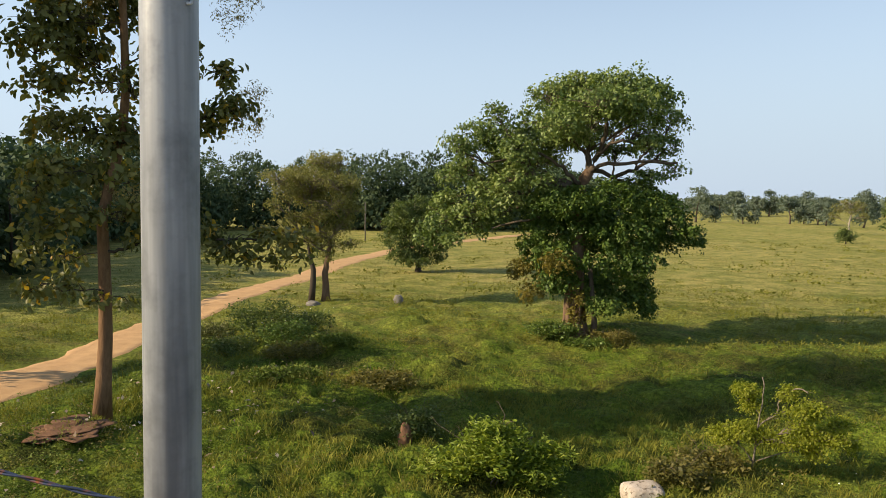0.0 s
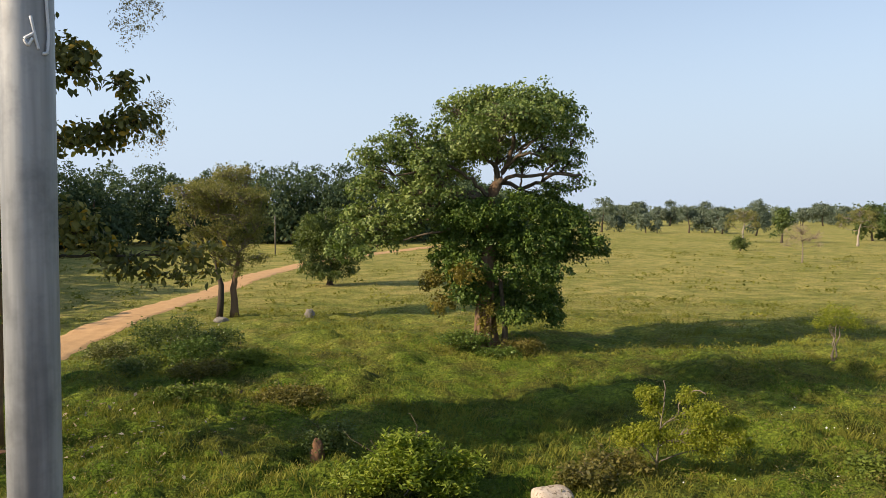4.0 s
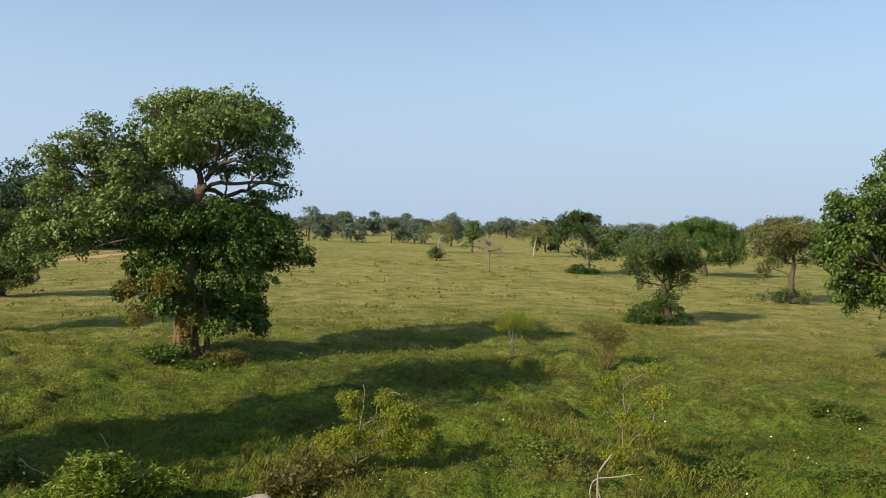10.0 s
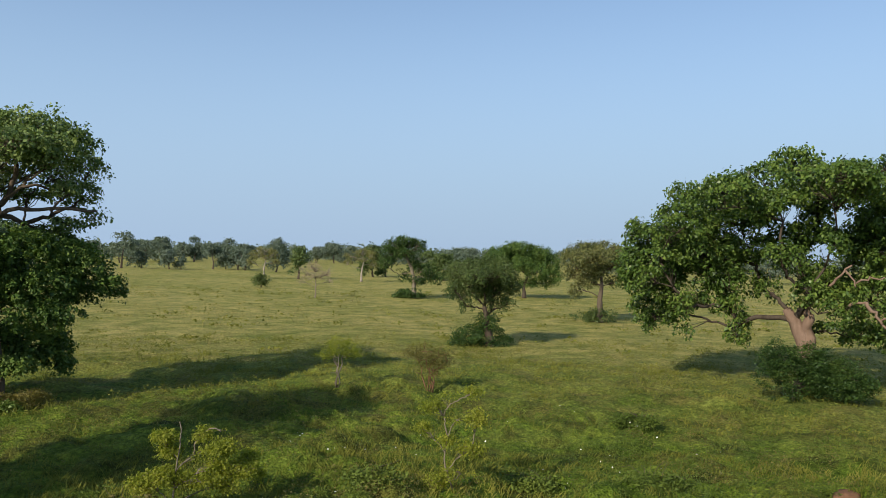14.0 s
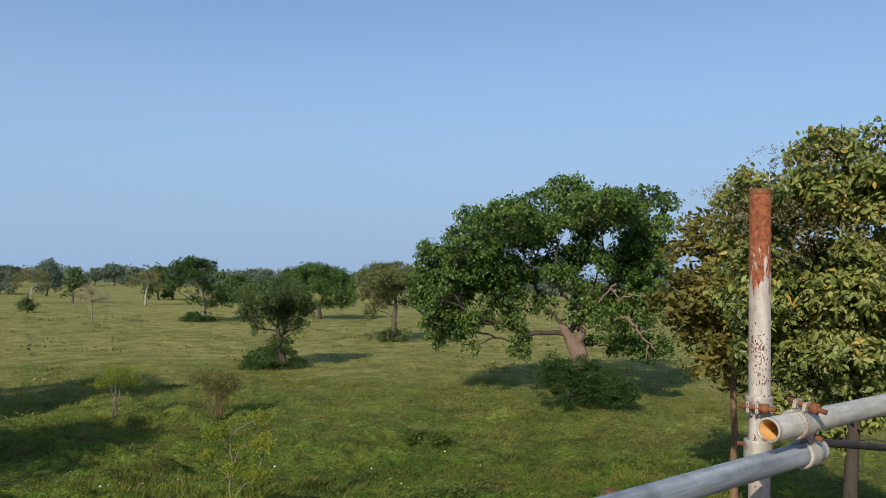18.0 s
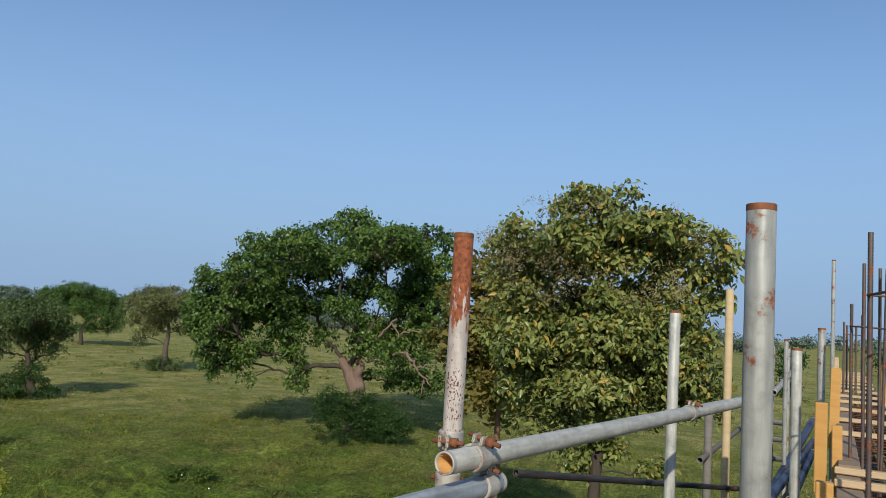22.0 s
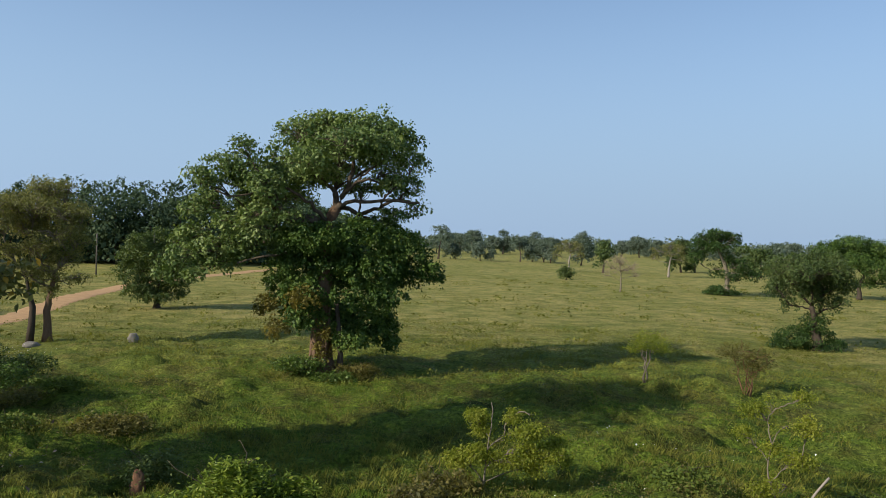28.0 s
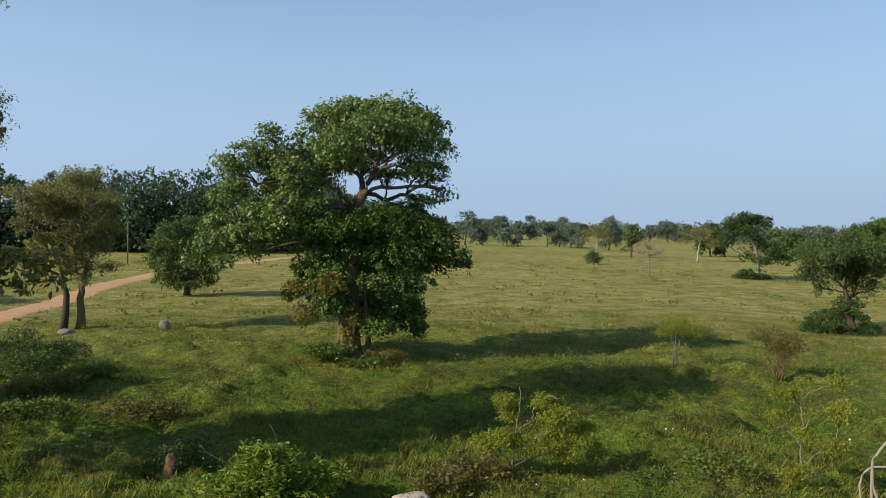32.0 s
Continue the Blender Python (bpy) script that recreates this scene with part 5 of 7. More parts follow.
child("climber_stem", vine.mesh("climber_stem", BARK_BIG), rain).matrix_parent_inverse = AT_RAIN

TEAK_TOP = [(-0.4, 0, 16.4, 3.6, 4.6, 1.6), (1.6, 0.6, 17.9, 3.0, 4.0, 1.3)]
grown("broadleaf_tree", (-10.7, 27.2), [(-0.3, 0, 0), (-0.2, 0, 2.5), (-0.1, 0, 5.0), (-0.2, 0, 7.0), (0.3, 0, 9.0), (0.7, 0, 12.0), (0.5, 0, 15.5)], TEAK_CROWN + TEAK_TOP, LEAF_TEAK, BARK_TEAK, 0.25,
             "tall broad-leaved tree with reddish trunk and sparse olive leaves", reach=0.42, per=9, dense=7.5, gap=-0.2, aspect=0.6, trunk_r=0.25, fork=0.35, limb_bark=BARK_DARK, twig=0.014, dome=0.5, droop=0.45, ovate=True,
             extra=[("seed_spray", LEAF_SEED, TEAK_SEEDS, 0.09, 0.28, 16, 8.0, 0.35)], seed=2.0, deep=0.25)
tree("broadleaf_tree", (-19.0, 23.4), [(0, 0, 0), (0, 0, 6.0), (0.2, 0, 13)], None,
     [(0, 0, 12.0, 3.6, 3.6, 2.0, 100), (-0.6, 0, 15.0, 4.2, 4.0, 1.8, 120), (0.5, 0, 17.4, 3.0, 3.2, 1.2, 70)],
     LEAF_TEAK, BARK_TEAK, 0.36, "tall broad-leaved tree beside the sandy track", spray=0.8, per=20, trunk_r=0.24, limb_r=0.12, aspect=0.62, up=0.2, droop=0.35, shell=0.3)
tree("broadleaf_tree", (-23.5, 33.5), [(0, 0, 0), (0, 0, 4.0), (0.2, 0, 8)], None,
     [(0, 0, 8.8, 2.7, 2.4, 1.9, 50), (-1.5, 0, 6.4, 2.6, 2.4, 1.8, 40), (2.2, 0, 6.6, 2.2, 2.2, 1.6, 34), (0.5, -1, 11.2, 2.4, 2.4, 1.6, 34)],
     LEAF_TEAK, BARK_TEAK, 0.36, "tall broad-leaved tree beside the sandy track", spray=0.8, per=15, trunk_r=0.24, limb_r=0.12, aspect=0.62, up=0.2, droop=0.35, shell=0.3)
olive = grown("olive_tree", (-8.0, 58.6), [(0.5, 0, 0), (0.47, 0, 2.3), (0.7, 0, 3.5), (0.8, 0, 4.6)], OLIVE_CROWN + [(0.0, 0, 4.1, 1.0, 1.0, 0.6), (1.2, 0, 4.3, 0.75, 0.8, 0.55), (-0.9, 0, 4.7, 0.85, 0.9, 0.55), (0.55, 0, 3.4, 0.65, 0.7, 0.4)], LEAF_TAN, BARK_TAN, 0.15,
              "twin-stemmed tree with thin olive-brown foliage beside track", reach=0.36, per=22, dense=4.4, gap=-0.5, aspect=0.45, trunk_r=0.27, fork=0.5, twig=0.03, limb_bark=BARK_TWIG, seed=3.0, deep=0.3)
ax, aw = facing(olive.location)
tw = Wood()
tw.add([(-0.55, -0.3, 0), (-0.45, -0.3, 1.2), (-0.4, -0.25, 2.4), (-0.7, 0, 3.6), (-1.0, 0, 5.4)], [0.26, 0.23, 0.2, 0.11, 0.07], 9)
child("stem", tw.mesh("stem", BARK_DARK), olive, "dark second stem").matrix_parent_inverse = Matrix(((ax[0], aw[0], 0, 0), (ax[1], aw[1], 0, 0), (0, 0, 1, 0), (0, 0, 0, 1)))
grown("round_bush_tree", (-0.9, 84.1), [(0, 0, 0), (0, 0, 0.8), (0, 0, 2.0)], BUSHTREE_CROWN, LEAF_MID, BARK_DARK, 0.24,
      "round dense grey-green tree with low crown", reach=0.42, per=22, dense=3.4, gap=-0.6, trunk_r=0.35, fork=0.5, fine=False, seed=4.0)
grown("leaning_tree", (49.2, 49.8), [(0.6, 0, 0), (0.3, 0, 1.8), (0.0, 0, 3.6)], LEAN_CROWN, LEAF_MID, BARK_DARK, 0.19,
             "grey-green tree with flat crown above a climber mound", reach=0.40, per=22, dense=5.0, gap=-0.35, trunk_r=0.40, fork=0.4, twig=0.02, seed=5.0,
             extra=[("climber", LEAF_THICKET, LEAN_MOUND, 0.16, 0.34, 26, 5.5, 0.55)])
grown("shade_tree", (78.6, 59.5), [(0.3, 0, 0), (0.2, 0, 2.4), (0.4, 0, 5.0)], SHADE_CROWN, LEAF_SHADE, BARK_BIG, 0.26,
      "spreading olive-green tree with rounded crown on the plain", reach=0.5, per=22, dense=3.6, gap=-0.32, trunk_r=0.46, fork=0.5, twig=0.025, seed=6.0,
      extra=[("climber", LEAF_MID, [(0.3, -0.3, 0.8, 1.9, 1.4, 0.8), (-1.5, -0.3, 0.5, 1.8, 1.2, 0.5)], 0.24, 0.45, 22, 3.0, 0.55)])
fig = grown("wild_fig_tree", (47.5, 19.4), [(-0.95, 0, 0), (-0.9, 0, 2.6), (-1.6, 0, 4.0), (-2.1, -0.1, 4.9)], FIG_CROWN + FIG_FILL, LEAF_FIG, BARK_FIG, 0.21,
            "wide spreading deep-green tree with pale forked trunk", reach=0.35, per=16, dense=5.0, gap=-0.42, aspect=0.62, trunk_r=0.58, fork=0.65, twig=0.014, limb_bark=BARK_DARK, seed=7.0, droop=0.45)
ax, aw = facing(fig.location)
for a, b, r in (((-0.9, 0, 2.4), (-0.85, -0.2, 4.6), 0.40), ((-0.85, -0.2, 4.5), (-1.0, -0.2, 6.2), 0.24),
                ((1.2, -2.6, 5.3), (2.0, -2.8, 5.6), 0.09), ((2.0, -2.8, 5.6), (2.8, -2.9, 4.4), 0.11), ((2.8, -2.9, 4.4), (3.6, -3.0, 3.6), 0.07), ((2.7, -2.9, 4.6), (3.9, -3.0, 4.9), 0.06), ((0.2, -2.4, 6.4), (1.3, -2.7, 7.6), 0.08),
                ((1.0, -2.6, 7.3), (1.5, -2.8, 6.4), 0.06), ((1.5, -2.8, 6.6), (2.9, -2.8, 7.0), 0.06), ((3.2, -3.0, 4.0), (3.0, -3.1, 3.0), 0.05)):
    fw = Wood()
    fw.add(bent(a, b, 0.05, 7), np.linspace(r, r * 0.65, 7), 9)
    child("bare_limb", fw.mesh("bare_limb", BARK_FIG), fig, "bare pale limb").matrix_parent_inverse = Matrix(((ax[0], aw[0], 0, 0), (ax[1], aw[1], 0, 0), (0, 0, 1, 0), (0, 0, 0, 1)))
grown("glossy_tree", (17.4, 1.9), [(0.3, 0, 0), (0.35, 0, 2.5), (0.4, 0, 5.0), (0.5, 0, 7.0), (0.5, 0, 8.6)], GLOSSY_CROWN + GLOSSY_FILL + [(0.3, 0.2, 5.55, 0.8, 0.6, 0.25), (1.7, 0.3, 5.1, 0.35, 0.35, 0.2), (0.0, 0.2, 5.0, 0.3, 0.3, 0.2), (-0.9, 0.2, 5.5, 0.5, 0.4, 0.2),
      (1.73, 0.3, 9.35, 0.62, 0.65, 0.29), (2.61, 0.2, 9.33, 0.52, 0.54, 0.28), (2.23, 0.4, 8.79, 0.65, 0.68, 0.29), (2.89, 0, 8.81, 0.28, 0.3, 0.26)], LEAF_TEAK2, BARK_DARK, 0.145,
      "broad-leaved tree with glossy green and yellowing leaves beside scaffold", reach=0.22, per=9, dense=24.0, gap=-0.42, aspect=0.5, trunk_r=0.17, fork=0.45, twig=0.007, ovate=True, dome=0.5, droop=0.35, seed=8.0, deep=0.35,
      extra=[("seed_spray", LEAF_SEED, [(0.4, 0, 10.6, 1.5, 1.2, 0.4), (-1.6, 0, 9.9, 0.9, 0.8, 0.4), (2.2, 0, 10.0, 0.9, 1.0, 0.3), (-0.8, -1.0, 9.2, 1.2, 0.5, 0.6), (1.4, -1.0, 9.0, 1.0, 0.5, 0.5), (3.0, -0.2, 9.6, 0.5, 0.5, 0.2)], 0.05, 0.15, 22, 14.0, 0.35)])
tree("olive_tree", (25.5, 5.6), [(0, 0, 0), (0, 0, 3.0), (0, 0, 6)], None,
     [(0, 0, 8.6, 1.7, 1.7, 1.3, 55), (-0.8, -0.3, 7.0, 1.5, 1.4, 1.2, 40), (1.2, 0, 6.8, 1.5, 1.5, 1.3, 36), (0.2, 0, 5.4, 1.4, 1.2, 0.8, 24)],
     LEAF_YELLOW, BARK_TEAK, 0.22, "yellowing olive-leaved tree between two greener trees", spray=0.45, per=40, trunk_r=0.13, limb_r=0.08, aspect=0.55, ovate=True)

# ---- trees out on the plain ----
grown("umbrella_tree", (89.4, 110.3), [(1.07, 0, 0), (1.06, 0, 3.6), (0.33, 0, 5.9), (-1.0, 0, 8.6)], UMBRELLA_CROWN, LEAF_THICKET, BARK_TWIG, 0.34,
      "tall flat-topped dark green tree on the plain", reach=0.55, per=18, dense=2.2, gap=-0.25, trunk_r=0.42, fork=0.4, twig=0.04, seed=9.0,
      extra=[("climber", LEAF_THICKET, UMBRELLA_MOUND, 0.3, 0.5, 22, 2.6, 0.55)])
grown("spreading_tree", (110.2, 101.6), [(0.6, 0, 0), (0.5, 0, 2.0), (1.2, 0, 4.2)], SPREAD_CROWN, LEAF_CLIMB, BARK_DARK, 0.30,
      "broad umbrella-shaped dark green tree on the plain", reach=0.55, per=20, dense=2.6, gap=-0.5, trunk_r=0.42, fork=0.4, fine=False, seed=9.7, loose=0.5)
grown("bare_tree", (74.5, 117.9), [(0, 0, 0), (0, 0, 1.5), (0, 0, 3.2)], [(0, 0, 5.4, 1.8, 1.8, 1.0), (-1.7, 0, 4.4, 1.4, 1.4, 1.1), (1.7, 0, 4.4, 1.4, 1.4, 1.1), (0, -0.8, 3.9, 1.4, 1.2, 0.9), (-2.4, 0, 3.0, 0.7, 0.8, 0.6), (2.4, 0, 3.0, 0.7, 0.8, 0.6)],
      LEAF_PALE, BARK_TWIG, 0.2, "small nearly bare pinkish tree in dry grass", reach=0.4, per=9, dense=2.6, gap=-0.5, trunk_r=0.17, fork=0.5, twig=0.028, aspect=0.25, seed=10.0, deep=0.2)
for (px, py), h in (((125.9, 176.0), 9.6), ((109.1, 200.2), 9.4)):
    k = h / 9.6
    grown("pale_barked_tree", (px, py), [(0, 0, 0), (0, 0, 2.4), (0.2, 0, 4.0), (0.6, 0, 5.6)], [(u * k, v, z * k, a * k, b * k, c * k) for u, v, z, a, b, c in ((0, 0, 8.3, 2.6, 2.6, 1.2), (-2.6, 0, 7.2, 2.0, 2.0, 1.3), (2.6, 0, 7.4, 2.2, 2.0, 1.3), (-3.6, 0, 5.2, 1.3, 1.4, 1.2), (3.4, 0, 5.0, 1.2, 1.4, 1.2), (0.6, -1.0, 6.4, 1.8, 1.4, 1.0))],
          LEAF_TAN, BARK_PALE, 0.34, "half-bare tree with whitish trunk and limbs", reach=0.6, per=13, dense=1.5, gap=-0.3, trunk_r=0.30, fork=0.3, twig=0.06, seed=11.0 + k, deep=0.3)
tree("plain_bush", (83.2, 153.7), [(0, 0, 0), (0, 0, 1), (0, 0, 2)], None, [(0, 0, 1.4, 2.0, 1.8, 1.3, 44), (-0.2, 0, 2.6, 1.0, 1.0, 0.8, 14)],
     LEAF_MID, BARK_DARK, 0.3, "dark green bush alone in dry grass", "bush", spray=0.5, per=24, trunk_r=0.1, limb_r=0.05)
FAR_BELT = []
for k in range(34):                                     # the broken belt of trees behind them
    a, d = radians(16 + 52 * (k + rng.uniform(-0.4, 0.4)) / 34), rng.uniform(440, 640)
    FAR_BELT.append((d * math.sin(a), d * math.cos(a), rng.uniform(8.5, 13), rng.uniform(5, 9)))
def plain_tree(x, y, h, hw, leaf, size):
    """A tree of the plain: a visible trunk, forked limbs and an uneven crown of overlapping lobes."""
    k = hw / 5.0
    hw *= 1.3 if math.hypot(x, y) > 300 else 1.1
    low = rng.choice([0.16, 0.24, 0.36])
    lobes = [(rng.uniform(-0.2, 0.2) * hw, 0, h * 0.88, hw * 0.5, hw * 0.5, h * 0.10)]
    for i in range(int(rng.integers(7, 11))):
        a, e = rng.uniform(0, 2 * np.pi), rng.uniform(low, 0.86)
        far = hw * rng.uniform(0.35, 0.72) * (1.1 if e < 0.75 else 0.75)
        r = hw * rng.uniform(0.28, 0.46)
        lobes.append((math.cos(a) * far, math.sin(a) * far, h * e, r, r, min(r * 0.7, h * 0.14)))
    many = 0.36 / k if hw > 5 else 0.8
    grown("plain_tree", (x, y), [(0, 0, 0), (rng.uniform(-0.05, 0.05) * h, 0, h * 0.25), (rng.uniform(-0.08, 0.08) * h, 0, h * 0.5)], lobes, leaf, BARK_BIG, size, "distant round-crowned tree on the grassy plain", "tree",
          reach=size * 1.7, per=11, loose=0.4, ragged=0.06, dense=many, gap=-0.45, trunk_r=0.032 * h, fork=0.45, fine=False, group="trees on the far plain", seed=rng.uniform(0, 9), aspect=0.6)


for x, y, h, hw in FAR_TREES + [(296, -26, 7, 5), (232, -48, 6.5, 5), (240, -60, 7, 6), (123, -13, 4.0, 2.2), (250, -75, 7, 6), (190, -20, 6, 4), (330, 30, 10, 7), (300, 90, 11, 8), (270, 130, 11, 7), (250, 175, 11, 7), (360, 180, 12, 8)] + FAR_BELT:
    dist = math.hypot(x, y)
    plain_tree(x, y, h, hw, LEAF_THICKET if dist < 200 else LEAF_MID if dist < 290 else LEAF_HAZED, 0.32 + dist / 700)


def woodland(name, spots, label, leaf, size, dense, per):
    """Closed woodland: many domed crowns down to the ground whose leaves are one mesh, with their trunks."""
    cens, ways, w = [], [], Wood()
    for x, y, h, r in spots:
        z0 = float(ground_z(x, y))
        w.add([(x, y, z0 - 0.1), (x + 0.2, y, z0 + h * 0.3), (x, y, z0 + h * 0.65)], [0.012 * h, 0.010 * h, 0.006 * h], 6)
        lobes = [(x, y, z0 + h * 0.80, r * 0.62, r * 0.62, h * 0.17), (x, y, z0 + h * 0.25, r * 0.9, r * 0.9, h * 0.22)]
        for _ in range(6):
            a, e = rng.uniform(0, 2 * np.pi), rng.uniform(0.35, 0.78)
            q = r * rng.uniform(0.3, 0.5)
            lobes.append((x + math.cos(a) * r * 0.6, y + math.sin(a) * r * 0.6, z0 + h * e, q, q, q * 0.75))
        c, o, _ = tuft_places(lobes, lambda u, v, z: np.array([u, v, z]), np.array([1.0, 0, 0]), np.array([0, 1.0, 0]), dense, -0.9, x, 0.8, 0.05)
        cens.append(c)
        ways.append(o)
    root = thing(name, (0, 0, 0), label, "woodland", kind="stuff")
    child("trunks", w.mesh("trunks", BARK_DARK), root)
    child("crowns", rosettes("crowns", np.concatenate(cens), np.concatenate(ways), size * 1.6, per, size, 0.65, leaf, loose=0.35), root)
    low = [(x, y, 0.18 * h, r * 0.8, r * 0.8, 0.2 * h) for x, y, h, r in spots]
    c, o, _ = tuft_places(low, lambda u, v, z: np.array([u, v, z]), np.array([1.0, 0, 0]), np.array([0, 1.0, 0]), dense * 0.25, -0.9, 1.0, 0.3)
    child("undergrowth", rosettes("undergrowth", c, o, size * 3.0, per, size * 2.0, 0.7, leaf, loose=0.4), root)


EDGE_OF_WOOD = [(-40, 54), (-40, 78), (-50, 105), (-54, 130), (-56, 160), (-48, 190), (-34, 198), (-18, 197), (-4, 196), (10, 198), (26, 210), (44, 232), (60, 262), (72, 300)]
spots = []
for (x0, y0), (x1, y1) in zip(EDGE_OF_WOOD, EDGE_OF_WOOD[1:]):
    steps = max(2, int(math.hypot(x1 - x0, y1 - y0) / 7.5))
    for k in range(steps):
        for row in range(3):
            s = (k + rng.uniform(-0.35, 0.35)) / steps
            nx, ny = unit(np.array([-(y1 - y0), x1 - x0]))
            x, y = x0 + (x1 - x0) * s + nx * (row * 8 + rng.uniform(0, 4)), y0 + (y1 - y0) * s + ny * (row * 8 + rng.uniform(0, 4))
            spots.append((x, y, rng.uniform(11, 14.5) + row * 2.6 + (3.0 if y > 150 else 0), rng.uniform(5.4, 8.0)))
woodland("woodland", spots, "dense dark green woodland beyond the sandy track", LEAF_WOOD, 0.70, 0.23, 9)
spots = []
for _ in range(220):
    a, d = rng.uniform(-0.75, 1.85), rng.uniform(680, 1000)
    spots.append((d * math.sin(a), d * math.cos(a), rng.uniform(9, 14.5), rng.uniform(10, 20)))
woodland("far_woodland", spots, "low distant woodland along the horizon", LEAF_HAZED, 2.8, 0.0075, 6)


# ---- shrubs ----
def shrub(name, base, stems, lobes, leaf, size, label, spray, per, bark=BARK_TWIG, stem_r=0.03, aspect=0.5, droop=0.1, shell=0.15, ovate=False):
    gz = float(ground_z(*base))
    root = thing(name, (base[0], base[1], gz - 0.03), label, "shrub")
    ax, aw = facing(base)
    place = lambda u, v, z: ax * u + aw * v + np.array([0, 0, z])
    for st in stems:
        w = Wood()
        tips = [place(*st)]
        way = bent((rng.normal() * 0.08, rng.normal() * 0.08, 0), tips[0], 0.05, 7)
        w.add(way, np.linspace(stem_r, stem_r * 0.35, 7), 5)
        for _ in range(5):
            s = way[rng.integers(2, 7)]
            w.add(bent(s, s + rng.normal(size=3) * np.array([0.4, 0.4, 0.25]) + np.array([0, 0, 0.25]), 0.08, 4), np.linspace(stem_r * 0.45, 0.005, 4), 4)
        child("stem", w.mesh("stem", bark), root)
    pts = []
    for u, v, z, ru, rv, rz, count in lobes:
        loc = unit(rng.normal(size=(count, 3))) * (shell + (1.05 - shell) * rng.random((count, 1)) ** 0.6)
        cen = place(u, v, z) + ax * loc[:, :1] * ru + aw * loc[:, 1:2] * rv + np.array([0, 0, 1.0]) * loc[:, 2:] * rz
        pts.append(np.repeat(cen, per, 0) + rng.normal(size=(count * per, 3)) * spray * np.array([1, 1, 0.6]))
    p = np.concatenate(pts)
    p = p[p[:, 2] > 0.03]
    child("foliage", leaf_mesh("foliage", p, size, aspect, 0.4, droop, leaf, ovate), root)
    return root


grown("thorn_shrub", (9.1, 21.7), [(-0.05, 0, 0), (0.0, 0, 0.7), (0.05, 0, 1.3), (0.15, 0, 2.0)], THORN_LOBES, LEAF_SHRUB, BARK_TWIG, 0.07,
      "open thorny shrub with tiny yellow-green leaflets", "shrub", reach=0.20, per=16, dense=95.0, gap=-0.08, aspect=0.6, trunk_r=0.032, fork=0.1, twig=0.006, seed=3.3, deep=0.05)
grown("thorn_shrub", (16.7, 18.3), [(0.1, 0, 0), (-0.2, 0, 0.9), (-0.15, 0, 1.5), (0.0, 0, 2.0)], SAPLING_LOBES, LEAF_SHRUB, BARK_TWIG, 0.07,
      "spindly sapling with pale stems and yellow-green leaves", "shrub", reach=0.20, per=14, dense=70.0, gap=-0.08, aspect=0.6, trunk_r=0.03, fork=0.1, twig=0.005, seed=4.3, deep=0.1)
shrub("small_thorn_tree", (24.6, 36.5), [(0.1, 0, 1.9), (-0.2, 0, 1.7), (0.4, 0, 2.2)], [(0.1, 0, 2.3, 1.0, 0.9, 0.6, 60), (0.8, 0, 2.0, 0.6, 0.6, 0.3, 20), (-0.6, 0, 1.9, 0.5, 0.6, 0.3, 18)],
      LEAF_SHRUB, 0.075, "small pale-stemmed thorn bush in grass", 0.13, 40, stem_r=0.05)
shrub("twiggy_bush", (28.8, 33.5), [(-0.8, 0, 2.2), (-0.3, 0, 2.5), (0.1, 0, 2.4), (0.5, 0, 2.3), (0.9, 0, 2.0), (0.2, 0.3, 1.6)], [(-0.5, 0, 2.2, 1.0, 0.9, 0.5, 50), (0.6, 0, 2.0, 0.9, 0.9, 0.6, 40), (0, 0, 1.4, 1.0, 0.9, 0.5, 24)],
      LEAF_OLIVE, 0.085, "dense twiggy bush with sparse olive leaves", 0.14, 40, BARK_TEAK, 0.045)
shrub("leafy_bush", (1.9, 21.2), [(-0.6, 0, 1.2), (0.1, 0, 1.8), (0.9, 0, 1.3)], [(-0.2, 0, 1.0, 1.1, 1.0, 0.8, 110), (1.0, 0, 0.8, 1.0, 0.9, 0.6, 80), (-1.2, 0, 0.6, 0.8, 0.8, 0.5, 50), (-0.1, 0, 1.6, 0.5, 0.5, 0.35, 20)],
      LEAF_NEAR, 0.14, "bright green leafy bush among low herbs", 0.15, 40, BARK_BIG, aspect=0.34, droop=-0.2, ovate=True)
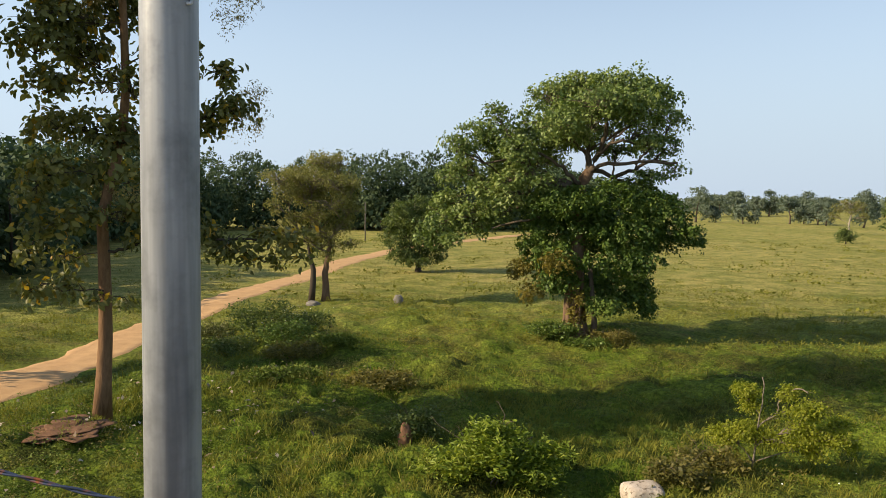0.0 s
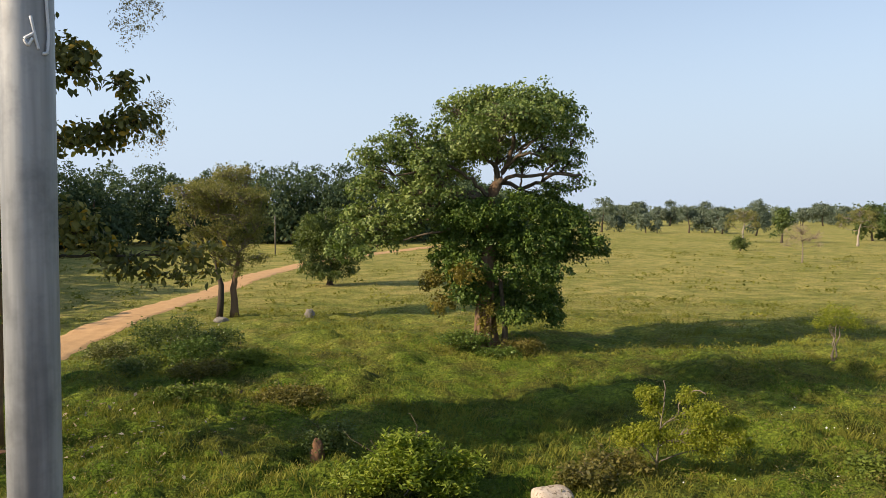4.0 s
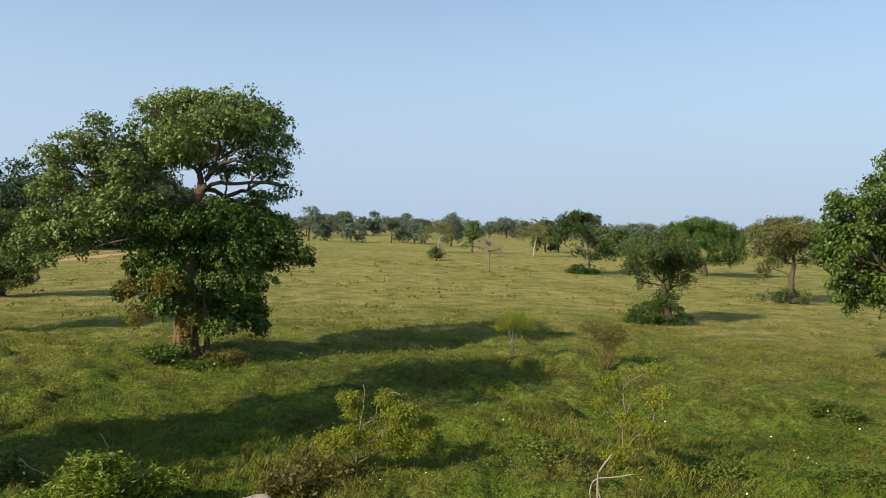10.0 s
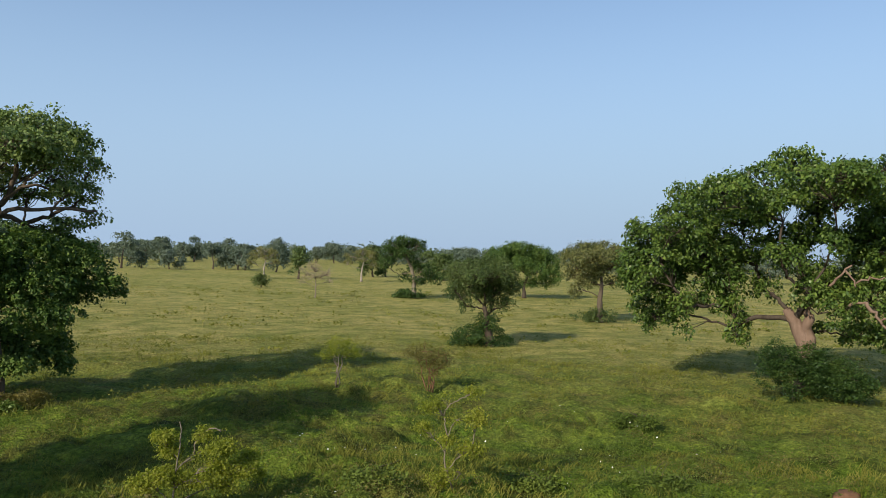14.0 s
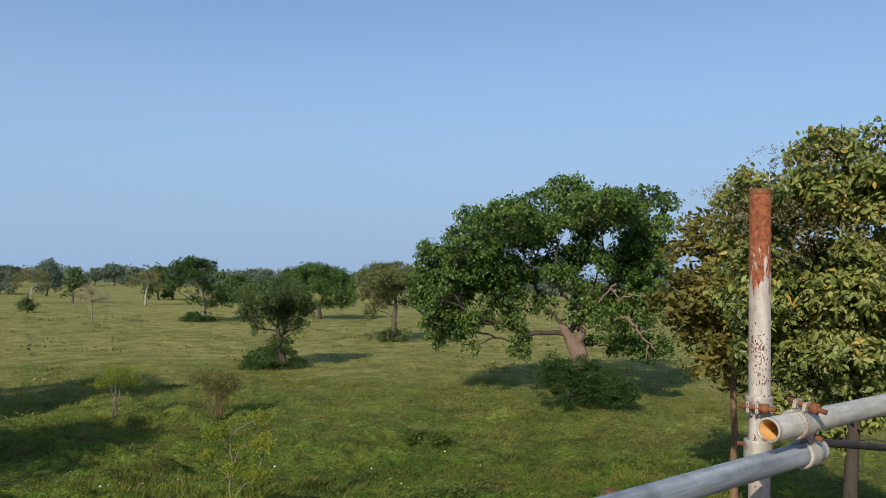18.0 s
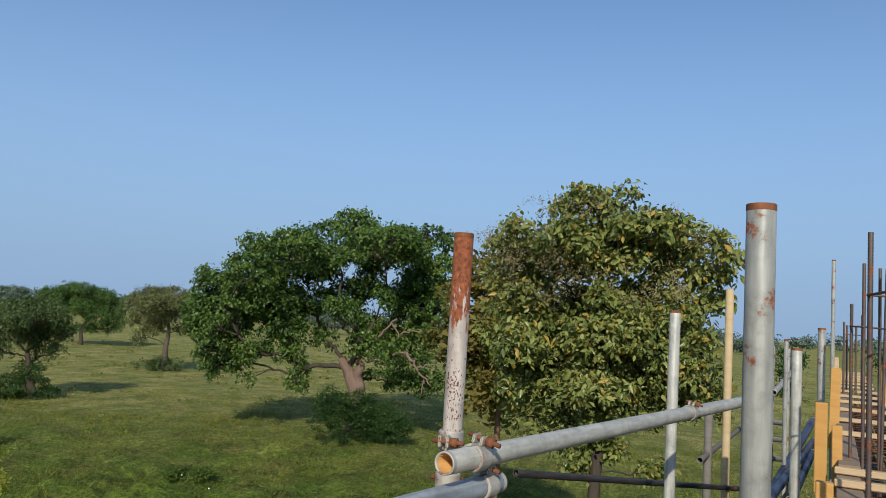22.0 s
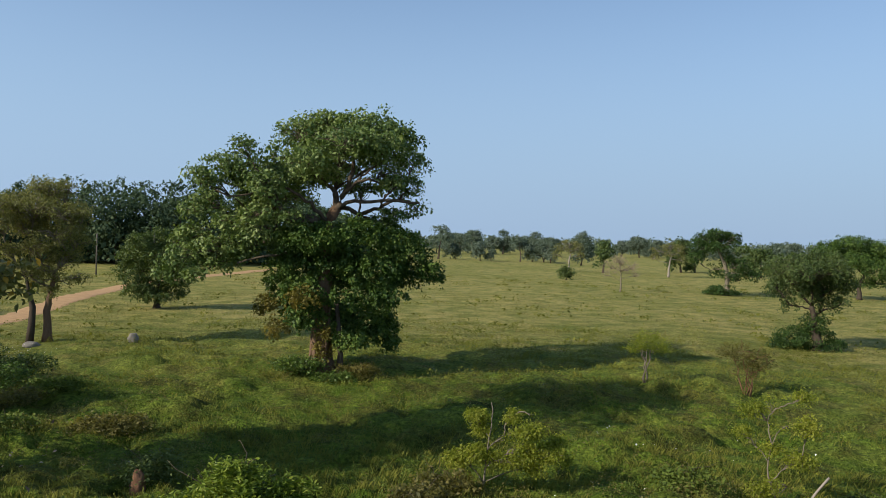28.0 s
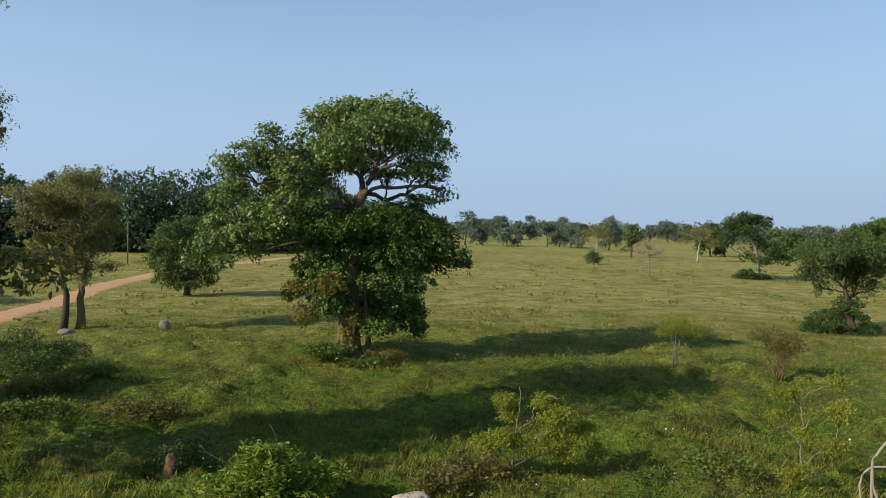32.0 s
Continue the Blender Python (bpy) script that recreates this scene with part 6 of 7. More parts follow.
for x, y, h, r, leaf, lab in ((-8.9, 42.6, 2.4, 2.1, LEAF_MID, "grey-green scrub mound with white blossom"), (-7.0, 40.6, 1.4, 1.6, LEAF_CLIMB, "dark scrub mound on the grassy bank"), (-6.6, 44.0, 1.3, 1.6, LEAF_MID, "grey-green scrub on the grassy bank"), (-9.6, 38.8, 1.1, 1.5, LEAF_MID, "grey-green scrub mound on the grassy bank"), (-6.2, 37.2, 0.8, 1.4, LEAF_OLIVE, "brownish scrub on the grassy bank"),
                              (-11.4, 41.4, 1.2, 1.3, LEAF_SHADE, "grey-green scrub on the grassy bank"), (-4.4, 38.4, 0.6, 1.2, HERB, "low green scrub in pasture"), (-1.8, 31.5, 0.6, 1.6, LEAF_OLIVE, "low brownish weeds in pasture"), (-5.6, 31.0, 0.5, 1.5, HERB, "low green weeds in pasture"),
                              (43.8, 19.6, 3.6, 2.2, LEAF_THICKET, "dark thicket at the foot of a tree"), (45.0, 17.0, 2.0, 1.5, LEAF_THICKET, "dark thicket at the foot of a tree"), (45.2, 18.4, 2.4, 1.8, LEAF_THICKET, "green thicket at the foot of a tree"),
                              (6.8, 42.2, 0.9, 1.5, LEAF_FIG, "green thicket round the trunk"), (9.9, 41.8, 0.9, 1.4, LEAF_OLIVE, "brownish thicket round the trunk"), (8.4, 41.2, 0.5, 1.3, LEAF_FIG, "green thicket round the trunk"),
                              (6.6, 20.6, 0.6, 0.9, LEAF_OLIVE, "brownish low bush beside a pale rock"), (7.8, 21.6, 0.7, 1.0, LEAF_OLIVE, "brownish low bush in grass"), (-0.2, 24.6, 0.9, 0.8, LEAF_MID, "grey-green weeds round an earth mound"),
                              (14.6, 19.6, 0.5, 1.0, HERB, "low green bush in pasture"), (19.8, 17.6, 0.45, 1.1, HERB, "low green bush in pasture"), (22.4, 14.4, 0.5, 1.1, HERB, "low green bush in pasture"), (30.0, 20.5, 0.4, 1.1, HERB, "low bright herbs in pasture")):
    n = int(60 * r)
    shrub("low_bush", (x, y), [(-0.3 * r, 0, 0.7 * h), (0.3 * r, 0, 0.8 * h)], [(0, 0, h * 0.45, r, r * 0.8, h * 0.45, n), (r * 0.4, 0, h * 0.7, r * 0.5, r * 0.5, h * 0.3, n // 3), (-r * 0.4, -0.1, h * 0.65, r * 0.45, r * 0.5, h * 0.3, n // 3)],
          leaf, 0.11, lab, 0.16, 64 if leaf is LEAF_THICKET else 26, BARK_BIG, 0.02)


# ---- small things on the pasture ----
def lump(name, at, size, mat, label, category, seed, rough=0.12, sub=3, blocky=False):
    bm = bmesh.new()
    bmesh.ops.create_icosphere(bm, subdivisions=sub, radius=1.0)
    for v in bm.verts:
        n = noise.noise(v.co * 1.4 + Vector((seed, 0, 0))) + 0.4 * noise.noise(v.co * 3.7 + Vector((0, seed, 0)))
        if blocky:
            c = v.co.copy()
            v.co = c / (abs(c.x) ** 5 + abs(c.y) ** 5 + abs(c.z) ** 5) ** 0.2
        v.co *= 1 + rough * n * 2
        v.co = Vector((v.co.x * size[0], v.co.y * size[1], v.co.z * size[2]))
    me = bpy.data.meshes.new(name)
    bm.to_mesh(me)
    bm.free()
    me.materials.append(mat)
    me.polygons.foreach_set("use_smooth", [True] * len(me.polygons))
    ob = new(name, me)
    ob.location = (at[0], at[1], at[2] + float(ground_z(at[0], at[1])))
    return tagged(ob, label, category)


def rock_material():
    m, nt, _ = material("pale_rock")
    co = obj_coords(nt)
    a, b = noise_tex(nt, 3.0, 6.0, co, 0.7), noise_tex(nt, 9.0, 5.0, co, 0.7)
    col = ramp(nt, a, [(0.3, (0.37, 0.30, 0.23)), (0.65, (0.60, 0.51, 0.41))])
    col = mixed(nt, ramp(nt, b, [(0.55, (0, 0, 0)), (0.62, (1, 1, 1))]), col, (0.16, 0.12, 0.08))
    finish(nt, col, 0.9, bump(nt, b, 0.7, 0.05))
    return m


PALE_ROCK = rock_material()
GREY_ROCK = earth_material("grey_stone", (0.12, 0.11, 0.09), (0.30, 0.27, 0.23), 3.0)
lump("boulder", (5.58, 20.1, 0.02), (0.52, 0.44, 0.46), PALE_ROCK, "pale blocky boulder with dark lichen in green herbs", "rock", 3, 0.045, 4, True)
lump("termite_mound", (-0.6, 24.1, 0.15), (0.20, 0.18, 0.42), SOIL, "small reddish-brown earth mound among weeds", "mound", 8, 0.2)
lump("stone", (-2.1, 58.4, 0.25), (0.36, 0.3, 0.42), GREY_ROCK, "small weathered grey stone post stub in grass", "stone", 5, 0.12)
lump("stone", (-8.2, 57.0, 0.12), (0.55, 0.35, 0.24), GREY_ROCK, "flat grey stone at the foot of twin stems", "stone", 6, 0.12)
lump("bare_soil", (-10.8, 24.2, 0.05), (0.95, 1.1, 0.10), SOIL, "patch of bare red-brown soil with leaf litter", "soil", 9, 0.4, 5)
lump("bare_soil", (26.0, 9.8, 0.04), (0.5, 0.4, 0.12), SOIL, "patch of bare reddish soil in grass", "soil", 12, 0.25)


def litter():
    """Dry fallen leaves round the broad-leaved tree."""
    n = 260
    x, y = -9.6 + rng.normal(size=n) * 3.4, 27.0 + rng.normal(size=n) * 3.0
    p = np.stack([x, y, ground_z(x, y) + 0.22], 1)
    m, nt, _ = material("dead_leaves")
    rnd = nt.nodes.new("ShaderNodeNewGeometry").outputs["Random Per Island"]
    finish(nt, ramp(nt, rnd, [(0, (0.16, 0.11, 0.07)), (0.6, (0.33, 0.27, 0.19)), (1, (0.55, 0.49, 0.38))]), 0.8)
    tagged(new("leaf_litter", mesh_of("leaf_litter", leaf_quads(p, 0.15, 0.6, 1.2, 0.0), 4, m)), "dry curled fallen leaves on low herbs", "leaves", kind="stuff")


litter()


def blossoms():
    """Small white flowers dotted over herbs and a scrub mound."""
    n = 240
    x = np.concatenate([-7.4 + rng.normal(size=170) * 0.9, rng.uniform(8, 30, 70)])
    y = np.concatenate([43.4 + rng.normal(size=170) * 0.9, rng.uniform(14, 26, 70)])
    z = ground_z(x, y) + np.concatenate([rng.uniform(0.6, 1.7, 170), rng.uniform(0.3, 0.5, 70)])
    m, nt, _ = material("white_petals")
    finish(nt, mixed(nt, noise_tex(nt, 8.0), (0.80, 0.80, 0.74), (0.66, 0.68, 0.58)), 0.7)
    tagged(new("blossom", mesh_of("blossom", leaf_quads(np.stack([x, y, z], 1), 0.05, 0.9, 0.6, 0.0), 4, m)), "small white blossoms over the herbs", "flowers", kind="stuff")


blossoms()

GREYWOOD = wood_material("weathered_wood", (0.10, 0.085, 0.07), (0.26, 0.225, 0.18))
for px, py, h in ((-11.6, 146.6, 7.2), (-3.0, 185.0, 8.0)):
    up = thing("utility_pole", (px, py, float(ground_z(px, py))), "weathered wooden utility pole beside the track", "pole", "utility poles")
    w = Wood()
    w.add([(0, 0, -0.2), (0, 0, h * 0.5), (0, 0, h)], [0.13, 0.115, 0.095], 10)
    child("shaft", w.mesh("shaft", GREYWOOD), up)

# ---- scaffold ----
GALV = metal_material("galvanised_tube", (0.34, 0.315, 0.26), (0.54, 0.505, 0.42), 0.5, 0.05)
GALV_NEAR = metal_material("smooth_grey_tube", (0.155, 0.165, 0.175), (0.40, 0.415, 0.42), 0.45, 0.12, stretch=(1, 1, 0.06))
GALV_DULL = metal_material("dull_galvanised_tube", (0.25, 0.235, 0.20), (0.41, 0.385, 0.33), 0.55, 0.08, rust=0.12)
GALV_RUST = metal_material("rust_topped_tube", (0.37, 0.30, 0.24), (0.55, 0.475, 0.395), 0.65, 0.1, rust=0.05, rust_above=(8.02, 8.24), freckles=True)
GALV_SPOT = metal_material("spotted_galvanised_tube", (0.25, 0.24, 0.205), (0.40, 0.38, 0.32), 0.5, 0.12, rust=0.04, rust_above=(1.2, 5.5))
PAINTED = metal_material("dark_blue_tube", (0.030, 0.045, 0.085), (0.055, 0.075, 0.12), 0.4, 0.3, rust=0.1)
BLACK_PIPE = metal_material("black_rusty_bar", (0.030, 0.026, 0.024), (0.075, 0.06, 0.05), 0.55, 0.3, rust=0.06)
RUST = metal_material("rusty_iron", (0.14, 0.052, 0.022), (0.29, 0.11, 0.04), 0.85, 0.1)
CAST = metal_material("cast_coupler", (0.40, 0.35, 0.28), (0.58, 0.52, 0.43), 0.6, 0.35, rust=0.12)
REBAR = metal_material("ribbed_bar", (0.085, 0.065, 0.055), (0.17, 0.125, 0.10), 0.6, 0.4, rust=0.25)
YELLOW = wood_material("fresh_yellow_timber", (0.45, 0.215, 0.05), (0.70, 0.385, 0.105))
PLANK = wood_material("sawn_plank", (0.40, 0.26, 0.13), (0.70, 0.50, 0.28))
OLDPLANK = wood_material("used_plank", (0.20, 0.135, 0.08), (0.42, 0.30, 0.19))
POLEWOOD = wood_material("peeled_pole_wood", (0.44, 0.30, 0.14), (0.72, 0.54, 0.30))
CONCRETE = earth_material("raw_concrete", (0.24, 0.23, 0.21), (0.38, 0.36, 0.33), 2.0)
R = 0.02415


def pipe_mesh(name, length, r, mat, wall=0.0035, sides=28, open_ends=True):
    """A hollow tube along z with a wall and softly dented rims."""
    bm = bmesh.new()
    rings = []
    prof = [(r - wall, 0.0), (r - 0.0006, 0.0), (r, 0.001)] + [(r, length * k / 10) for k in range(1, 10)] + [(r, length - 0.001), (r - 0.0006, length), (r - wall, length)]
    if open_ends:
        prof += [(r - wall, length - 0.25 if length > 0.6 else length * 0.5), (r - wall, 0.25 if length > 0.6 else length * 0.49)]
    for rad, z in prof:
        rings.append([bm.verts.new((rad * math.cos(a), rad * math.sin(a), z)) for a in (2 * math.pi * k / sides for k in range(sides))])
    for a, b in zip(rings, rings[1:] + rings[:1]):
        for k in range(sides):
            f = bm.faces.new((a[k], a[(k + 1) % sides], b[(k + 1) % sides], b[k]))
            f.smooth = True
    me = bpy.data.meshes.new(name)
    bm.to_mesh(me)
    bm.free()
    me.materials.append(mat)
    return me


def aim(p, q):
    p, q = Vector(p), Vector(q)
    return Matrix.Translation(p) @ (q - p).to_track_quat("Z", "Y").to_matrix().to_4x4()


def pipe(name, p, q, mat, label, category="scaffold pole", r=R, group="", wall=0.0035):
    """A tube from p to q as a thing of its own; upright ones keep world heights for their wear."""
    me = pipe_mesh(name, (Vector(q) - Vector(p)).length, r, mat, wall)
    m = aim(p, q)
    ob = new(name, me)
    ob.matrix_world = m
    if wall < r * 0.5 and mat is not GREYWOOD:
        for z in (-0.0008, (Vector(q) - Vector(p)).length - 0.0112):
            child("rim", pipe_mesh("rim", 0.012, r + 0.0004, CAST if mat is not BLACK_PIPE else BLACK_PIPE, 0.0042, 24, False), ob, "worn cut rim").location = (0, 0, z)
    return tagged(ob, label, category, group)


def clamp(at, along, label, bolt_way, r=R, size=1.0, cast=None):
    """A swivel half-coupler: a split band round a tube, a hinge lug, a T-bolt with its nut."""
    cast = cast or CAST
    root = thing("coupler", at, label, "coupler", "scaffold couplers")
    m = Vector(along).to_track_quat("Z", "Y").to_matrix().to_4x4()
    root.matrix_world = Matrix.Translation(at) @ m
    inv = m.inverted().to_3x3()
    bw = (inv @ Vector(bolt_way)).normalized()
    bw = Vector((bw.x, bw.y, 0)).normalized()
    side = Vector((-bw.y, bw.x, 0))
    bm = bmesh.new()
    n, wdt = 40, 0.022 * size
    outer, inner = r + 0.0065 * size, r + 0.0008
    start = math.atan2(bw.y, bw.x) + 0.22
    sweep = 2 * math.pi - 0.44
    prev = None
    for k in range(n + 1):
        a = start + sweep * k / n
        c, s = math.cos(a), math.sin(a)
        ring = [bm.verts.new((rad * c, rad * s, z)) for rad, z in ((inner, -wdt), (outer - 0.002, -wdt), (outer, -wdt + 0.003), (outer, wdt - 0.003), (outer - 0.002, wdt), (inner, wdt))]
        if prev:
            for i in range(6):
                bm.faces.new((prev[i], prev[(i + 1) % 6], ring[(i + 1) % 6], ring[i]))
        else:
            bm.faces.new(ring)
        prev = ring
    bm.faces.new(list(reversed(prev)))
    me = bpy.data.meshes.new("band")
    bm.to_mesh(me)
    bm.free()
    me.materials.append(cast)
    child("band", me, root)
    for sg, nm in ((1, "lug"), (-1, "lug")):
        bm = bmesh.new()
        bmesh.ops.create_cube(bm, size=1)
        bmesh.ops.scale(bm, vec=(0.022 * size, 0.007, 0.030 * size), verts=bm.verts)
        bmesh.ops.bevel(bm, geom=bm.edges[:], offset=0.003, segments=2, affect="EDGES")
        rot = Matrix.Rotation(math.atan2(bw.y, bw.x), 4, "Z")
        bmesh.ops.transform(bm, matrix=Matrix.Translation(bw * (outer + 0.009 * size) + side * sg * 0.010 * size) @ rot, verts=bm.verts)
        me = bpy.data.meshes.new(nm)
        bm.to_mesh(me)
        bm.free()
        me.materials.append(cast)
        child(nm, me, root)
    w = Wood()
    c0 = bw * (outer + 0.012 * size)
    w.add([tuple(c0 - side * 0.030 * size), tuple(c0), tuple(c0 + side * 0.05 * size)], [0.0055 * size] * 3, 10)
    bolt = child("bolt", w.mesh("bolt", RUST), root, "rusty threaded bolt")
    w = Wood()
    w.add([tuple(c0 + side * 0.018 * size), tuple(c0 + side * 0.026 * size), tuple(c0 + side * 0.034 * size)], [0.012 * size] * 3, 6)
    child("nut", w.mesh("nut", RUST), bolt)
    return root


def upright(p, top, bottom, mat, label, lean=(0.0, 0.0), r=R, name="scaffold_standard", cat="scaffold pole"):
    """A standing tube; lean moves its foot."""
    foot, head = Vector((p[0] + lean[0], p[1] + lean[1], bottom)), Vector((p[0], p[1], top))
    root = thing(name, foot, label, cat, "scaffold uprights")
    root.matrix_world = aim(foot, head)
    shaft = child("tube", pipe_mesh("tube", (head - foot).length, r, mat, 0.0035 if mat not in (POLEWOOD, GREYWOOD) else r - 0.001), root)
    if mat not in (POLEWOOD, GREYWOOD):
        rim = child("rim", pipe_mesh("rim", 0.012, r + 0.0005, RUST, 0.0045, 24, False), shaft, "rusty cut rim")
        rim.location = (0, 0, (head - foot).length - 0.0112)
    return root


DECK = 6.45
A = Vector((0.988, -0.155, 0)).normalized()           # along the building's edge
N = Vector((0.155, 0.988, 0)).normalized()            # outwards from it

# nearest upright with a chalk mark, its clamp and the ledger below it
near_pole = upright((-0.172, 1.409), 9.4, 0.0, GALV_NEAR, "smooth galvanised scaffold pole with white chalk squiggle", (-0.012, -0.004), r=0.0205)
clamp((-0.179, 1.406, 7.594), (0, 0, 1), "dark worn coupler on a scaffold pole", (0.95, -0.1, 0), r=0.0205, cast=PAINTED)
pipe("scaffold_ledger", (-1.95, 1.33, 7.64), (-0.275, 1.36, 7.593), GALV_DULL, "grey scaffold ledger at the platform edge", "scaffold pole")


def chalk():
    m, nt, _ = material("chalk")
    finish(nt, mixed(nt, noise_tex(nt, 400.0), (0.72, 0.75, 0.78), (0.5, 0.54, 0.58)), 0.9)
    root = tagged(new("chalk_mark"), "white chalk squiggle rubbed on a scaffold pole", "mark")
    view = Vector((0.05, 0.84, 7.82))
    c = Vector((-0.172, 1.409, 0))
    to = Vector((view.x - c.x, view.y - c.y, 0)).normalized()
    a0 = math.atan2(to.y, to.x)
    lines = [[(0.55, 8.03), (0.62, 8.0), (0.7, 7.972), (0.62, 7.958), (0.45, 7.957)], [(0.1, 7.968), (-0.05, 7.962), (-0.2, 7.967), (0.15, 7.972)], [(0.05, 7.985), (0.2, 7.968), (0.3, 7.96)]]
    for ln in lines:
        pts = [(c.x + 0.0211 * math.cos(a0 + a), c.y + 0.0211 * math.sin(a0 + a), z + 0.022) for a, z in ln]
        t = np.linspace(0, 1, len(pts))
        f = np.linspace(0, 1, 14)
        arr = np.array(pts)
        arr = np.stack([np.interp(f, t, arr[:, k]) for k in range(3)], 1)
        w = Wood()
        w.add(arr, np.full(14, 0.0013), 5)
        child("stroke", w.mesh("stroke", m), root)


chalk()


def cable():
    """A twisted wire slung from the near pole."""
    root = thing("twisted_wire", (0, 0, 0), "twisted bare wire tied to a scaffold pole", "wire")
    s = np.linspace(0, 1, 300)
    mid = np.array([-0.196, 1.397, 7.619]) + np.outer(s, np.array([-1.5, 0.12, 0.40])) + np.outer(np.sin(np.pi * s), [0, 0, -0.03])
    for ph in (0.0, math.pi):
        off = 0.0011 * np.stack([0 * s, np.cos(s * 150 + ph), np.sin(s * 150 + ph)], 1)
        w = Wood()
        w.add(mid + off, np.full(300, 0.0010), 6)
        child("strand", w.mesh("strand", PAINTED), root)


cable()

# corner upright, the two rails and their couplers
upright((1.91, 0.06), 8.30, 0.0, GALV_RUST, "scaffold upright with flaking white coat and rusted top", (-0.02, 0.02))
RAIL_A, RAIL_B = Vector((1.614, -0.0147, 7.796)), Vector((4.35, -0.83, 7.795))
pipe("guard_rail", RAIL_A, RAIL_B, GALV, "galvanised scaffold guard rail with open rusty end", "scaffold rail")
LOW_A, LOW_B = Vector((1.87, -0.068, 7.722)), Vector((0.72, 0.31, 7.70))
pipe("scaffold_ledger", LOW_A, LOW_B, GALV_NEAR, "galvanised scaffold ledger below the guard rail", "scaffold pole")
bore = child("bore", pipe_mesh("bore", 0.22, R - 0.0037, metal_material("orange_rust", (0.42, 0.20, 0.05), (0.62, 0.34, 0.10), 0.9, 0.0), 0.001, 20), bpy.data.objects["guard_rail"], "orange rusted inside of the tube")
bore.location = (0, 0, 0.004)
rd = (RAIL_B - RAIL_A).normalized()
ld = (LOW_B - LOW_A).normalized()
clamp(RAIL_A + rd * 0.12, rd, "pale worn coupler on the guard rail", (0.2, -0.3, 1.0))
clamp(LOW_A + ld * 0.06, ld, "pale worn coupler on the lower ledger", (0.2, -0.3, 1.0))
clamp((1.905, 0.062, 7.80), (0, 0, 1), "pale worn coupler clasping the rusty upright", (-1.0, 0.1, 0))
clamp((1.903, 0.064, 7.70), (0, 0, 1), "pale worn coupler clasping the rusty upright", (1.0, 0.1, 0))
clamp(RAIL_A + rd * 1.62, rd, "small worn coupler on the guard rail", (0.2, -0.3, 1.0), size=0.8)
upright((1.48, -0.59), 8.31, DECK - 0.1, GALV_SPOT, "thick galvanised scaffold upright beside the platform", (0.0, 0.0))
upright((3.79, -0.40), 8.19, 0.0, GALV, "galvanised scaffold upright behind the guard rail", (0.0, 0.02))
upright((4.23, -0.96), 8.05, DECK - 0.2, GALV, "galvanised scaffold upright beside the formwork")
upright((5.82, -1.29), 8.18, DECK - 0.2, GALV_DULL, "grey scaffold upright with rusty rim beside the formwork")
upright((8.0, -1.685), 8.85, 0.0, GALV_DULL, "thin tall scaffold upright", r=0.017)
upright((8.06, -1.18), 8.04, 0.0, GALV_DULL, "grey scaffold upright of the far bay")
upright((9.04, -1.42), 8.01, 0.0, GALV_DULL, "grey scaffold upright of the far bay")
upright((4.9, -0.98), 8.09, 6.0, GALV_DULL, "thin grey scaffold upright", r=0.012)
upright((5.59, -0.70), 8.40, 0.0, POLEWOOD, "peeled wooden scaffold pole", r=0.026, name="wooden_pole", cat="pole")
upright((7.09, -0.615), 7.50, 0.0, GREYWOOD, "weathered wooden scaffold pole", r=0.034, name="wooden_pole", cat="pole")
for p, q, mat, lab in (((6.7, -0.55, 7.1), (9.4, -1.0, 7.1), GREYWOOD, "horizontal wooden scaffold rail"), ((3.22, 0.18, 7.49), (6.4, -1.05, 6.98), BLACK_PIPE, "long dark rusty bar beyond the scaffold"),
                       ((7.57, -1.06, 7.37), (8.85, -1.38, 7.24), GALV_DULL, "short grey ledger of the far bay"), ((7.57, -1.06, 7.22), (8.85, -1.38, 7.07), GALV_DULL, "short grey ledger of the far bay"), ((7.57, -1.06, 7.05), (8.85, -1.38, 6.88), GALV_DULL, "short grey ledger of the far bay"),
                       ((7.26, -1.13, 7.64), (8.25, -1.37, 7.78), GALV_DULL, "slanting grey brace of the far bay"),
                       ((4.28, -0.84, 7.30), (6.24, -1.30, 7.53), PAINTED, "dark blue slanting scaffold brace"), ((4.47, -0.97, 7.28), (5.65, -1.22, 7.38), PAINTED, "dark blue slanting scaffold brace"), ((4.08, -0.83, 7.34), (6.04, -1.28, 7.41), PAINTED, "dark blue scaffold ledger")):
    pipe("scaffold_brace", p, q, mat, lab, "scaffold pole", 0.016 if mat is BLACK_PIPE else R)

# ---- formwork of the beam ----
def bar(name, size, m, mat, parent=None, label="", cat="", group="", bevel=0.004, twist=0.0):
    bm = bmesh.new()
    bmesh.ops.create_cube(bm, size=1)
    bmesh.ops.scale(bm, vec=size, verts=bm.verts)
    bmesh.ops.bevel(bm, geom=bm.edges[:], offset=bevel, segments=1, affect="EDGES")
    for v in bm.verts:
        v.co.z += twist * v.co.x * v.co.y
    me = bpy.data.meshes.new(name)
    bm.to_mesh(me)
    bm.free()
    me.materials.append(mat)
    ob = new(name, me)
    if parent:
        ob.parent = parent
        ob.matrix_local = m
        return tagged(ob, label) if label else ob
    ob.matrix_world = m
    return tagged(ob, label, cat, group)


EDGE = Vector((4.09, -1.15, 0))
YAW = math.degrees(math.atan2(A.y, A.x))


def on_beam(s, out, z, dx=0, dy=0, dz=0):
    """A pose at s metres along the beam from EDGE, out metres outwards of its outer form, at height z."""
    p = EDGE + A * s + N * out
    return pose(p.x, p.y, z, dx, dy, YAW + dz)


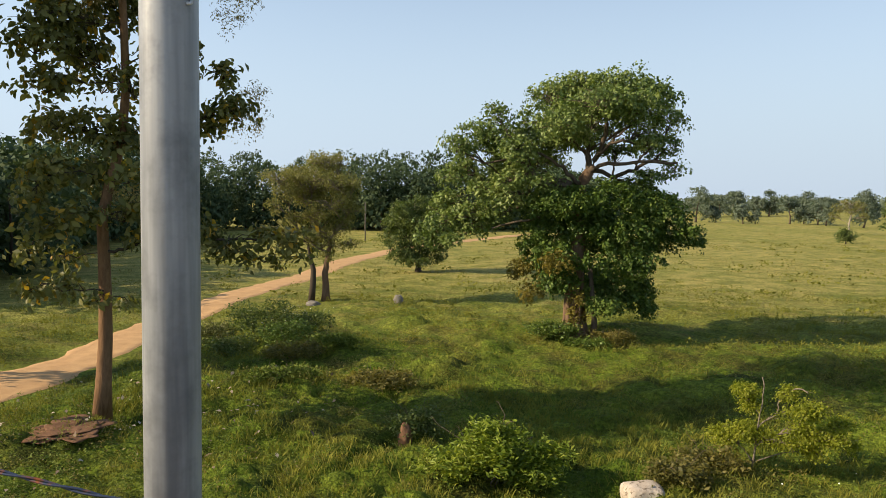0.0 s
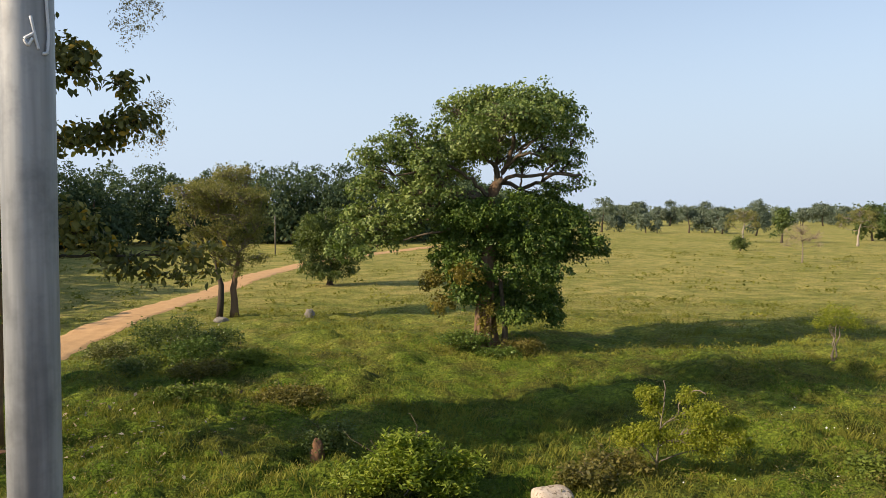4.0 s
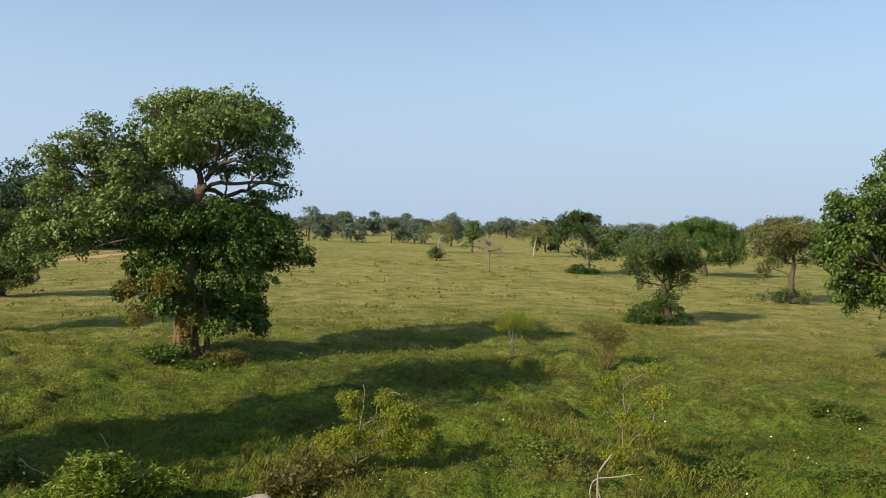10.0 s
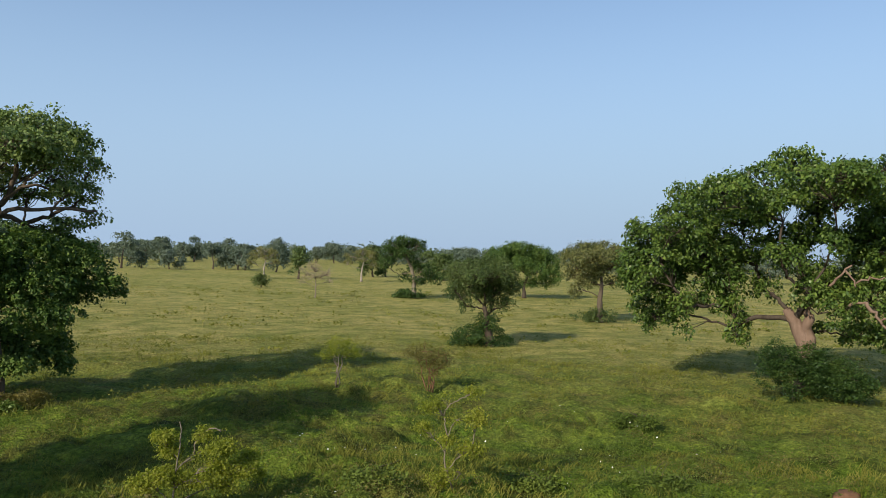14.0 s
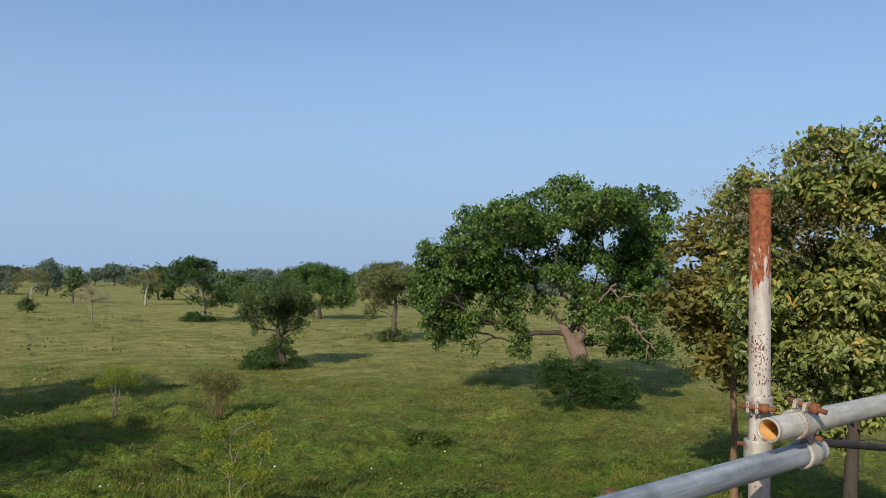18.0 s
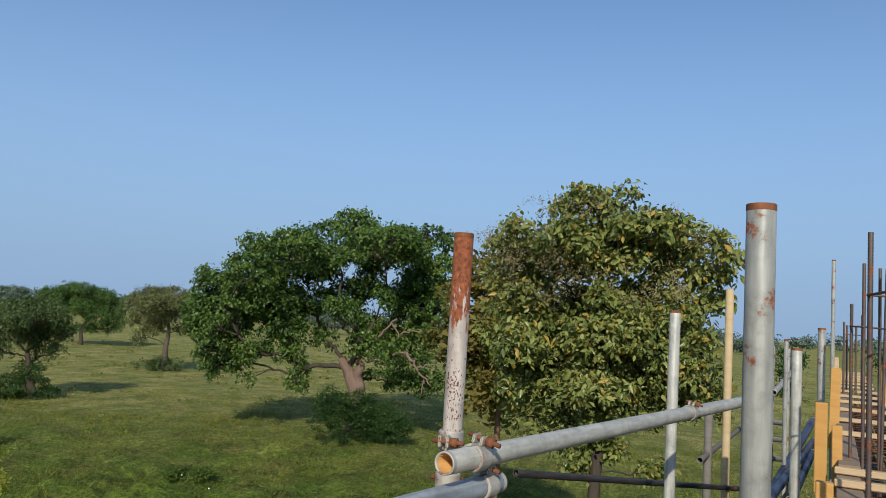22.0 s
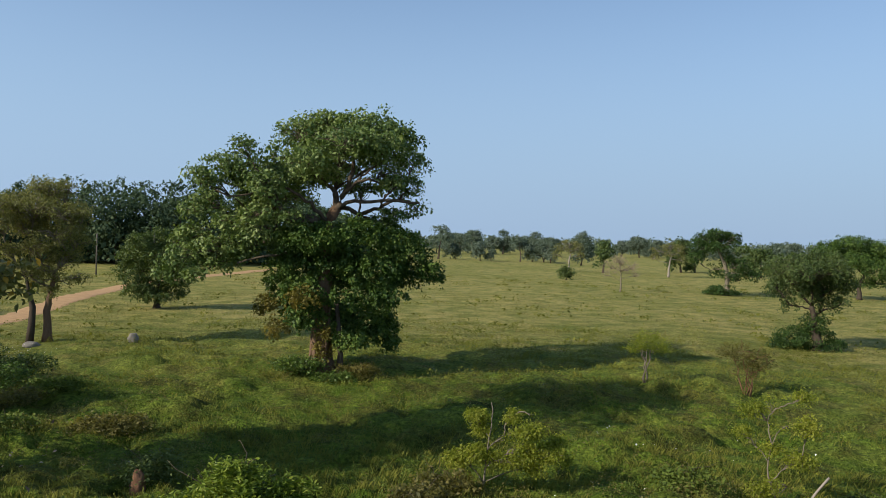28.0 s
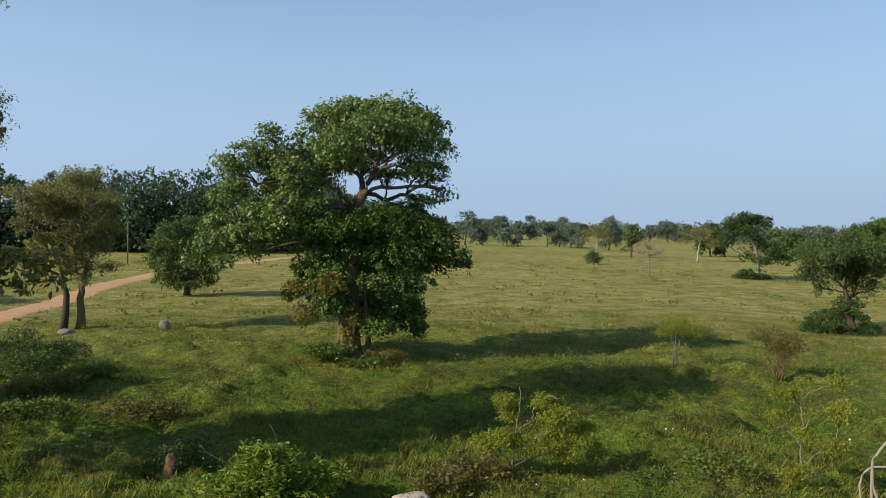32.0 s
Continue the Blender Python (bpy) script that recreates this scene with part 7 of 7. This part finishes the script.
form = thing("beam_formwork", (EDGE.x, EDGE.y, DECK), "timber beam formwork with battens across its top", "formwork")
fi = Matrix.Translation(form.location).inverted()
for off, nm in ((0.0, "side_board"), (-0.40, "side_board")):
    for k in range(6):
        bar(nm, (2.35, 0.025, 0.46), fi @ on_beam(-0.9 + 2.4 * k, off, 7.24 + 0.01 * (k % 2)), OLDPLANK, form)
for k in range(6):
    bar("top_plank", (2.3, 0.10, 0.03), fi @ on_beam(-0.9 + 2.4 * k, -0.02, 7.475, dz=rng.normal() * 0.4), OLDPLANK, form)
at = -0.35
for k in range(15):
    bar("batten", (0.045, 0.46, 0.03), fi @ on_beam(at, -0.19, 7.51, dz=rng.normal() * 3), PLANK, form)
    at += 0.35 if k == 0 else rng.uniform(0.85, 1.1) * (1.7 if k == 1 else 1)
for s, o, z0, z1, wd in ((0.12, 0.10, 7.38, 7.80, 0.055), (-0.83, 0.07, 7.15, 7.58, 0.06), (0.55, 0.03, 7.3, 7.66, 0.05), (2.6, 0.05, 7.3, 7.9, 0.07), (4.4, 0.05, 7.3, 7.95, 0.06), (4.9, 0.05, 7.3, 7.75, 0.06)):
    bar("stud", (0.05, wd, z1 - z0), fi @ on_beam(s, o, (z0 + z1) / 2, dx=rng.normal() * 1.2), YELLOW if s < 3 else PLANK, form, "fresh yellow timber stud")
for s, o, z0, z1, wd in ((2.8, -0.44, 7.2, 7.68, 0.10), (3.4, -0.45, 7.2, 7.64, 0.09), (4.0, -0.44, 7.2, 7.62, 0.09), (6.0, -0.44, 7.2, 7.78, 0.08)):
    bar("stud", (0.05, wd, z1 - z0), fi @ on_beam(s, o, (z0 + z1) / 2, dx=rng.normal() * 1.2), YELLOW, form, "fresh yellow timber stud")

cross_form = thing("cross_beam_formwork", (EDGE.x, EDGE.y, DECK), "yellow timber formwork of a cross beam", "formwork")
for s, z in ((7.2, 7.62), (7.6, 7.62)):
    bar("side_board", (0.03, 3.2, 0.26), fi @ on_beam(s, -2.1, z), YELLOW, cross_form)
bar("top_plank", (0.12, 3.2, 0.03), fi @ on_beam(7.2, -2.1, 7.77), PLANK, cross_form)
for k in range(5):
    bar("prop_block", (0.10, 0.09, 0.28), fi @ on_beam(2.6 + 0.9 * k, -0.75 - 0.1 * k, 7.33), YELLOW, cross_form)

cage = thing("rebar_cage", (EDGE.x, EDGE.y, DECK), "rusty reinforcement cage lying in the beam form", "rebar")
ri = Matrix.Translation(cage.location).inverted()
for o, z in ((-0.08, 7.40), (-0.32, 7.40), (-0.08, 7.14), (-0.32, 7.14), (-0.2, 7.40)):
    p, q = EDGE + A * -2.0 + N * o, EDGE + A * 11 + N * o
    w = Wood()
    w.add([(p.x - EDGE.x, p.y - EDGE.y, z - DECK), ((p.x + q.x) / 2 - EDGE.x, (p.y + q.y) / 2 - EDGE.y, z - DECK - 0.01), (q.x - EDGE.x, q.y - EDGE.y, z - DECK)], [0.008] * 3, 6)
    child("main_bar", w.mesh("main_bar", REBAR), cage)
for k in range(44):
    s = -1.6 + k * 0.17 + rng.normal() * 0.015
    ring = [EDGE + A * (s + rng.normal() * 0.01) + N * o + Vector((0, 0, z)) for o, z in ((-0.06, 7.13), (-0.06, 7.42), (-0.34, 7.42), (-0.34, 7.13), (-0.06, 7.13))]
    w = Wood()
    for a, b in zip(ring, ring[1:]):
        w.add([tuple(a - cage.location), tuple((a + b) / 2 - cage.location), tuple(b - cage.location)], [0.004] * 3, 5)
    child("stirrup", w.mesh("stirrup", RUST if k % 3 else REBAR), cage)


def ribbed(p, q, r):
    """A reinforcing bar with its cross ribs."""
    n = int((Vector(q) - Vector(p)).length / 0.006)
    s = np.linspace(0, 1, n)[:, None]
    path = np.array(p) * (1 - s) + np.array(q) * s
    rad = np.where(np.arange(n) % 2 == 0, r, r * 1.13)
    return path, rad


def column_starter(bars, ties, label):
    root = thing("column_starter_bars", (bars[0][0], bars[0][1], DECK), label, "rebar", "column starter bars")
    o = np.array([bars[0][0], bars[0][1], DECK])
    for x, y, top, lx, ly, r in bars:
        w = Wood()
        path, rad = ribbed((x + lx - o[0], y + ly - o[1], 0.55), (x - o[0], y - o[1], top - DECK), r)
        w.add(path, rad, 7)
        child("bar", w.mesh("bar", REBAR), root)
    for z in ties:
        pts = [np.array([x, y, z]) - o for x, y, *_ in bars]
        c = sum(pts) / len(pts)
        pts = [c + (p - c) * 1.08 for p in pts]
        w = Wood()
        for a, b in zip(pts, pts[1:] + pts[:1]):
            w.add([a, (a + b) / 2, b], [0.0045] * 3, 6)
        child("tie", w.mesh("tie", REBAR), root)
    return root


column_starter([(3.04, -1.05, 8.47, 0, 0, 0.0085), (2.63, -1.07, 8.45, 0, 0, 0.0095), (2.72, -1.16, 8.42, 0, 0, 0.0085), (3.1, -1.2, 8.4, 0.0, 0, 0.008)], (8.255,), "ribbed column starter bars tied above the beam")
column_starter([(4.62, -1.32, 8.51, 0.0, 0.0, 0.0085), (5.0, -1.47, 8.52, 0, 0, 0.0085), (4.9, -1.485, 8.51, 0.01, 0.03, 0.0085), (4.72, -1.28, 8.3, 0, 0, 0.008)], (8.18,), "ribbed column starter bars tied above the beam")
column_starter([(10.6, -2.2, 8.35, 0, 0, 0.012), (10.7, -2.35, 8.3, 0, 0, 0.012), (10.9, -2.45, 8.45, 0, 0, 0.012), (11.0, -2.3, 8.32, 0, 0, 0.012)], (8.2,), "ribbed column starter bars farther along the beam")


def conduit():
    m, nt, _ = material("white_plastic")
    finish(nt, mixed(nt, noise_tex(nt, 20.0), (0.74, 0.75, 0.76), (0.62, 0.64, 0.66)), 0.35)
    root = thing("conduit_pipe", (3.9, -1.5, 7.3), "bent white plastic conduit standing out of the form", "pipe")
    w = Wood()
    pts = [EDGE + A * 0.9 + N * -0.36 + Vector((0, 0, 7.62)), EDGE + A * 0.75 + N * -0.34 + Vector((0, 0, 7.42)), EDGE + A * 0.6 + N * -0.37 + Vector((0, 0, 7.36)), EDGE + A * 0.62 + N * -0.40 + Vector((0, 0, 7.6)), EDGE + A * 0.62 + N * -0.40 + Vector((0, 0, 7.86))]
    arr = np.array([tuple(p - root.location) for p in pts])
    f = np.linspace(0, 1, 24)
    arr = np.stack([np.interp(f, np.linspace(0, 1, 5), arr[:, k]) for k in range(3)], 1)
    w.add(arr, np.full(24, 0.013), 12)
    child("tube", w.mesh("tube", m), root)


conduit()

# the slab formwork and the deck that the scaffold stands beside
slab = thing("slab_formwork", (6.0, -5.0, DECK), "plank decking of the slab formwork with reinforcement mesh", "formwork")
si = Matrix.Translation(slab.location).inverted()
for k in range(22):
    bar("plank", (9.0, 0.19, 0.03), si @ on_beam(3.2, -0.75 - 0.2 * k, 7.13 + rng.normal() * 0.004, dz=rng.normal() * 0.1), OLDPLANK, slab)
for k in range(26):
    w = Wood()
    p, q = EDGE + A * (-0.6 + 0.28 * k) + N * -0.62, EDGE + A * (-0.6 + 0.28 * k) + N * -4.6
    w.add([(p.x - 6, p.y + 5, 0.76), ((p.x + q.x) / 2 - 6, (p.y + q.y) / 2 + 5, 0.755), (q.x - 6, q.y + 5, 0.76)], [0.006] * 3, 5)
    child("mesh_bar", w.mesh("mesh_bar", REBAR), slab)
deck = thing("platform", (-0.6, -0.5, DECK), "boarded working platform of used planks", "platform")
for k in range(15):
    bar("plank", (5.0 + rng.normal() * 0.05, 0.205, 0.045), Matrix.Rotation(math.radians(YAW), 4, "Z") @ Matrix.Translation((rng.normal() * 0.03, -1.54 + 0.22 * k, rng.normal() * 0.003)), OLDPLANK, deck)
bar("building_wall", (14.0, 0.22, 7.0), on_beam(4.6, -0.2, 3.5), CONCRETE, None, "raw concrete wall below the beam formwork", "wall", bevel=0.01)
tagged(bpy.data.objects["building_wall"], kind="structure")

# bent end of a pale binding wire that sticks up beside the platform
TWIG = Vector((0.648, 1.04, 7.621))
tw = thing("binding_wire", TWIG, "bent pale binding wire with forked loose ends", "wire")
side = Vector((TWIG.y, -TWIG.x, 0)).normalized()
for nm, pts, r in (("strand", [(0.03, 0.055), (0.012, 0.03), (0.001, 0.012), (0, 0), (0, -0.03), (0.004, -0.09), (0.008, -0.4)], 0.0012), ("strand", [(0.078, 0.012), (0.04, 0.004), (0, 0), (-0.012, -0.01), (-0.016, -0.03), (-0.012, -0.06), (0.0, -0.4)], 0.0010),
                   ("strand", [(0, -0.002), (0.002, -0.03), (0.012, -0.055), (0.03, -0.09), (0.06, -0.4)], 0.0012)):
    f = np.linspace(0, 1, 16)
    arr = np.array([tuple(side * u) [:2] + (z,) for u, z in ((0.6 * u, 0.6 * z if z > -0.3 else z) for u, z in pts)])
    arr = np.stack([np.interp(f, np.linspace(0, 1, len(arr)), arr[:, k]) for k in range(3)], 1)
    w = Wood()
    w.add(arr, np.full(16, r), 7)
    child(nm, w.mesh(nm, BARK_PALE), tw)


# ---- grass and herbs ----
def clump_blades(n_clumps, x, y, height, per, width, spread, leafy):
    """Blades of many tufts: narrow four-cornered strips, or small leaves on low herbs."""
    n = n_clumps * per
    cx, cy, h = np.repeat(x, per), np.repeat(y, per), np.repeat(height, per)
    px, py = cx + rng.normal(size=n) * spread, cy + rng.normal(size=n) * spread
    pz = ground_z(px, py)
    if leafy:
        c = np.stack([px, py, pz + h * rng.random(n) ** 0.7], 1)
        gx, gy = ground_z(px + 0.1, py) - ground_z(px - 0.1, py), ground_z(px, py + 0.1) - ground_z(px, py - 0.1)
        return leaf_quads(c, width, 0.6, 0.7, 0.0, outs=1.5 * unit(np.stack([-gx, -gy, 0 * gx + 0.2], 1)))
    lean = rng.normal(size=(n, 2)) * 0.35
    hh = h * rng.uniform(0.55, 1.15, n)
    base = np.stack([px, py, pz - 0.02], 1)
    tip = base + np.stack([lean[:, 0] * hh, lean[:, 1] * hh, hh], 1)
    mid = base + np.stack([lean[:, 0] * hh * 0.3, lean[:, 1] * hh * 0.3, hh * 0.55], 1)
    a = rng.uniform(0, np.pi, n)
    w = (width * rng.uniform(0.6, 1.4, n))[:, None] * np.stack([np.cos(a), np.sin(a), 0 * a], 1) * 0.5
    return np.stack([base - w, base + w, mid + w * 0.8 + (tip - mid) * 0.3, tip], 1).reshape(-1, 3)


def scatter(count, r0, r1, a0=-0.72, a1=1.75):
    """Spots over the pasture within the sweep that opens in front of the scaffold, off the track."""
    a = rng.uniform(a0, a1, count)
    r = np.sqrt(rng.uniform(r0 * r0, r1 * r1, count))
    x, y = r * np.sin(a), r * np.cos(a)
    keep = np.abs(x - road_at(y)) > 1.75 + 0.25 * rng.random(count)
    return x[keep], y[keep]


def patchy(x, y, s, seed):
    return 0.5 + 0.5 * np.sin(x * s + seed + 1.7 * np.sin(y * s * 0.8 + seed)) * np.sin(y * s * 1.1 + 0.6 * seed + 1.3 * np.sin(x * s * 0.7))


def cover(name, label, mat, bands, leafy, seed, cut):
    parts = []
    for count, r0, r1, height, per, width, spread in bands:
        x, y = scatter(count, r0, r1)
        p = patchy(x, y, 0.35, seed) * 0.6 + patchy(x, y, 1.3, seed + 3) * 0.4
        k = p > cut * rng.uniform(0.6, 1.4, len(x))
        x, y, p = x[k], y[k], p[k]
        parts.append(clump_blades(len(x), x, y, height * (0.5 + p), per, width, spread, leafy))
    tagged(new(name, mesh_of(name, np.concatenate(parts), 4, mat)), label, "grass", kind="stuff")


def mounds(name, label, mat, count, r0, r1, rad, tall, per, size, seed, cut):
    """Low rounded herb mounds: leaves over a dome, so that each has a lit and a shaded side."""
    x, y = scatter(count, r0, r1)
    p = patchy(x, y, 0.30, seed) * 0.6 + patchy(x, y, 1.1, seed + 3) * 0.4
    k = p > cut * rng.uniform(0.6, 1.4, len(x))
    x, y, p = x[k], y[k], p[k]
    n = len(x)
    rr = np.repeat(rad * rng.uniform(0.5, 1.5, n), per)[:, None]
    hh = np.repeat(tall * (0.4 + p) * rng.uniform(0.6, 1.3, n), per)
    d = unit(rng.normal(size=(n * per, 3)))
    d[:, 2] = np.abs(d[:, 2])
    q = rng.uniform(0.75, 1.12, (n * per, 1))
    px, py = np.repeat(x, per) + (d[:, :1] * rr * q)[:, 0], np.repeat(y, per) + (d[:, 1:2] * rr * q)[:, 0]
    c = np.stack([px, py, ground_z(px, py) + d[:, 2] * hh * q[:, 0] + 0.02], 1)
    tagged(new(name, mesh_of(name, leaf_quads(c, size, 0.6, 0.2, 0.0, outs=1.4 * d), 4, mat)), label, "herbs", kind="stuff")


cover("grass", "rough green pasture grass in tufts", GRASS, [(9000, 16, 32, 0.24, 9, 0.014, 0.12), (9000, 32, 62, 0.24, 8, 0.022, 0.18), (1500, 62, 110, 0.18, 7, 0.05, 0.4)], False, 1.0, 0.45)
cover("herbs", "low leafy green herbs between grass tufts", HERB, [(11500, 16, 33, 0.07, 10, 0.055, 0.17), (4500, 33, 58, 0.08, 8, 0.085, 0.24)], True, 5.0, 0.30)
mounds("herb_mounds", "rounded mounds of bright green herbs", HERB, 2600, 16, 40, 0.30, 0.34, 46, 0.058, 4.0, 0.50)
mounds("weed_mounds", "brownish-green weed mounds", LEAF_OLIVE, 3300, 16, 45, 0.30, 0.42, 42, 0.058, 7.3, 0.54)
mounds("far_mounds", "rounded herb tussocks of the middle pasture", GRASS, 2600, 38, 75, 0.55, 0.45, 32, 0.11, 2.7, 0.55)
mounds("plain_tussocks", "tussocks scattered over the dry plain", GRASS, 2600, 62, 170, 1.0, 0.4, 18, 0.26, 6.1, 0.62)
cover("dry_grass", "dry yellowing grass of the plain", DRYGRASS, [(2500, 60, 120, 0.26, 7, 0.05, 0.5), (1500, 120, 240, 0.3, 6, 0.14, 1.0)], False, 2.2, 0.45)
